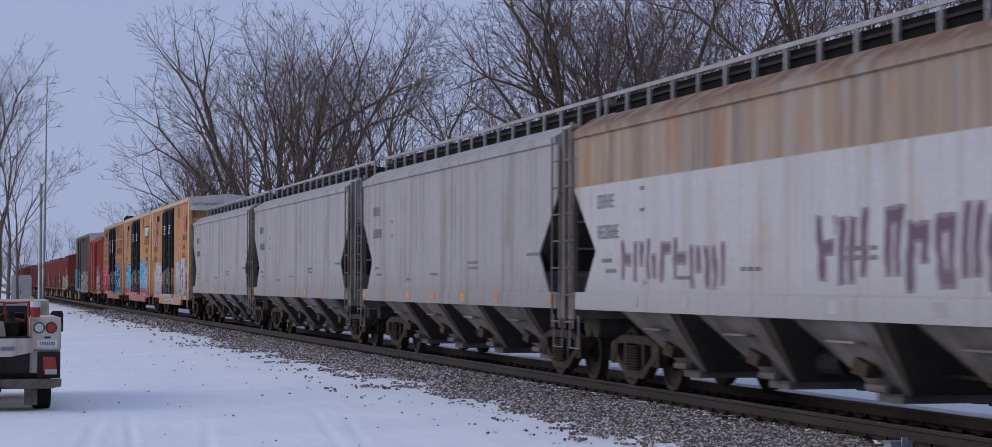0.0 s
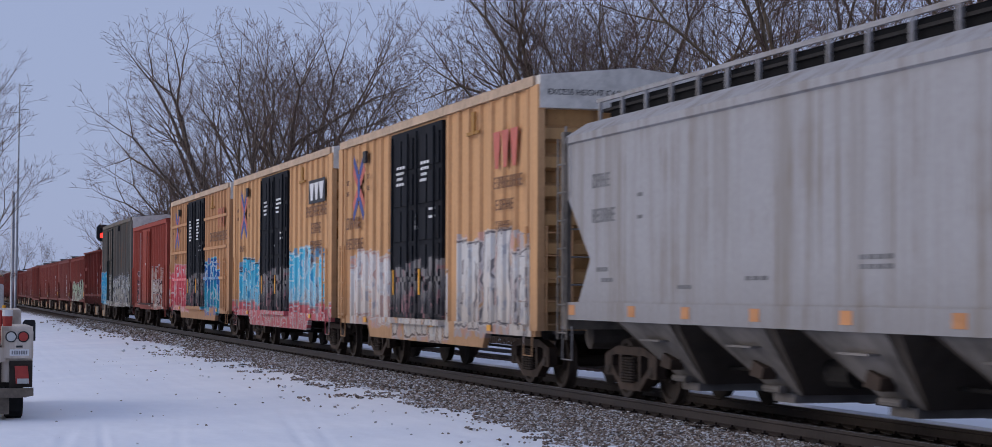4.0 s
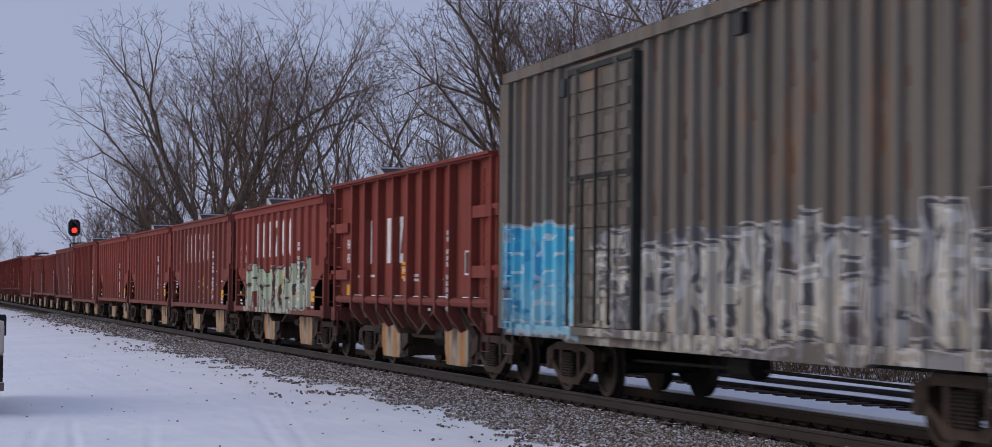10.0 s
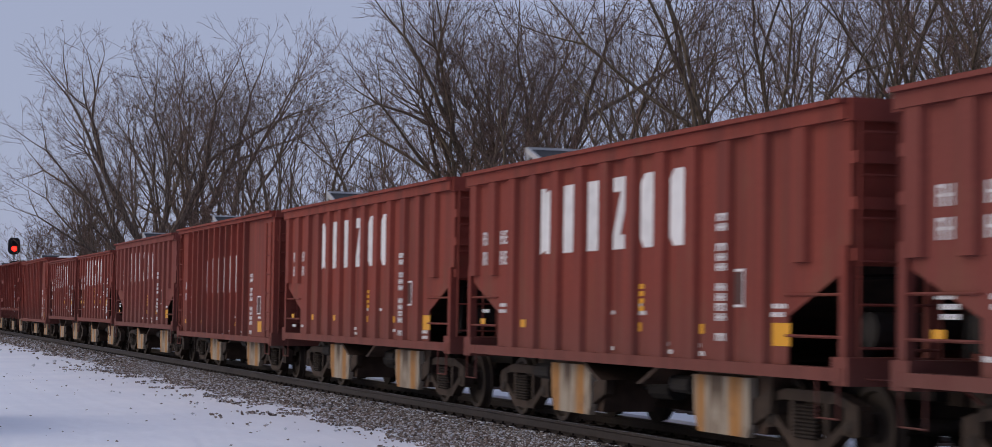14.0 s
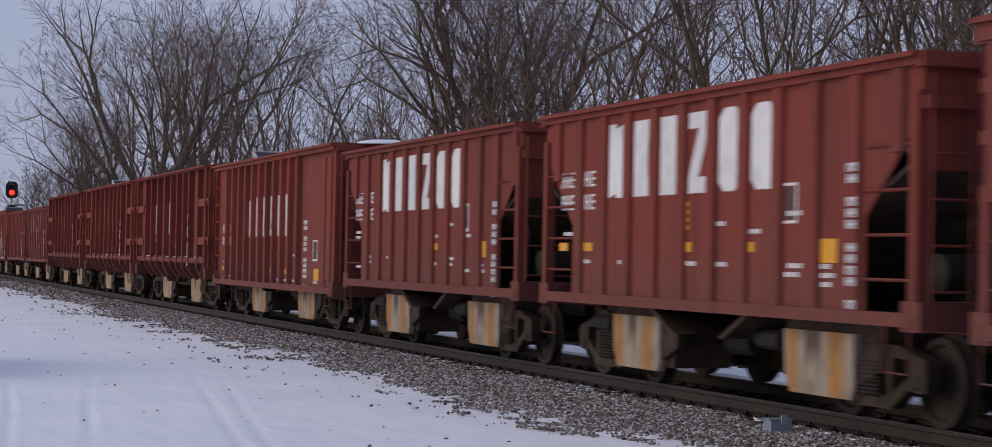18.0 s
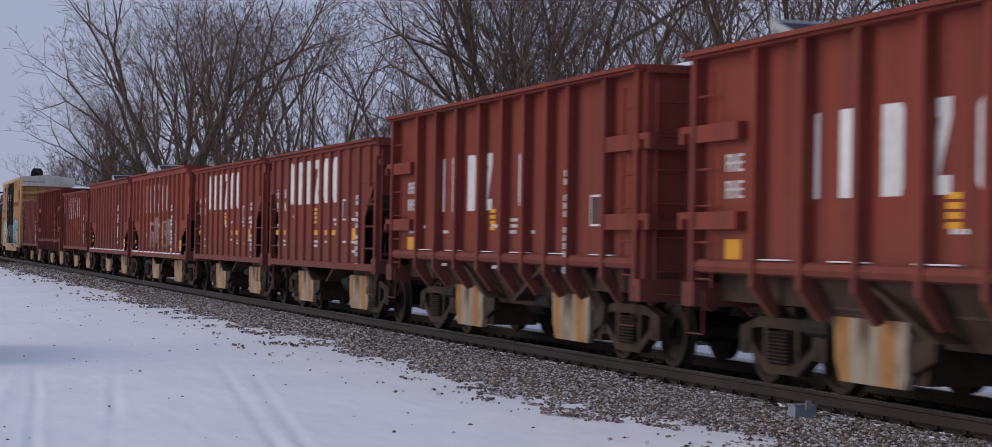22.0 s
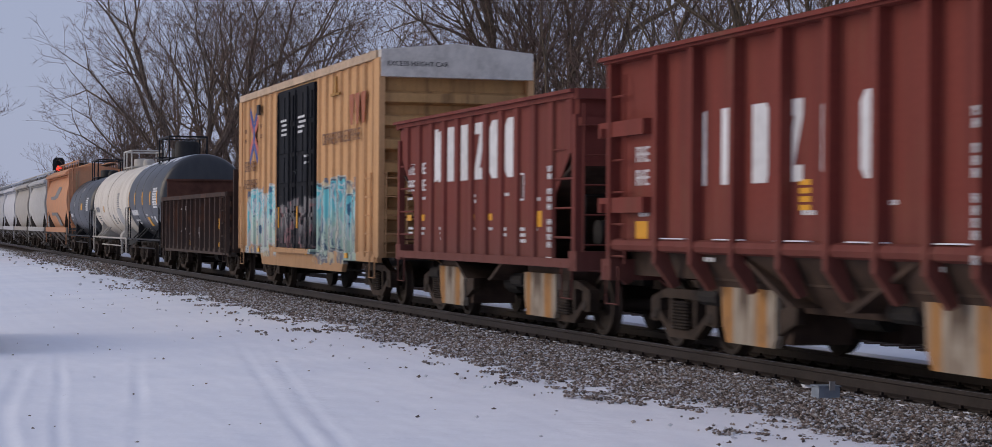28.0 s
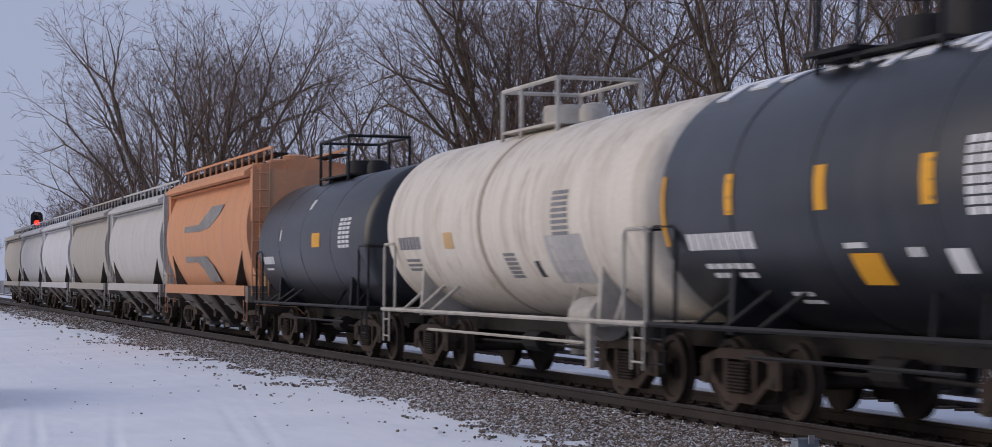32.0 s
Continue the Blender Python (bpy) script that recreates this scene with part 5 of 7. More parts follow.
def cross_logo(car, y, z):
    """A blue cross with red strokes beside its arms."""
    for k, mat in enumerate((m_logo_red, m_logo_blue)):
        m = M()
        if k:
            m.slab([(y - 0.11, z - 0.3), (y + 0.11, z - 0.3), (y + 0.11, z + 0.3), (y - 0.11, z + 0.3)], -1.569, -1.565)
        for sy in (-1, 1):
            for sz in (-1, 1):
                a, b = ((0.05, 0.2), (0.5, 0.68)) if k else ((0.08, 0.02), (0.56, 0.44))
                m.slab([(y + sy * a[0], z + sz * (a[1] + 0.16)), (y + sy * (a[0] + 0.12), z + sz * a[1]), (y + sy * (b[0] + 0.08), z + sz * (b[1] - 0.1)), (y + sy * b[0], z + sz * (b[1] + 0.06))], -1.568 - 0.003 * k, -1.564 - 0.003 * k)
        part("painted_stripe", m, mat, car, "blue painted stripe" if k else "red painted stripe")


def end_text(car, words, y, z, size):
    """Lettering on the end band, facing forward."""
    cu = bpy.data.curves.new("end_lettering", "FONT")
    cu.body, cu.size, cu.extrude = words, size, 0.002
    cu.materials.append(m_black)
    ob = new("end_lettering", cu)
    ob.parent = car
    ob.matrix_basis = pose(-1.42, y, z, 90, 0, 0)
    me = bpy.data.meshes.new_from_object(ob.evaluated_get(bpy.context.evaluated_depsgraph_get()))
    m = ob.matrix_basis.copy()
    bpy.data.objects.remove(ob)
    tx = new("end_lettering", me)
    tx.parent = car
    tx.matrix_basis = m
    return tx


def yellow_marks(car, k):
    X = -1.566
    end_text(car, "EXCESS HEIGHT CAR", -7.846, 4.66, 0.13)
    bars(car, "number_marking", X, [(6.9, 3.95, 0.3, 0.1, 3), (6.9, 3.7, 0.3, 0.1, 3), (4.75, 4.0, 0.3, 0.1, 2), (4.75, 3.75, 0.3, 0.1, 2)], m_dim)
    bars(car, "reporting_mark", X, [(6.9, 2.95, 1.6, 0.26, 4), (6.95, 2.5, 1.9, 0.24, 6)] if k in (0, 3) else [(6.4, 2.75, 0.9, 0.16, 4)], m_dim)
    part("vent_box", M().box(X - 0.05, X, 4.7, 5.0, 4.35, 4.6), m_black, car)
    part("placard_board", M().box(X - 0.03, X, -4.4, -3.6, 4.3, 4.36), car_bracket, car)
    part("placard_board", M().box(X - 0.04, X, -4.15, -3.95, 4.3, 4.7), car_bracket, car)
    # door placards
    rr = random.Random(k + 40)
    rows = []
    for y0 in (1.75, -0.25):
        for q in range(4 if k != 2 else 7):
            rows.append((y0 - rr.uniform(0, 0.15), 4.0 - q * 0.11, rr.uniform(0.45, 0.8), 0.055, rr.randint(3, 5)))
    rows += [(0.1, 3.0, 0.25, 0.06, 1), (0.1, 2.88, 0.25, 0.06, 1), (0.12, 2.76, 0.3, 0.08, 1), (-1.0, 3.1, 0.5, 0.05, 3), (-1.0, 2.95, 0.5, 0.05, 3)]
    bars(car, "placard_marking", -1.622, rows, m_white)
    if k == 1:
        part("sign_plate", M().box(X - 0.006, X, -6.95, -4.85, 3.72, 4.3), m_black, car, "black sign plate with white marks")
        m = M()
        for a, b2 in ((-5.0, -5.55), (-5.62, -6.15), (-6.22, -6.8)):
            m.slab([(a, 4.22), (b2, 4.22), (b2 + 0.16, 3.8), (a - 0.16, 3.8)], X - 0.012, X - 0.006)
        part("sign_marks", m, m_white, car, kind="stuff")
    else:
        mk = m_logo_red if k == 0 else m_logo_red_dim
        for a in (-5.25, -5.75, -6.27):
            part("sign_stroke", M().slab([(a, 4.24), (a - 0.44, 4.24), (a - 0.31, 3.62), (a - 0.13, 3.62)], X - 0.004, X), mk, car)
    if k == 1:
        rows = [(-4.5, 3.4, 2.7, 0.26, 11), (-5.2, 2.98, 1.3, 0.26, 5), (-5.1, 2.6, 1.5, 0.2, 5)]
    elif k == 0:
        rows = [(-5.3, 3.28, 1.7, 0.2, 9), (-5.4, 2.92, 1.1, 0.18, 5), (-5.4, 2.6, 0.9, 0.14, 4)]
    elif k == 3:
        rows = [(-2.7, 3.3, 3.6, 0.24, 12)]
    else:
        rows = [(-3.4, 3.2, 4.0, 0.3, 12)]
    bars(car, "painted_word", X, rows, m_dim)
    for y0 in (5.0, -0.9, -4.9):
        part("reflector", M().box(X - 0.012, X, y0 - 0.25, y0, 0.9, 1.0), m_orange, car, "yellow reflector plate")
    part("reflector", M().box(-1.63, -1.62, 1.9, 2.02, 1.5, 2.0), m_orange, car, "yellow reflector plate")
    part("reflector", M().box(-1.63, -1.62, -0.3, -0.18, 1.5, 2.0), m_orange, car, "yellow reflector plate")


m_logo_blue = plain("blue_marking", (0.06, 0.085, 0.27), 0.6)
m_logo_red = plain("red_marking", (0.56, 0.15, 0.11), 0.6)
m_logo_red_dim = plain("faded_red_marking", (0.38, 0.13, 0.07), 0.7)
car_bracket = plain("bracket_yellow", (0.42, 0.22, 0.06), 0.7)
m_dim = plain("faded_marking", (0.20, 0.105, 0.06), 0.7)
DOOR = (-1.8, 2.4)
for k, (s, base, tags, lab, straps) in enumerate((
        (96.95, YELLOW, ((2.5, 6.6, 0.8, 2.4, TAG_PALE, (0.50, 0.34, 0.30), 0.34), (-7.4, -2.6, 0.75, 2.5, TAG_PALE, (0.16, 0.15, 0.16), 0.42), (-2.2, 2.4, 0.6, 1.8, TAG_PALE, (0.1, 0.07, 0.06), 0.5)), "yellow boxcar with black doors and pale grey graffiti", ()),
        (113.35, YELLOW, ((2.7, 6.6, 0.8, 2.5, TAG_CYAN, (0.03, 0.06, 0.10), 0.36), (-6.6, -1.9, 0.7, 2.6, TAG_CYAN, (0.5, 0.66, 0.74), 0.38), (-7.8, 7.6, 0.55, 1.15, TAG_PINK, (0.35, 0.3, 0.3), 0.4)), "yellow boxcar with bright cyan graffiti", ()),
        (129.75, OCHRE, ((2.3, 7.5, 0.8, 2.45, TAG_PINK, (0.60, 0.20, 0.22), 0.5), (-5.6, -1.6, 0.75, 2.6, TAG_BLUE, (0.08, 0.42, 0.55), 0.36)), "ochre boxcar with pink and blue graffiti", (1.95, 2.95, 3.95)),
        (430.9, YELLOW, ((2.7, 6.9, 0.8, 2.5, TAG_MINT, (0.62, 0.62, 0.6), 0.2), (-5.8, -1.6, 0.75, 2.5, TAG_MINT, (0.10, 0.16, 0.2), 0.36)), "yellow boxcar with mint and cream graffiti", ()))):
    mat = car_paint("yellow_paint_" + "abcd"[k], base, [v * 0.62 for v in base], (0.20, 0.09, 0.04), tags, 0.4)
    L = 15.2
    c = boxcar("boxcar", lab, L, 4.97, 0.85, mat, m_door, m_roof_tan, DOOR, yellow_posts(L / 2, DOOR), band=m_band, straps=straps, m_end=m_end_tan)
    place(c, s, L)
    cross_logo(c, 5.6, 3.85)
    yellow_marks(c, k)

m_red = car_paint("red_boxcar_paint", (0.33, 0.072, 0.05), (0.24, 0.055, 0.04), (0.12, 0.05, 0.04), ((-5.2, -0.9, 0.7, 2.5, TAG_CREAM, (0.08, 0.04, 0.04), 0.55), (2.4, 4.9, 1.0, 2.3, [(0.3, 0.08, 0.07), (0.4, 0.15, 0.13), (0.05, 0.04, 0.05), (0.3, 0.07, 0.05)], (0.06, 0.04, 0.05), 0.9)), 0.35)
c = boxcar("boxcar", "faded red boxcar with cream graffiti", 13.1, 4.42, 0.85, m_red, m_red, m_red, (-0.5, 2.6), [v for v in np.arange(-6.2, 6.3, 0.62) if not -0.7 < v < 2.8], double=False, deep=0.05)
place(c, 144.4, 13.1)
m_pink_mark = plain("faded_pink_marking", (0.46, 0.24, 0.21), 0.7)
bars(c, "number_marking", -1.504, [(5.2, 2.25, 1.1, 0.28, 4), (5.2, 1.75, 1.3, 0.28, 5), (5.3, 1.3, 0.8, 0.1, 4), (5.3, 1.1, 0.9, 0.1, 4)], m_pink_mark)
for yy, zz in ((3.05, 2.9), (2.75, 2.25), (2.9, 3.6), (1.2, 2.6), (0.7, 3.1), (-0.2, 2.35)):
    part("notice_plate", M().box(-1.585, -1.575, yy - 0.13, yy + 0.05, zz, zz + 0.24), m_white, c, "small white notice plate")
part("door_bar", M().tube([(-1.63, 2.72, 1.0), (-1.63, 2.72, 4.1)], 0.035, 6), m_pink_mark, c)
part("door_bar", M().tube([(-1.63, -0.62, 1.0), (-1.63, -0.62, 4.1)], 0.03, 6), m_red, c)
part("door_sill", M().box(-1.66, -1.5, -1.6, 2.8, 0.98, 1.06), m_under, c)
m_grey = car_paint("grey_boxcar_paint", (0.165, 0.15, 0.13), (0.10, 0.092, 0.08), (0.23, 0.135, 0.085), ((4.1, 7.7, 0.85, 2.4, TAG_CYAN, (0.35, 0.5, 0.6), 1.6), (-7.5, 3.4, 0.8, 2.35, [(0.40, 0.385, 0.34), (0.50, 0.46, 0.38), (0.12, 0.12, 0.13), (0.30, 0.31, 0.33)], (0.09, 0.09, 0.10), 0.34)), 0.95)
c = boxcar("boxcar", "dark grey boxcar with blue and cream graffiti", 15.4, 4.97, 0.85, m_grey, m_grey, m_grey, (1.9, 4.4), [v for v in np.arange(-7.4, 7.5, 0.52) if not 1.7 < v < 4.6], band=m_band, double=False, deep=0.05, rib=0.09, half_w=1.47, m_end=m_end_dark)
place(c, 161.0, 15.4)
m_rust_scab = plain("rust_scab", (0.13, 0.062, 0.035), 0.9, 0.0, 0.5, 6)
for yy in (1.84, 4.46):
    part("door_post", M().box(-1.60, -1.47, yy - 0.05, yy + 0.05, 1.05, 4.7), m_end_dark, c)
part("door_rail", M().box(-1.61, -1.47, 1.84, 4.46, 4.62, 4.7), m_end_dark, c)
part("door_rail", M().box(-1.61, -1.47, 1.84, 4.46, 3.1, 3.17), m_end_dark, c)
for yy, za, zb in ((2.5, 1.1, 3.1), (3.6, 1.1, 3.1), (3.05, 1.1, 4.6)):
    part("lock_rod", M().tube([(-1.67, yy, za), (-1.67, yy, zb)], 0.028, 6), m_end_dark, c)
part("vent_box", M().box(-1.6, -1.47, 4.62, 4.85, 4.35, 4.6), m_black, c)
part("vent_box", M().box(-1.62, -1.5, -1.75, -1.5, 4.5, 4.75), m_black, c)
rg = random.Random(77)
for q in range(26):
    yy, zz = -7.2 + 0.52 * rg.randint(1, 16) + 0.26, rg.uniform(2.4, 4.5)
    part("rust_scab", M().slab([(yy - 0.1, zz), (yy - 0.06, zz + rg.uniform(0.1, 0.5)), (yy + 0.08, zz + rg.uniform(0.05, 0.4)), (yy + 0.11, zz - rg.uniform(0.0, 0.15))], -1.473, -1.47), m_rust_scab, c, "flaking rust scab")

reds = [car_paint("oxide_paint_" + "abcd"[k], b, RED_DARK, RUST, (), 0.65) for k, b in enumerate(((0.235, 0.054, 0.040), (0.255, 0.058, 0.042), (0.215, 0.052, 0.040), (0.21, 0.058, 0.047)))]
m_tagged = car_paint("oxide_paint_tagged", (0.235, 0.054, 0.040), RED_DARK, RUST, ((-4.4, 4.6, 0.95, 2.15, TAG_GREEN, (0.10, 0.05, 0.045), 0.46),), 0.45, gap=0.32)
m_chalked = car_paint("oxide_paint_chalked", (0.255, 0.058, 0.042), RED_DARK, RUST, ((-4.3, 2.6, 1.15, 2.2, [(0.40, 0.31, 0.28), (0.34, 0.24, 0.21), (0.26, 0.12, 0.10)], (0.24, 0.10, 0.085), 0.24),), 0.55, gap=0.95)
ROSTER = [(173.8, "deep", 0), (187.4, "notch", -1), (200.8, "notch", 3), (214.0, "notch", 0), (227.1, "notch", 1), (240.7, "flat", 1), (254.0, "notch", 3),
          (265.1, "slope", 0), (276.2, "slope", 2), (289.5, "flat", 1), (302.7, "deep", 0), (315.9, "deep", 1), (329.6, "deep", 0), (341.0, "slope", 2), (351.9, "slope", 0),
          (365.5, "notch", 1), (378.7, "notch", 2), (389.9, "slope", 0), (402.9, "deep", 2), (414.4, "slope", 3)]
LEN = {"notch": 12.2, "flat": 12.5, "slope": 10.05, "deep": 12.2}
KIND_WORDS = {"notch": "rust-red ballast hopper with notched ends and white block signs", "flat": "rust-red ballast hopper with flat ends and white block signs",
              "slope": "rust-red ballast hopper with slanted end openings and white signs", "deep": "rust-red ballast hopper with deep ribs and side pipes"}
for i, (s, style, k) in enumerate(ROSTER):
    c = ballast_car(style, "rust-red ballast hopper with pale chalky graffiti above a snowy sill" if i == 15 else KIND_WORDS[style] if k >= 0 else "rust-red ballast hopper with pale green graffiti along its side", m_tagged if k < 0 else m_chalked if i == 15 else reds[k], short=i)
    place(c, s, LEN[style])
    h = LEN[style] / 2
    if i in (15, 16):
        part("settled_snow", M().slab([(-1.497, 1.055), (-1.49, 1.085), (-1.44, 1.095), (-1.42, 1.055)], -h + 1.3, h - 0.1, "y"), m_snow_cap, c, "snow lying along the side sill")
    if i in (9, 5, 11, 12, 18, 13):
        H = {"notch": 3.68, "flat": 3.72, "slope": 3.5, "deep": 3.8}[style]
        part("settled_snow", M().lathe([(0, 0.6), (0.05, 0.5), (0.09, 0.3), (0.1, 0.02)], 10, "z", (-0.5, -h + 0.15, H)), m_snow_cap, c, "snow heaped on the end rim")
    if style == "deep":
        m = M()
        for q in range(6):
            m.slab([(-1.52, 1.415), (-1.5, 1.43), (-1.45, 1.43), (-1.43, 1.415)], -5 + q * 1.7, -4.2 + q * 1.7, "y")
        part("settled_snow", m, m_snow_cap, c, "snow lying on the side pipes", kind="stuff")

def hopper_marks(car, h, z0, dark):
    X = -1.552
    bars(car, "number_marking", X, [(6.6, 3.05 if not dark else 2.65, 0.8, 0.2, 4), (6.6, 2.55 if not dark else 2.2, 1.0, 0.2, 6), (4.7, 2.85, 0.25, 0.05, 1), (4.7, 2.55, 0.25, 0.05, 1),
                                  (6.4, 1.85, 0.5, 0.06, 3), (6.2, 1.7, 0.5, 0.06, 3), (-2.0, 1.9, 0.8, 0.05, 4), (-2.0, 1.8, 0.8, 0.05, 4), (-6.0, 2.0, 0.7, 0.05, 4), (1.0, 1.7, 0.7, 0.05, 3), (3.2, 1.6, 0.5, 0.05, 3)], m_faint)
    for yy in (7.6, 5.0, 3.0, 0.8, -1.6, -4.0, -7.4):
        part("reflector", M().box(-1.586, -1.58, yy - 0.28, yy, z0 + 0.07, z0 + 0.22), m_pale_reflector if dark else m_pale_orange2, car, "faded orange reflector plate")


m_faint = plain("faint_marking", (0.17, 0.17, 0.175), 0.7)
m_pale_reflector = plain("grey_reflector", (0.40, 0.39, 0.38), 0.6)
m_pale_orange2 = plain("faded_orange_reflector", (0.55, 0.26, 0.11), 0.6)
m_h_grey = car_paint("hopper_grey", (0.385, 0.38, 0.39), (0.26, 0.24, 0.222), (0.22, 0.185, 0.155), (), 0.75)
# grime and rust over a base darkened to hold the shade underneath
m_h_shaded = car_paint("hopper_low", (0.075, 0.064, 0.055), (0.035, 0.03, 0.027), (0.10, 0.07, 0.05), (), 0.6)
m_h_two = car_paint("hopper_two_tone", (0.50, 0.50, 0.515), (0.36, 0.34, 0.32), (0.34, 0.22, 0.135), ((-7.0, -1.2, 1.5, 2.3, [(0.13, 0.09, 0.12), (0.16, 0.12, 0.15)], (0.2, 0.16, 0.19), 0.22), (1.5, 5.6, 1.55, 2.1, [(0.15, 0.11, 0.13), (0.2, 0.16, 0.18)], (0.25, 0.21, 0.24), 0.25)), 0.5, top=((0.31, 0.235, 0.17), 3.0, 0.0), gap=0.95)
for s, mat in ((29.9, m_h_two), (46.3, m_h_grey), (63.6, m_h_grey), (80.2, m_h_grey)):
    c = covered_hopper("weathered pale grey covered grain hopper" if mat is m_h_grey else "covered hopper, rusty above and white below", 16.2, 4.07, mat, m_h_shaded, m_walk=m_h_grey)
    place(c, s + 0.2, 16.2)
    hopper_marks(c, 8.1, 1.15, mat is m_h_two)

m_gond = car_paint("gondola_brown", (0.062, 0.038, 0.031), (0.035, 0.024, 0.021), (0.16, 0.07, 0.04), (), 0.8)
place(gondola("dark brown gondola with scrawled white marks", 13.1, 2.49, m_gond), 446.3, 13.1)
GON = CARS[-1][0]
m_chalk = plain("chalk_white", (0.52, 0.48, 0.46), 0.8, 0.0, 0.4, 7)
rows = [(5.9 - 1.0 * q, 1.95, 0.35, 0.22, 2) for q in range(3)] + [(-0.5, 1.2, 0.5, 0.3, 2), (-3.2, 0.95, 0.5, 0.07, 3)]
bars(GON, "chalk_marking", -1.452, rows, m_chalk)
for q, (yy, zz, ww, hh) in enumerate(((2.9, 1.35, 0.7, 0.75), (2.1, 1.4, 0.6, 0.7), (1.4, 1.45, 0.55, 0.6), (2.3, 1.2, 1.6, 1.0), (-1.0, 1.0, 0.7, 0.5), (-4.0, 1.1, 0.6, 0.6))):
    loop = [(-1.456, yy - ww * (0.5 + 0.5 * math.cos(0.3 * q + a * 0.62)), zz + hh * (0.5 + 0.5 * math.sin(a * 0.62 + 0.2 * (a % 3)))) for a in range(9)]
    part("chalk_stroke", M().tube(loop, 0.017, 4), m_chalk, GON, "white chalk scrawl")
for yy in (3.9, 1.0, -1.6, -4.6):
    part("reflector", M().box(-1.456, -1.452, yy - 0.3, yy, 0.95, 1.08), m_orange, GON, "yellow reflector plate")
part("notice_plate", M().slab([(-4.35, 1.75), (-4.9, 1.75), (-5.05, 1.45), (-4.4, 1.45)], -1.458, -1.452), m_orange, GON, "yellow notice plate")
part("end_bulkhead", M().box(-1.4, 1.4, -6.9, -6.78, 0.9, 3.1), m_gond, GON, "dark raised end bulkhead")
for xx in (-1.3, -0.45, 0.45, 1.3):
    part("bulkhead_post", M().box(xx - 0.08, xx + 0.08, -6.78, -6.62, 0.9, 3.1), m_gond, GON)
m_rusty = plain("rusty_plate", (0.13, 0.055, 0.038), 0.85, 0.0, 0.4, 4)
part("end_bulkhead", M().box(-1.4, 1.4, 6.42, 6.5, 0.9, 3.06).box(-1.43, 1.43, 6.36, 6.54, 3.06, 3.12), m_rusty, GON, "rusty raised end bulkhead")
m_t_black = car_paint("tank_black", (0.010, 0.013, 0.019), (0.026, 0.028, 0.033), (0.018, 0.016, 0.016), (), 0.5, 0.36, grimy=False, shine=0.55)
m_t_white = car_paint("tank_white", (0.78, 0.72, 0.62), (0.54, 0.48, 0.40), (0.38, 0.29, 0.20), (), 0.6, 0.5, shine=0.35)
m_pale_orange = plain("faded_orange", (0.60, 0.40, 0.20), 0.7)
m_pale_grey = plain("pale_patch", (0.46, 0.45, 0.44), 0.6)
m_mark_grey = plain("grey_marking", (0.24, 0.24, 0.25), 0.6)
m_girdle = plain("stained_girdle", (0.40, 0.34, 0.27), 0.7)
m_t_frame_b = plain("black_frame", (0.02, 0.02, 0.022), 0.6)
m_t_frame_w = plain("white_frame", (0.50, 0.47, 0.42), 0.6)
def tank_marks(car, rows, plates, r, zc, mat):
    """Number bars and plates laid on the round shell: (y, angle up from the side, length, height, count)."""
    def skin(y0, y1, a0, a1, m):
        k = 4
        verts = []
        for q in range(k + 1):
            a = a0 + (a1 - a0) * q / k
            for rad in (r + 0.003, r + 0.008):
                verts += [(-rad * math.cos(a), y0, zc + rad * math.sin(a)), (-rad * math.cos(a), y1, zc + rad * math.sin(a))]
        faces = []
        for q in range(k):
            o = 4 * q
            faces += [(o + 2, o + 3, o + 7, o + 6), (o, o + 1, o + 5, o + 4), (o, o + 4, o + 6, o + 2), (o + 1, o + 5, o + 7, o + 3)]
        m.add(verts, faces)
    m = M()
    for y, a, length, high, count in rows:
        w = length / (count * 1.3)
        for q in range(count):
            skin(y - q * w * 1.3, y - q * w * 1.3 - w, a, a + high / r, m)
    part("number_marking", m, mat, car, kind="stuff")
    for y, a, length, high, pm, lab in plates:
        m = M()
        skin(y, y - length, a, a + high / r, m)
        part("plate", m, pm, car, lab)


T1 = place(tank_car("short black tank car with yellow reflector strips", 9.8, 4.45, 4.02, 1.52, m_t_black, m_t_frame_b, 0.75, m_t_frame_b, 0.6), 456.65, 9.8)
T2 = place(tank_car("dirty white tank car with a railed dome", 13.0, 6.15, 4.0, 1.5, m_t_white, m_t_frame_w, 0.65, m_t_frame_w, 0.5), 469.7, 13.0)
T3 = place(tank_car("black tank car with a railed dome", 11.2, 5.2, 3.87, 1.5, m_t_black, m_t_frame_b, 0.8, m_t_frame_b, 0.8), 482.0, 11.2)
tank_marks(T1, [(3.78, -0.39, 1.85, 0.2, 9), (3.5, -0.55, 1.3, 0.07, 5), (3.4, -0.63, 1.2, 0.07, 5), (1.7, -0.8, 0.5, 0.06, 3), (1.6, -0.88, 0.5, 0.06, 3), (-0.1, -0.41, 0.55, 0.06, 1)]
           + [(-2.6, 0.19 - 0.06 * q, 1.1, 0.07, 5) for q in range(8)] + [(-1.33, -0.48, 0.3, 0.1, 2), (-2.04, -0.6, 0.45, 0.26, 1)],
           [(2.58, -0.13, 0.2, 0.46, m_orange, "yellow reflector strip"), (0.36, -0.14, 0.24, 0.46, m_orange, "yellow reflector strip"), (-1.8, -0.15, 0.24, 0.47, m_orange, "yellow reflector strip"),
            (4.44, -0.35, 0.1, 0.85, m_orange, "yellow reflector strip"), (-0.15, -0.69, 0.6, 0.37, m_orange, "yellow notice plate"), (-3.6, -0.15, 0.24, 0.47, m_orange, "yellow reflector strip")], 1.52, 2.5, m_white)
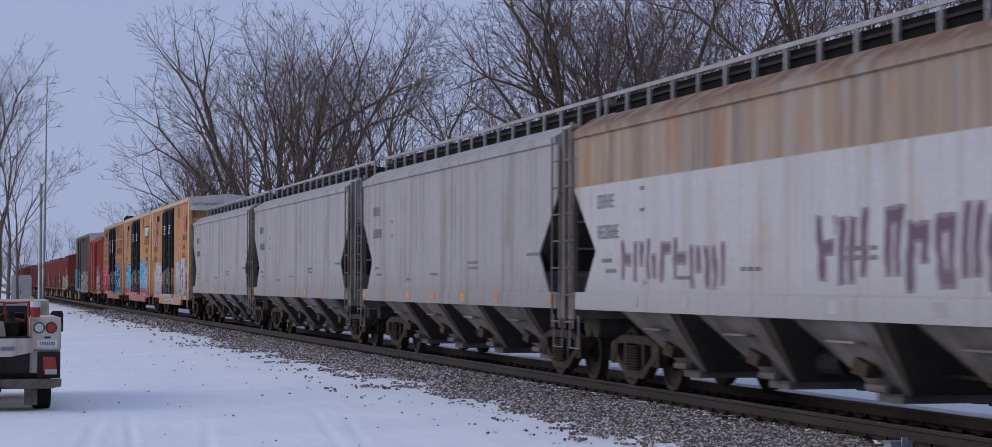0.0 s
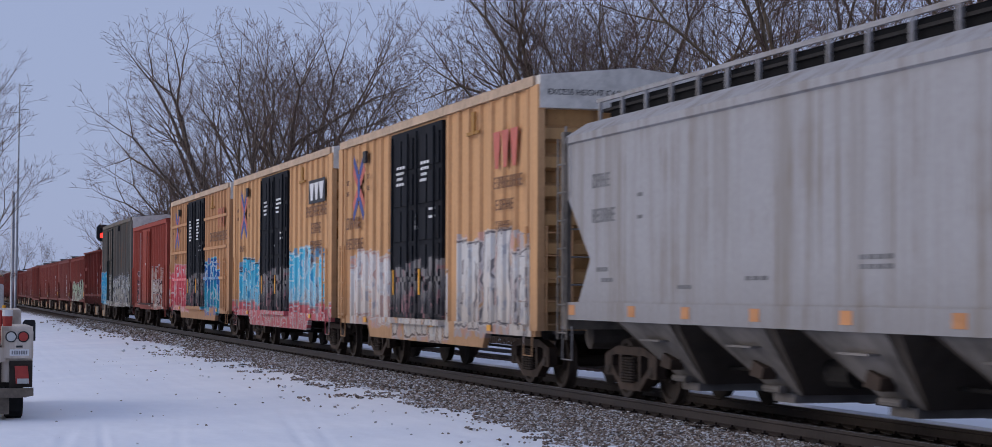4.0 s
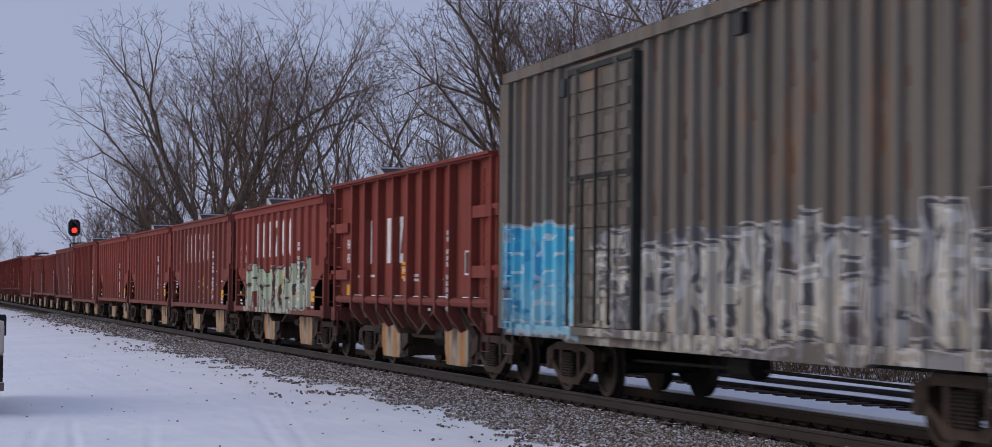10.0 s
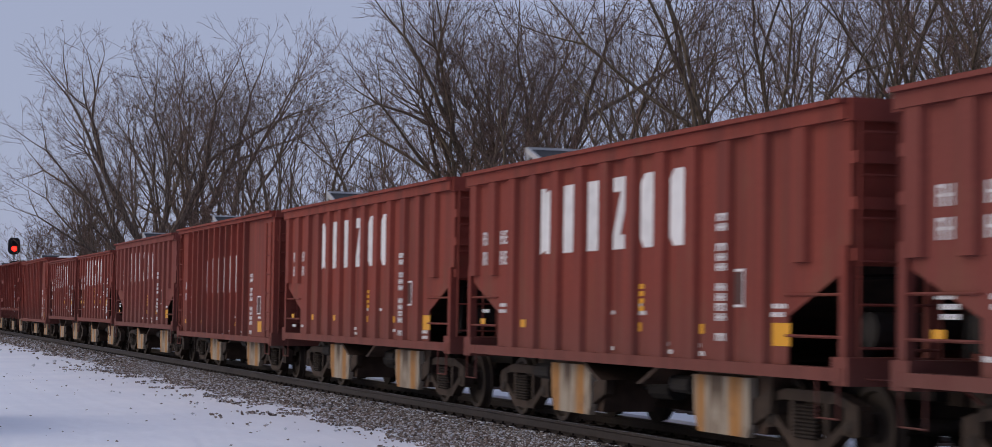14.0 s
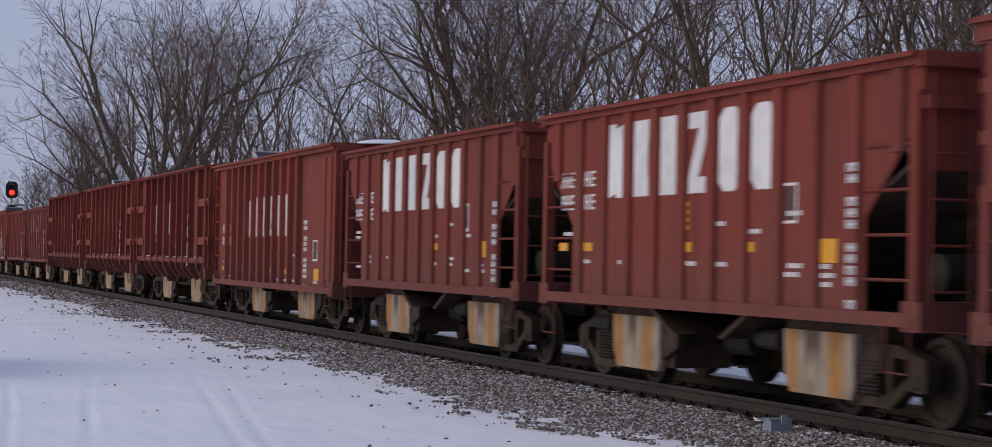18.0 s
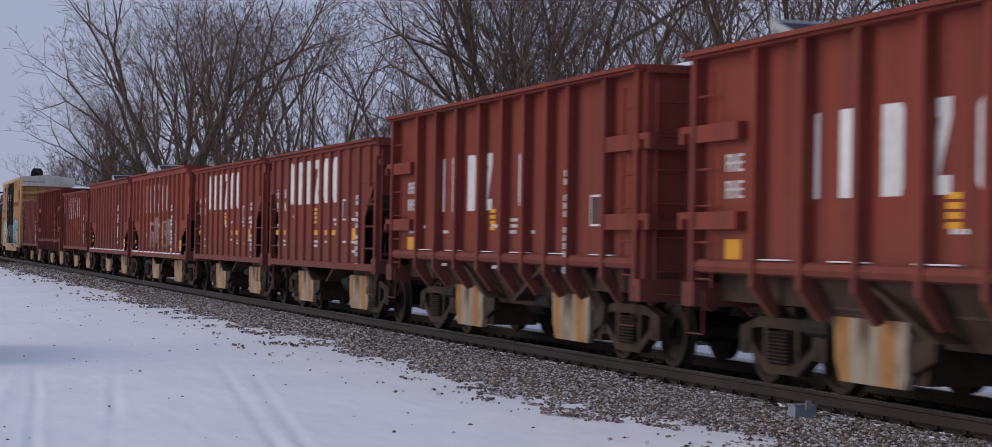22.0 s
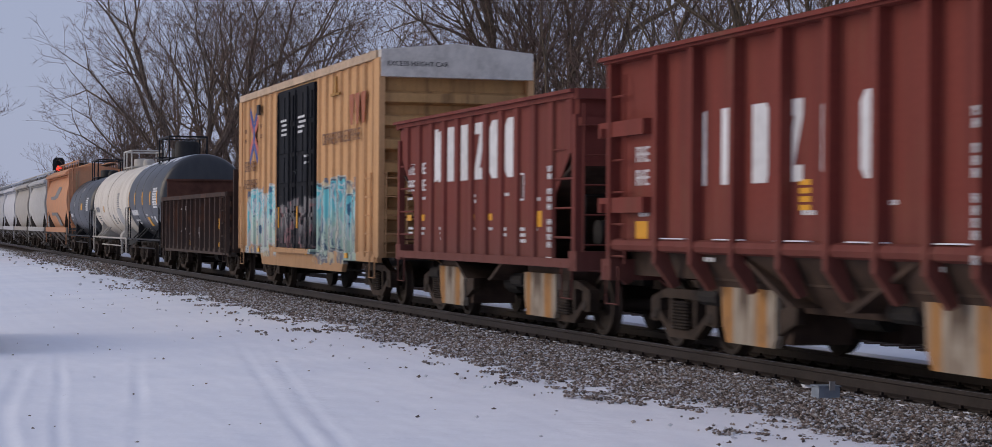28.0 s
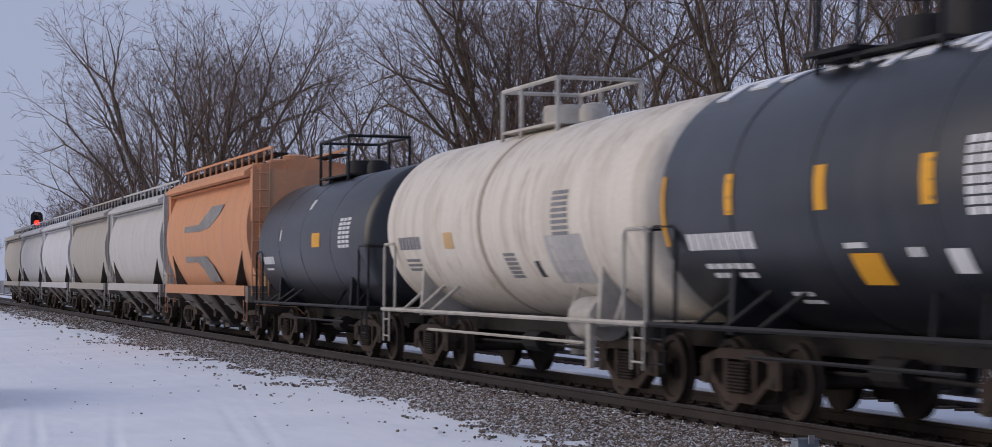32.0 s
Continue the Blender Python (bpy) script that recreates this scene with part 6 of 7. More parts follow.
tank_marks(T2, [(5.4, -0.27, 1.4, 0.22, 6), (5.2, -0.42, 0.9, 0.05, 4), (5.2, -0.48, 0.9, 0.05, 4), (5.2, -0.54, 0.8, 0.05, 4)] + [(-0.45, -0.39 - 0.05 * q, 0.55, 0.05, 3) for q in range(6)] + [(-2.9, 0.18 - 0.055 * q, 0.85, 0.05, 1) for q in range(8)],
           [(2.56, -0.28, 0.5, 0.27, m_pale_orange, "faded orange plate"), (-1.78, -0.63, 0.18, 0.27, m_black, "dark notice plate"), (-2.5, -0.7, 1.5, 0.75, m_pale_grey, "pale repaired patch")], 1.5, 2.5, m_mark_grey)
tank_marks(T3, [(4.7, -0.3, 1.2, 0.18, 5), (4.6, -0.4, 0.8, 0.05, 3), (2.7, 0.05, 0.12, 0.25, 1), (0.4, 0.5, 0.3, 0.25, 1)] + [(-3.1, 0.25 - 0.06 * q, 1.0, 0.06, 3) for q in range(7)],
           [(-0.65, -0.08, 0.75, 0.3, m_orange, "yellow notice plate")], 1.5, 2.37, m_white)
rs = random.Random(12)
yy = -3.6
while yy < 4.2:
    ln = rs.uniform(0.12, 0.32)
    a0, a1 = radians(rs.uniform(60, 85)), radians(rs.uniform(108, 128))
    arc = [(math.cos(a0 + (a1 - a0) * q / 5), math.sin(a0 + (a1 - a0) * q / 5)) for q in range(6)]
    part("settled_snow", M().slab([(1.515 * u, 2.5 + 1.515 * v) for u, v in arc] + [(1.545 * u, 2.5 + 1.545 * v) for u, v in reversed(arc)], yy, yy + ln, "y"), m_snow_cap, T1, "melting snow along the tank top")
    yy += ln + (rs.uniform(0.1, 0.5) if rs.random() < 0.2 else 0.0)
part("fall_board", M().box(-0.85, 0.85, 0.9, 2.0, 4.03, 4.08), m_t_frame_b, T1, "dark dome platform board")
part("valve_housing", M().lathe([(-0.1, 0.44), (0.52, 0.44), (0.6, 0.38), (0.63, 0.1)], 20, "z", (0.0, -0.5, 4.0)), m_t_frame_b, T1, smooth=True)
part("snow_streak", M().slab([(-0.62, 3.84), (-0.3, 3.98), (0.0, 4.02), (0.0, 3.97), (-0.3, 3.93)], -3.2, -1.9, "y"), m_snow_cap, T2, "melting snow on the tank top")
part("valve_box", M().lathe([(-0.45, 0.1), (-0.42, 0.3), (0.42, 0.3), (0.45, 0.1)], 16, "y", (-1.15, -3.9, 1.05)), m_t_frame_w, T2, smooth=True)
part("hand_ladder", M().box(-1.5, -1.42, -4.5, -4.35, 0.4, 1.0), m_t_frame_w, T2)
part("dark_girdle", M().lathe([(-0.12, 1.5), (-0.11, 1.507), (0.11, 1.507), (0.12, 1.5)], 56, "y", (0, 0.55, 2.5), True), m_girdle, T2, "rust-stained steel girdle", smooth=True)
m_h_orange = car_paint("hopper_orange", (0.68, 0.335, 0.185), (0.50, 0.27, 0.17), (0.45, 0.33, 0.24), (), 0.5)
m_emblem = plain("blue_grey_emblem", (0.25, 0.245, 0.24), 0.7)
m_h_tan = car_paint("hopper_tan", (0.52, 0.36, 0.21), (0.4, 0.28, 0.18), (0.3, 0.2, 0.13), (), 0.4)
place(covered_hopper("peach-orange covered hopper with two blue-grey emblems", 13.8, 4.45, m_h_orange, m_h_shaded, True, m_end=m_h_tan), 496.5, 13.8)
ORA = CARS[-1][0]


def emblem(car, pts, mat):
    """A painted emblem on the curved side."""
    m = M()
    k = len(pts)
    def skin(z):
        f = (z - 1.4) / (4.25 - 1.4)
        a = -0.95 + 1.9 * f
        return 1.55 - 0.30 * (1 - math.cos(a)) / (1 - math.cos(0.95))
    m.add([(-skin(z) - 0.012, y, z) for y, z in pts] + [(-skin(z) - 0.004, y, z) for y, z in pts],
          [tuple(range(k)), tuple(range(k, 2 * k))[::-1]] + [(i, (i + 1) % k, k + (i + 1) % k, k + i) for i in range(k)])
    part("emblem", m, mat, car, "blue-grey painted emblem")


emblem(ORA, [(3.1, 2.92), (3.1, 3.08), (0.6, 3.1), (-1.2, 3.55), (-3.1, 3.55), (-2.6, 3.3), (-1.2, 2.98), (0.4, 2.9)], m_emblem)
emblem(ORA, [(3.2, 2.22), (3.2, 2.05), (1.2, 2.05), (0.4, 1.85), (-0.2, 1.5), (-1.8, 1.5), (-1.3, 1.9), (-0.4, 2.2)], m_emblem)
for k, (s, b) in enumerate(((511.3, (0.58, 0.57, 0.55)), (526.0, (0.47, 0.44, 0.40)), (540.4, (0.64, 0.64, 0.66)), (554.8, (0.52, 0.52, 0.53)), (569.2, (0.48, 0.45, 0.41)))):
    mat = car_paint("hopper_pale_" + "abcde"[k], b, [v * 0.7 for v in b], (0.3, 0.27, 0.24), (), 0.3)
    place(covered_hopper("pale grey round-sided covered hopper", 13.8, 4.3, mat, m_h_shaded, True), s, 13.8)


# ---- bare trees ----
def bark(name, a, b, tinge=0.0):
    p = Paint(name, 0.95)
    c = p.mix(p.ramp(p.noise(6, 5, p.stretched(2, 2, 0.4)), 0.35, 0.7), a, b)
    if tinge:
        r = p.n.new("ShaderNodeObjectInfo").outputs["Random"]
        c = p.mix(p.math("MULTIPLY", p.math("GREATER_THAN", r, 0.55), tinge), c, (0.135, 0.105, 0.06))
    p.bump(p.noise(9, 5, p.stretched(3, 3, 0.5)), 0.6, 0.03)
    return p.done(c)


m_bark = bark("bark", (0.085, 0.064, 0.05), (0.28, 0.21, 0.16), 0.4)
m_weed = plain("dry_weed", (0.13, 0.085, 0.055), 0.9)
m_case = plain("beige_cabinet", (0.46, 0.45, 0.43), 0.5)
m_box = plain("blue_grey_metal", (0.30, 0.35, 0.42), 0.5, 0.2)
m_truck_white = car_paint("truck_white", (0.66, 0.58, 0.50), (0.30, 0.24, 0.19), (0.16, 0.11, 0.08), (), 0.75, grimy=False)
m_truck_dark = plain("truck_black", (0.035, 0.028, 0.023), 0.85, 0.0, 0.5, 6)
m_bumper = plain("dirty_chrome", (0.20, 0.165, 0.13), 0.7, 0.2, 0.6, 5)
m_tyre = plain("tyre_rubber", (0.02, 0.02, 0.02), 0.9)
m_glass = plain("dark_window", (0.03, 0.04, 0.045), 0.15)
m_canvas = plain("grey_canvas", (0.45, 0.40, 0.36), 0.9)
m_lamp_red = plain("red_lens", (0.38, 0.055, 0.045), 0.45)
m_lamp_clear = plain("clear_lens", (0.5, 0.5, 0.48), 0.25)
m_twig = bark("twig", (0.105, 0.070, 0.058), (0.25, 0.17, 0.14))


class Tree:
    """A bare tree grown limb by limb: leaders fork from the bole, and each limb carries finer ones down to twigs.
    leaders: (bearing, lean from upright, length) in degrees and metres; fine: how many sprays of twigs each branch bears."""

    def __init__(self, seed, bole, girth, leaders, fine=1.0, arch=0.10, spread=48, tip=0.011):
        self.rng, self.tip, self.fine, self.arch, self.spread = random.Random(seed), tip, fine, arch, spread
        self.trunk, self.limbs, self.twigs = M(), M(), M()
        rng = self.rng
        pts, p = [], Vector((0, 0, -0.4))
        n = max(2, int(bole / 0.8))
        for i in range(n + 1):
            pts.append(p.copy())
            p += Vector((rng.gauss(0, 0.05), rng.gauss(0, 0.05), (bole + 0.4) / n))
        radii = [girth * (1.0 - 0.28 * i / n + 0.35 * math.exp(-2.2 * i)) for i in range(n + 1)]
        self.bark_tube(self.trunk, pts, radii, 9)
        for i, (turn, lean, length) in enumerate(leaders):
            a, b = radians(turn), radians(lean)
            d = Vector((math.sin(b) * math.cos(a), math.sin(b) * math.sin(a), math.cos(b)))
            at = pts[-1] if i < 2 or bole < 1.5 else pts[max(1, len(pts) - 1 - i // 2)]
            self.limb(at - d * 0.1, d, length * 0.50, girth * (0.66 if i < 2 else 0.50) * (length / leaders[0][2]) ** 0.8, 1, 2)

    def limb(self, p, d, length, r, level, forks=0):
        rng = self.rng
        if level == 4:
            return self.cone(p, p + d * length, r)
        step = (0, 0.8, 0.5, 0.38)[level]
        n = max(2, round(length / step))
        end = max(self.tip * 0.7, r * (0.58 if forks else 0.3))
        kink = (0, 0.10, 0.16, 0.2)[level]
        pts, ways, radii = [p.copy()], [d.copy()], [r]
        for i in range(1, n + 1):
            lift = self.arch * (0.5 if level == 1 else 1.0) * (1.0 if d.z < 0.85 else -0.3)
            d = (d + Vector((rng.gauss(0, kink), rng.gauss(0, kink), rng.gauss(0, kink * 0.7) + lift))).normalized()
            p = p + d * (length / n)
            pts.append(p.copy()), ways.append(d.copy()), radii.append(r + (end - r) * i / n)
        m, sides = (self.limbs, 6) if level == 1 else (self.limbs, 4) if level == 2 and r > 0.045 else (self.twigs, 3)
        self.bark_tube(m, pts, radii, sides)
        count = (0, length * (0.6, 0.85, 1.1)[2 - forks], length * 1.35, length * 2.0)[level] * (self.fine if level > 1 else 1.0)
        count = int(count) + (rng.random() < count % 1)
        turn = rng.uniform(0, math.tau)
        for k in range(count):
            u = (0.4 if forks == 2 else 0.12) + (0.58 if forks == 2 else 0.86) * (k + rng.random()) / max(1, count)
            i = min(n - 1, int(u * n))
            at, way = pts[i].lerp(pts[i + 1], u * n - i), ways[i]
            turn += 2.4 + rng.gauss(0, 0.5)
            side = way.orthogonal().normalized()
            side = side * math.cos(turn) + way.cross(side) * math.sin(turn)
            a = radians(rng.gauss(self.spread, 11))
            out = (way * math.cos(a) + side * math.sin(a)).normalized()
            if out.z < -0.2 and rng.random() < 0.75:
                out.z = abs(out.z) * 0.3
                out.normalize()
            ln = (0, rng.uniform(0.5, 0.95) * min(3.6, length * 0.75), length * rng.uniform(0.35, 0.6) * (1.1 - 0.4 * u), rng.uniform(0.3, 0.8))[level]
            self.limb(at, out, ln, max(self.tip, radii[i] * (0, 0.38, 0.5, 0.6)[level]), level + 1)
        tips = 3 if forks and rng.random() < 0.45 else 2
        base = rng.uniform(0, math.tau)
        for q in range(tips):
            if level == 3:
                break
            side = d.orthogonal().normalized()
            b = base + math.tau * q / tips + rng.gauss(0, 0.3)
            a = radians(rng.uniform(9, 25) if forks == 2 else rng.uniform(15, 40))
            out = (d * math.cos(a) + (side * math.cos(b) + d.cross(side) * math.sin(b)) * math.sin(a)).normalized()
            if forks:
                self.limb(pts[-1], out, length * rng.uniform(0.54, 0.74), end * 0.78, 1, forks - 1)
            else:
                self.limb(pts[-1], out, length * rng.uniform(0.35, 0.55), max(self.tip, end), level + 1)

    def cone(self, a, b, r):
        d = (b - a).normalized()
        s = d.orthogonal().normalized() * r
        u = d.cross(s)
        self.twigs.add([a + s, a - s * 0.5 + u * 0.87, a - s * 0.5 - u * 0.87, b], [(0, 1, 3), (1, 2, 3), (2, 0, 3)])

    def meshes(self):
        out = []
        for nm, m in (("trunk", self.trunk), ("limb_crown", self.limbs), ("twig_crown", self.twigs)):
            me = bpy.data.meshes.new(nm)
            me.from_pydata(m.v, [], m.f)
            me.materials.append(m_bark if nm != "twig_crown" else m_twig)
            out.append(me)
        return out

    def bark_tube(self, m, pts, radii, n):
        base, k0 = len(m.v), len(pts)
        turns = [(math.cos(math.tau * k / n), math.sin(math.tau * k / n)) for k in range(n)]
        for i, p in enumerate(pts):
            d = pts[min(i + 1, k0 - 1)] - pts[max(i - 1, 0)]
            s = d.cross(Vector((0.3, 1, 0.1))).normalized() * radii[i]
            u = d.normalized().cross(s)
            m.v += [tuple(p + s * c + u * w) for c, w in turns]
        m.f += [(base + i * n + k, base + i * n + (k + 1) % n, base + (i + 1) * n + (k + 1) % n, base + (i + 1) * n + k) for i in range(k0 - 1) for k in range(n)]


def ring_of(seed, n, lean, length):
    """Leaders spread round the bole: the first upright, the rest leaning by turns."""
    r = random.Random(seed)
    return [(r.uniform(0, 360), r.uniform(3, 9), length)] + [(i * 360 / (n - 1) + r.uniform(-25, 25), r.uniform(*lean), length * r.uniform(0.66, 0.95)) for i in range(n - 1)]


# 0 leaning oak, 1 2 tall wood trees, 3 4 slender ones, 5 many-stemmed, 6 10 brush, 7 broad oak, 8 9 light ones deep in the wood
KINDS = [Tree(7, 4.0, 0.42, [(182, 22, 15.5), (70, 5, 16.0), (178, 39, 14.5), (20, 12, 15.0), (168, 31, 14.5), (300, 10, 15.5), (190, 43, 12.5), (0, 22, 13.0), (185, 15, 15.5), (172, 45, 11.5)], 0.95, 0.05).meshes(),
         Tree(23, 6.0, 0.27, ring_of(3, 5, (6, 19), 14.5), 0.75, 0.09).meshes(),
         Tree(31, 5.0, 0.27, ring_of(5, 4, (6, 20), 15.0), 0.75, 0.09).meshes(),
         Tree(37, 6.5, 0.18, ring_of(8, 3, (8, 20), 12.5), 0.75, 0.11, tip=0.012).meshes(),
         Tree(43, 4.5, 0.19, ring_of(9, 3, (8, 22), 13.0), 0.75, 0.11, tip=0.012).meshes(),
         Tree(51, 0.9, 0.32, [(185, 10, 16.0), (20, 6, 17.0), (350, 17, 14.0), (150, 20, 13.0), (270, 12, 15.0)], 0.8, 0.08).meshes(),
         Tree(52, 0.3, 0.06, [(i * 51, 12 + 9 * (i % 4), 2.4 + 0.35 * (i % 3)) for i in range(7)], 1.0, 0.10, 38, 0.009).meshes(),
         Tree(61, 4.2, 0.38, ring_of(11, 6, (12, 32), 14.5), 0.78, 0.06).meshes(),
         Tree(71, 7.0, 0.15, ring_of(14, 3, (8, 22), 10.5), 0.5, 0.10, tip=0.014).meshes(),
         Tree(73, 5.0, 0.17, ring_of(15, 3, (10, 26), 11.5), 0.5, 0.10, tip=0.014).meshes(),
         Tree(75, 0.4, 0.07, [(i * 67, 8 + 8 * (i % 4), 3.6 + 0.5 * (i % 3)) for i in range(5)], 0.8, 0.08, 38, 0.010).meshes()]
TALLNESS = [float(np.percentile([v.co.z for v in k[2].vertices], 98.5)) for k in KINDS]


def tree(k, az, dist, el, turn, label, group="bare trees of the wood"):
    """A tree of kind k by its bearing and distance from the yard's corner, as tall as it looks from there."""
    a = radians(az)
    scale = (EYE + 0.3 + dist * math.tan(radians(el))) / TALLNESS[k]
    t = thing("tree", label, "tree", group, at=pose(dist * math.sin(a), dist * math.cos(a), -0.3, 0, 0, turn) @ Matrix.Scale(scale, 4))
    for me in KINDS[k]:
        if me.vertices:
            part(me.name, me, None, t)
    return t


OAK_WORDS, EDGE_WORDS, YARD_WORDS = "tall bare oak with a wide leaning crown", "bare leafless tree at the wood's edge", "bare leafless tree beside the snowy yard"
for k, az, dist, el, turn, label in (
        (0, 8.8, 160, 7.5, 0, OAK_WORDS), (7, 9.9, 168, 7.6, 60, OAK_WORDS), (1, 10.9, 158, 7.9, 120, EDGE_WORDS), (2, 10.2, 172, 7.6, 10, EDGE_WORDS), (1, 8.9, 178, 7.1, 200, EDGE_WORDS),
        (3, 12.1, 150, 6.9, 30, EDGE_WORDS), (4, 13.1, 148, 6.5, 140, EDGE_WORDS), (1, 11.7, 155, 6.8, 250, EDGE_WORDS), (3, 14.0, 150, 6.3, 80, EDGE_WORDS), (4, 14.9, 146, 6.6, 10, EDGE_WORDS),
        (0, 18.9, 121, 9.9, 0, OAK_WORDS), (1, 17.0, 126, 8.6, 20, EDGE_WORDS), (7, 18.8, 124, 9.4, 130, EDGE_WORDS), (7, 18.0, 118, 9.5, 215, OAK_WORDS), (2, 17.9, 120, 8.8, 45, EDGE_WORDS), (1, 19.2, 116, 8.8, 300, EDGE_WORDS), (2, 20.6, 112, 8.5, 170, EDGE_WORDS), (3, 18.4, 108, 8.3, 20, EDGE_WORDS),
        (5, 25.0, 78, 12.5, 30, EDGE_WORDS), (1, 21.9, 96, 9.6, 75, EDGE_WORDS), (5, 27.9, 80, 12.0, 200, EDGE_WORDS), (2, 23.4, 92, 10.6, 260, EDGE_WORDS), (7, 30.8, 76, 13.5, 100, EDGE_WORDS),
        (1, 26.5, 95, 11.0, 15, EDGE_WORDS), (5, 33.2, 78, 13.0, 320, EDGE_WORDS), (2, 29.3, 98, 11.0, 190, EDGE_WORDS), (1, 32.0, 92, 11.5, 90, EDGE_WORDS), (3, 24.2, 100, 9.3, 10, EDGE_WORDS),
        (7, 6.9, 200, 4.4, 0, EDGE_WORDS), (1, 6.7, 205, 3.6, 90, EDGE_WORDS), (2, 7.2, 195, 4.9, 180, EDGE_WORDS), (1, 6.9, 190, 4.0, 30, EDGE_WORDS), (4, 5.3, 230, 2.2, 45, EDGE_WORDS), (3, 7.5, 185, 5.0, 300, EDGE_WORDS)):
    tree(k, az, dist, el, turn, label)
rng = random.Random(5)
for i in range(28):
    az = 8.2 + 26.8 * i / 27 + rng.uniform(-0.3, 0.3)
    near = np.interp(az, (9, 14, 17, 25, 35), (165, 150, 120, 90, 85))
    tree(rng.choice((8, 9)), az, near * rng.uniform(1.1, 1.45), np.interp(az, (9, 15, 25, 35), (5.6, 5.8, 7.5, 8.5)) * rng.uniform(0.75, 1.12), rng.uniform(0, 360), "slender bare tree deep in the wood")
for i in range(70):
    az = 5.5 + 29.5 * i / 69 + rng.uniform(-0.25, 0.25)
    near = np.interp(az, (5, 9, 14, 17, 25, 35), (190, 160, 145, 105, 70, 62))
    b = tree(rng.choice((6, 10)), az, near * rng.uniform(0.9, 1.25), rng.uniform(1.8, 4.2) * np.interp(az, (5, 18, 35), (0.7, 1.1, 2.0)), rng.uniform(0, 360), "low bare brush under the trees", "brush under the trees")
    b.name = "shrub"
    tagged(b, category="shrub")
for k, az, dist, el, turn in ((4, 1.25, 122, 6.3, 40), (2, 0.2, 126, 7.0, 70), (3, 1.6, 118, 5.4, 160), (1, 0.75, 120, 6.7, 200), (9, 1.9, 128, 3.8, 30), (9, 1.4, 130, 5.2, 100), (6, 1.1, 172, 1.4, 0), (6, 0.3, 165, 1.8, 90), (6, 1.8, 180, 1.1, 40), (4, -0.4, 120, 5.0, 10)):
    tree(k, az, dist, el, turn, YARD_WORDS, "trees beside the yard")
for i in range(12):
    tree(rng.choice((8, 9)), -1.0 + 0.42 * i + rng.uniform(-0.1, 0.1), 430 + rng.uniform(-40, 60), rng.uniform(1.0, 1.75), rng.uniform(0, 360), "distant bare tree beyond the line", "distant trees")

# dry weeds beyond the second track
rw = np.random.default_rng(8)
m = M()
for i in range(9000):
    y0 = 18 + 130 * rw.random() ** 1.5
    x0 = line_x(y0) + 7.6 + 6 * rw.random()
    hgt = rw.uniform(0.12, 0.55)
    dx, dy = rw.normal(0, 0.28, 2)
    w = 0.012 + 0.00012 * y0
    m.add([(x0 - w, y0, -0.3), (x0 + w, y0, -0.3), (x0 + dx, y0 + dy, -0.3 + hgt), (x0, y0 + w, -0.3)], [(0, 1, 2), (1, 3, 2), (3, 0, 2)])
me = bpy.data.meshes.new("dry_weeds")
me.from_pydata(m.v, [], m.f)
me.materials.append(m_weed)
tagged(new("dry_weeds", me), "dry brown weeds along the far track", "weeds", kind="stuff")


# ---- line-side things ----
def signal():
    a = radians(4.9)
    d = 214.0
    s = thing("railway_signal", "dark railway signal showing a red light", "signal", at=pose(d * math.sin(a), d * math.cos(a), -0.3))
    part("mast", M().tube([(0, 0, 0), (0, 0, 7.4)], 0.11, 8), m_alu, s)
    z = 7.93
    head = part("signal_head", M().slab([(-0.6, z - 0.55), (-0.6, z + 0.55), (-0.36, z + 0.85), (0.36, z + 0.85), (0.6, z + 0.55), (0.6, z - 0.55), (0.36, z - 0.85), (-0.36, z - 0.85)], -0.25, 0.05, "y"), m_black, s)
    for q, zz in enumerate((z + 0.38, z - 0.28)):
        part("hood", M().tube([(0, -0.26, zz), (0, -0.6, zz)], 0.30, 12, cap=False), m_black, head)
        part("lens", M().lathe([(-0.3, 0.27), (-0.27, 0.27)], 14, "y", (0, 0, zz)), m_red_lamp if q else m_black, head, "glowing red lens" if q else "")
    low = part("lower_head", M().slab([(-0.45, 5.7), (-0.45, 6.2), (-0.25, 6.4), (0.25, 6.4), (0.45, 6.2), (0.45, 5.7)], -0.25, 0.05, "y"), m_black, s)
    box = part("equipment_frame", M().box(0.55, 0.66, -0.2, 0.6, 6.4, 8.1).box(0.66, 1.5, 0.5, 0.6, 6.4, 6.5).box(0.66, 1.5, 0.5, 0.6, 8.0, 8.1).box(1.42, 1.5, -0.2, 0.6, 6.4, 8.1), m_white, s, "white painted service platform frame")
    part("platform", M().box(-0.5, 1.6, -0.2, 0.8, 6.3, 6.38), m_alu, s)
    ladder(s, 0.3, 0.3, 0, 6.4, 0.4, 0.35, m_alu, "x")
    return s


def red_glow():
    p = Paint("red_signal_light", 0.3)
    p.b.inputs["Emission Color"].default_value = (1.0, 0.018, 0.012, 1)
    p.b.inputs["Emission Strength"].default_value = 4.5
    return p.done((0.5, 0.02, 0.02))


m_red_lamp = red_glow()
signal()


def at_bearing(az, dist, z=-0.3):
    return pose(dist * math.sin(radians(az)), dist * math.cos(radians(az)), z)


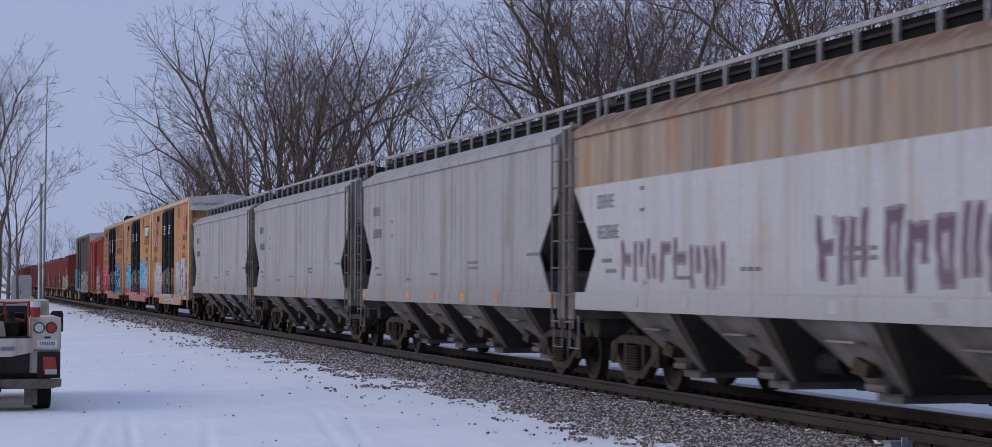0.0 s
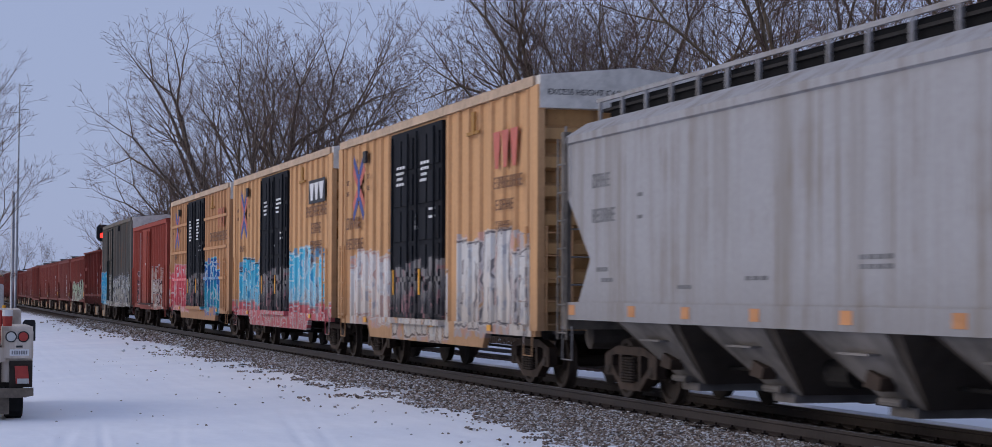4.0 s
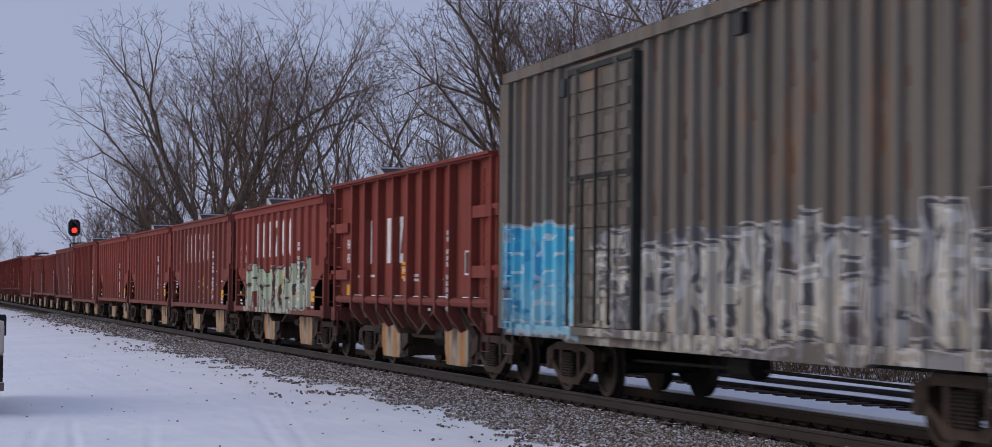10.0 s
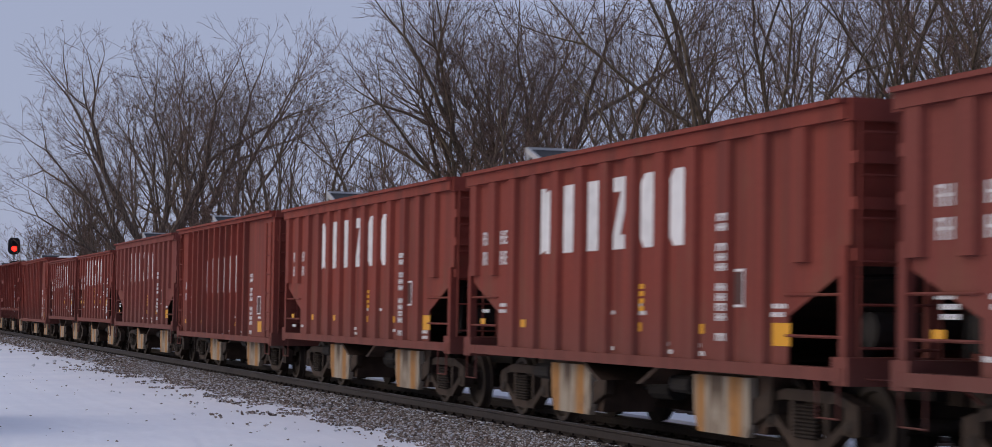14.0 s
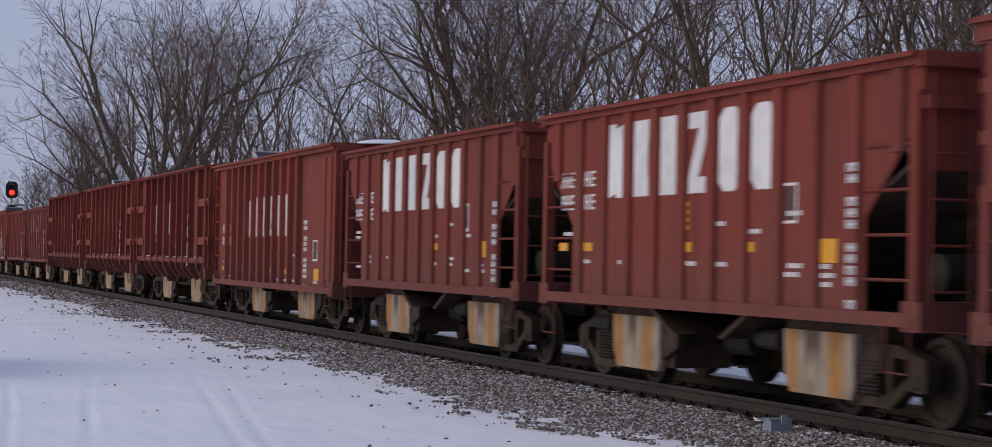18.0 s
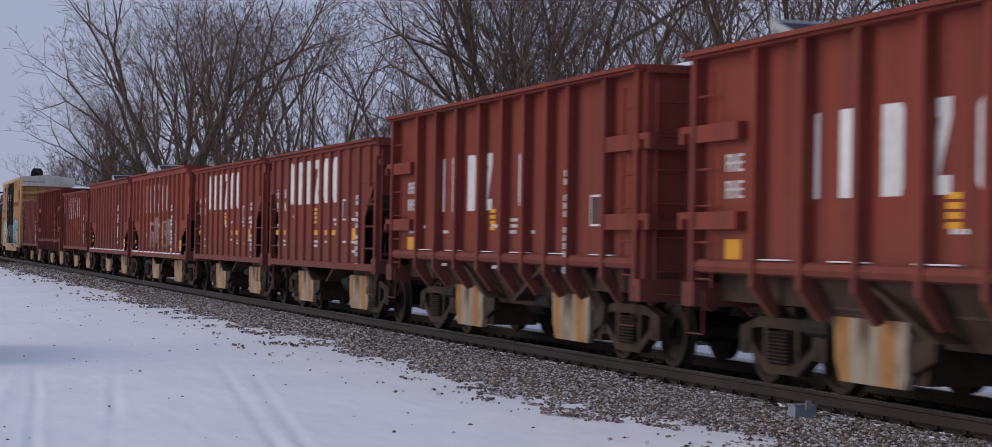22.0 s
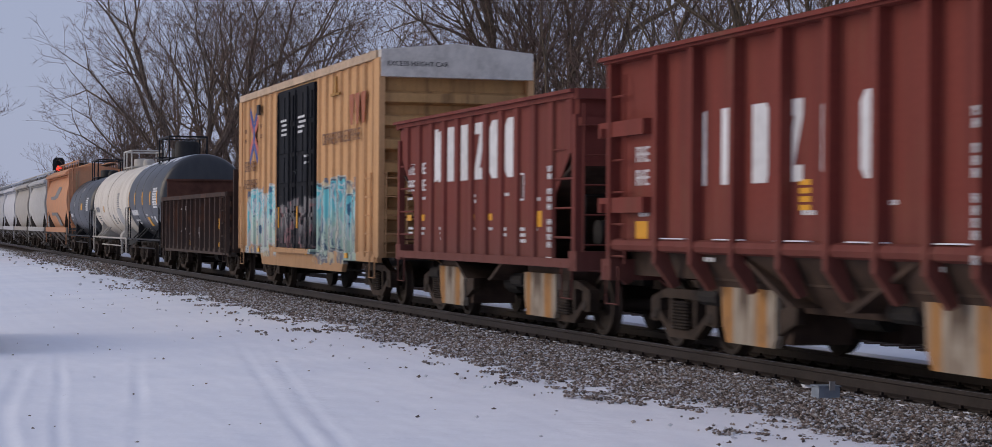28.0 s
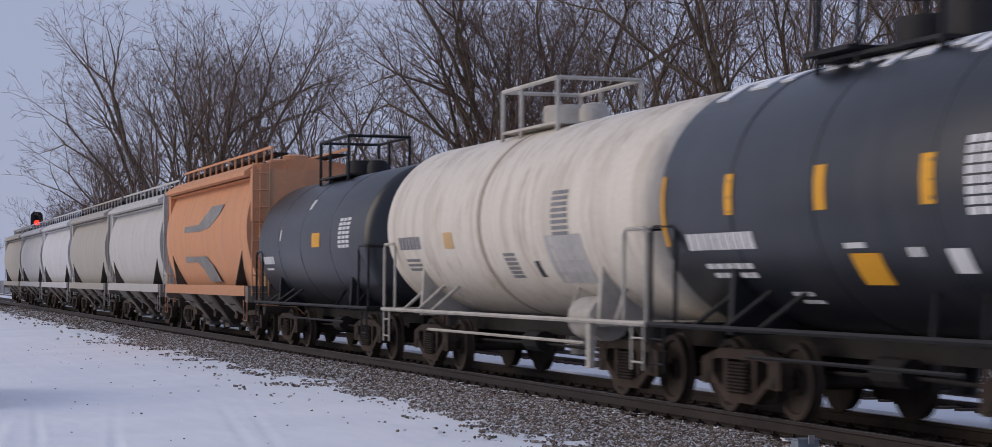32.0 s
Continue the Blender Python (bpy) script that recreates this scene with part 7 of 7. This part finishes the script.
mast = thing("radio_mast", "tall thin grey radio mast with short arms", "mast", at=at_bearing(2.57, 205))
part("pole", M().tube([(0, 0, 0), (0.12, 0, 12), (0.2, 0, 22.3)], 0.16, 8, 0.05), m_alu, mast)
for z, ln in ((22.2, 1.2), (19.8, 0.9), (19.5, -0.7)):
    part("antenna_arm", M().tube([(0.2, 0, z), (0.2 + ln, 0, z)], 0.03, 4), m_alu, mast)
mast2 = thing("steel_pole", "stout grey steel pole beside the line", "pole", at=at_bearing(2.48, 198))
part("pole", M().tube([(0, 0, 0), (0.02, 0, 11.2)], 0.2, 10, 0.15), m_alu, mast2)
part("pole_cap", M().lathe([(0, 0.17), (0.1, 0.12)], 8, "z", (0.02, 0, 11.2)), m_alu, mast2)

cab = thing("equipment_cabinet", "pale beige metal signal cabinet on a slab", "cabinet", at=at_bearing(1.98, 158, -0.42))
part("slab", M().box(-0.9, 0.9, -0.7, 0.7, 0, 0.12), m_pale_grey, cab)
part("case", M().slab([(-0.75, 0.12), (-0.75, 2.35), (-0.65, 2.5), (0.65, 2.5), (0.75, 2.35), (0.75, 0.12)], -0.55, 0.55, "y"), m_case, cab)
part("door", M().box(-0.7, -0.02, -0.58, -0.55, 0.25, 2.3), m_case, cab)
part("door", M().box(0.02, 0.7, -0.58, -0.55, 0.25, 2.3), m_case, cab)
part("handle", M().box(-0.1, -0.06, -0.62, -0.58, 1.1, 1.35), m_black, cab)
post = thing("marker_post", "short yellow marker post by the cabinet", "post", at=at_bearing(2.27, 155, -0.42))
part("post", M().tube([(0, 0, 0), (0, 0, 0.85)], 0.14, 8), m_orange, post)
part("post_cap", M().lathe([(0, 0.15), (0.06, 0.1)], 8, "z", (0, 0, 0.85)), m_orange, post)

box = thing("junction_box", "small blue-grey metal box on the ballast", "box", at=pose(9.36, 18.87, -0.19, 0, 0, -4))
part("case", M().slab([(-0.115, 0.0), (-0.115, 0.12), (-0.1, 0.13), (0.1, 0.13), (0.115, 0.12), (0.115, 0.0)], -0.1, 0.1, "y"), m_box, box)
part("lid", M().box(-0.125, 0.125, -0.11, 0.11, 0.13, 0.142), m_box, box)
part("hasp", M().box(-0.03, 0.03, -0.18, -0.16, 0.1, 0.19), m_alu, box)


# ---- the parked utility truck ----
def utility_truck():
    t = thing("utility_truck", "dirty white utility pickup truck parked on the snow", "truck", at=pose(0.78, 33.0, -0.52))
    b = part("bed_side", M().box(0.5, 0.98, 0, 2.6, 0.62, 1.5), m_truck_white, t)
    part("bed_side", M().box(-0.98, -0.5, 0, 2.6, 0.62, 1.5), m_truck_white, t)
    part("bed_floor", M().box(-0.98, 0.98, 0.05, 2.6, 0.55, 0.68), m_truck_dark, t)
    part("tailgate", M().box(-0.5, 0.5, -0.02, 0.06, 0.62, 1.2), m_truck_dark, t, "black dirty tailgate")
    part("top_rail", M().slab([(-0.98, 0.88), (-0.98, 1.17), (0.56, 1.17), (0.56, 0.95), (0.2, 0.88)], -0.05, -0.02, "y"), m_truck_white, t)
    part("lamp_panel", M().box(0.54, 0.985, -0.06, 0.0, 1.0, 1.43), m_truck_white, t)
    for x, mat, lab in ((0.64, m_lamp_clear, "round clear lamp"), (0.83, m_lamp_red, "round red lamp")):
        lp = part("round_lamp", M().lathe([(-0.1, 0.02), (-0.095, 0.07), (-0.06, 0.075)], 18, "y", (x, 0, 1.34)), mat, t, lab)
        part("lamp_ring", M().lathe([(-0.085, 0.072), (-0.09, 0.088), (-0.06, 0.09)], 18, "y", (x, 0, 1.34), True), m_black, lp)
    part("number_plate", M().box(0.62, 0.92, -0.07, -0.06, 1.04, 1.14), m_white, t)
    m = M()
    for q in range(7):
        m.box(0.65 + 0.036 * q, 0.675 + 0.036 * q, -0.075, -0.07, 1.06, 1.12)
    part("plate_marks", m, m_mark_grey, t)
    part("maker_badge", M().box(0.72, 0.82, -0.07, -0.06, 1.17, 1.2), m_black, t)
    part("lamp_recess", M().box(0.62, 0.975, -0.066, 0.0, 0.54, 0.96), m_truck_dark, t, "dark dirty lamp surround")
    part("tail_lamp", M().slab([(0.72, 0.6), (0.7, 0.88), (0.9, 0.88), (0.93, 0.6)], -0.09, 0.02, "y"), m_lamp_red, t, "red tail lamp")
    part("reverse_lamp", M().box(0.74, 0.92, -0.095, 0.0, 0.6, 0.68), m_lamp_clear, t)
    part("badge", M().box(0.05, 0.27, -0.06, -0.05, 0.98, 1.04), m_mark_grey, t)
    part("bumper", M().slab([(-0.99, 0.41), (-0.99, 0.53), (0.99, 0.53), (0.99, 0.41), (0.8, 0.38), (-0.8, 0.38)], -0.16, 0.02, "y"), m_bumper, t, "dirty metal rear bumper")
    for x in (-0.76, 0.72):
        for y in (0.75, 4.1):
            w = part("wheel", M().lathe([(-0.14, 0.2), (-0.14, 0.36), (-0.11, 0.4), (0.11, 0.4), (0.14, 0.36), (0.14, 0.2)], 24, "x", (x, y, 0.4)), m_tyre, t, smooth=True)
            part("rim", M().lathe([(-0.145, 0.02), (-0.13, 0.2), (0.13, 0.2), (0.145, 0.02)], 18, "x", (x, y, 0.4)), m_alu, w)
        part("mud_flap", M().box(x - 0.12, x + 0.12, 0.25, 0.27, 0.15, 0.6), m_tyre, t)
    part("axle", M().tube([(-0.7, 0.75, 0.4), (0.7, 0.75, 0.4)], 0.07, 8), m_truck_dark, t)
    part("chassis", M().box(-0.45, 0.45, 0.1, 4.8, 0.4, 0.56), m_truck_dark, t)
    cabm = M().slab([(2.7, 0.55), (2.7, 1.3), (2.85, 1.74), (4.1, 1.76), (4.75, 1.25), (5.7, 1.18), (5.75, 0.55)], -0.93, 0.93)
    part("cab", cabm, m_truck_white, t)
    part("rear_window", M().slab([(-0.72, 1.32), (-0.66, 1.66), (0.66, 1.66), (0.72, 1.32)], 2.66, 2.72, "y"), m_glass, t)
    part("brake_light", M().box(-0.35, 0.2, 2.68, 2.75, 1.7, 1.73), m_lamp_red, t)
    reel = part("hose_reel", M().lathe([(-0.12, 0.05), (-0.12, 0.24), (-0.1, 0.24), (-0.1, 0.12), (0.1, 0.12), (0.1, 0.24), (0.12, 0.24), (0.12, 0.05)], 16, "x", (0.35, 0.9, 1.35)), m_truck_dark, t)
    part("hose", M().tube([(0.35 + 0.18 * math.cos(q * 0.9), 0.75, 1.3 + 0.16 * math.sin(q * 0.9)) for q in range(9)], 0.03, 5), m_lamp_red, reel, "red rubber hose")
    part("load_cover", M().slab([(-0.9, 1.15), (-0.8, 1.42), (-0.3, 1.5), (0.1, 1.42), (0.15, 1.15)], 0.3, 1.6, "y"), m_canvas, t)
    part("beacon_post", M().tube([(0.6, 0.4, 1.4), (0.6, 0.4, 1.68)], 0.05, 6), m_black, t)
    part("beacon", M().lathe([(0, 0.07), (0.16, 0.08), (0.18, 0.04)], 12, "z", (0.6, 0.4, 1.5)), m_lamp_red, t, "red and white beacon")
    part("beacon_cap", M().lathe([(0, 0.085), (0.1, 0.08)], 12, "z", (0.6, 0.4, 1.66)), m_white, t)
    part("hitch_bar", M().box(-0.06, 0.06, -0.3, 0.1, 0.34, 0.42), m_truck_dark, t)
    part("spare_tyre", M().lathe([(-0.1, 0.12), (-0.1, 0.3), (0.1, 0.3), (0.1, 0.12)], 18, "z", (-0.25, 1.0, 0.36)), m_tyre, t)
    part("tail_step", M().box(0.42, 0.62, -0.1, -0.02, 0.12, 0.42), m_bumper, t)
    part("tool_rack", M().tube([(0.12, 0.5, 1.15), (0.12, 0.5, 1.72), (0.5, 0.5, 1.74), (0.5, 0.5, 1.2)], 0.03, 6), m_lamp_red, t, "red tubular tool rack")
    part("tool_box", M().slab([(0.05, 1.15), (0.05, 1.5), (0.12, 1.56), (0.45, 1.56), (0.5, 1.5), (0.5, 1.15)], 0.95, 1.5, "y"), m_truck_dark, t)
    part("pump", M().lathe([(0, 0.16), (0.2, 0.16), (0.26, 0.08), (0.4, 0.06)], 12, "z", (0.22, 0.75, 1.2)), m_truck_dark, t)
    for sx in (-1, 1):
        part("mirror_arm", M().tube([(sx * 0.93, 4.2, 1.3), (sx * 1.1, 4.15, 1.35)], 0.03, 5), m_black, t)
        part("mirror", M().slab([(sx * 1.02, 1.16), (sx * 1.02, 1.5), (sx * 1.06, 1.55), (sx * 1.22, 1.55), (sx * 1.24, 1.5), (sx * 1.24, 1.18)], 4.05, 4.2, "y"), m_black, t, "black wing mirror")
    return t


utility_truck()


def motions():
    times = [float(i) for i in range(33)]
    for car, y0 in CARS:
        walk(car, [(t, line_pose(y0 - run(t))) for t in times])
    # every wheelset rolls with the train: one turning for all of them
    steps = [i / FPS for i in range(32 * FPS + 1)]
    first = {}
    for w in WHEELS:
        at = tuple(round(v, 3) for v in w.location)
        if at not in first:
            walk(w, [(t, pose(*at, math.degrees(run(t) / 0.44) % 360.0, 0, 0)) for t in steps])
            first[at] = w.animation_data
        else:
            w.rotation_mode = "QUATERNION"
            w.animation_data_create()
            w.animation_data.action = first[at].action
            w.animation_data.action_slot = first[at].action_slot


motions()
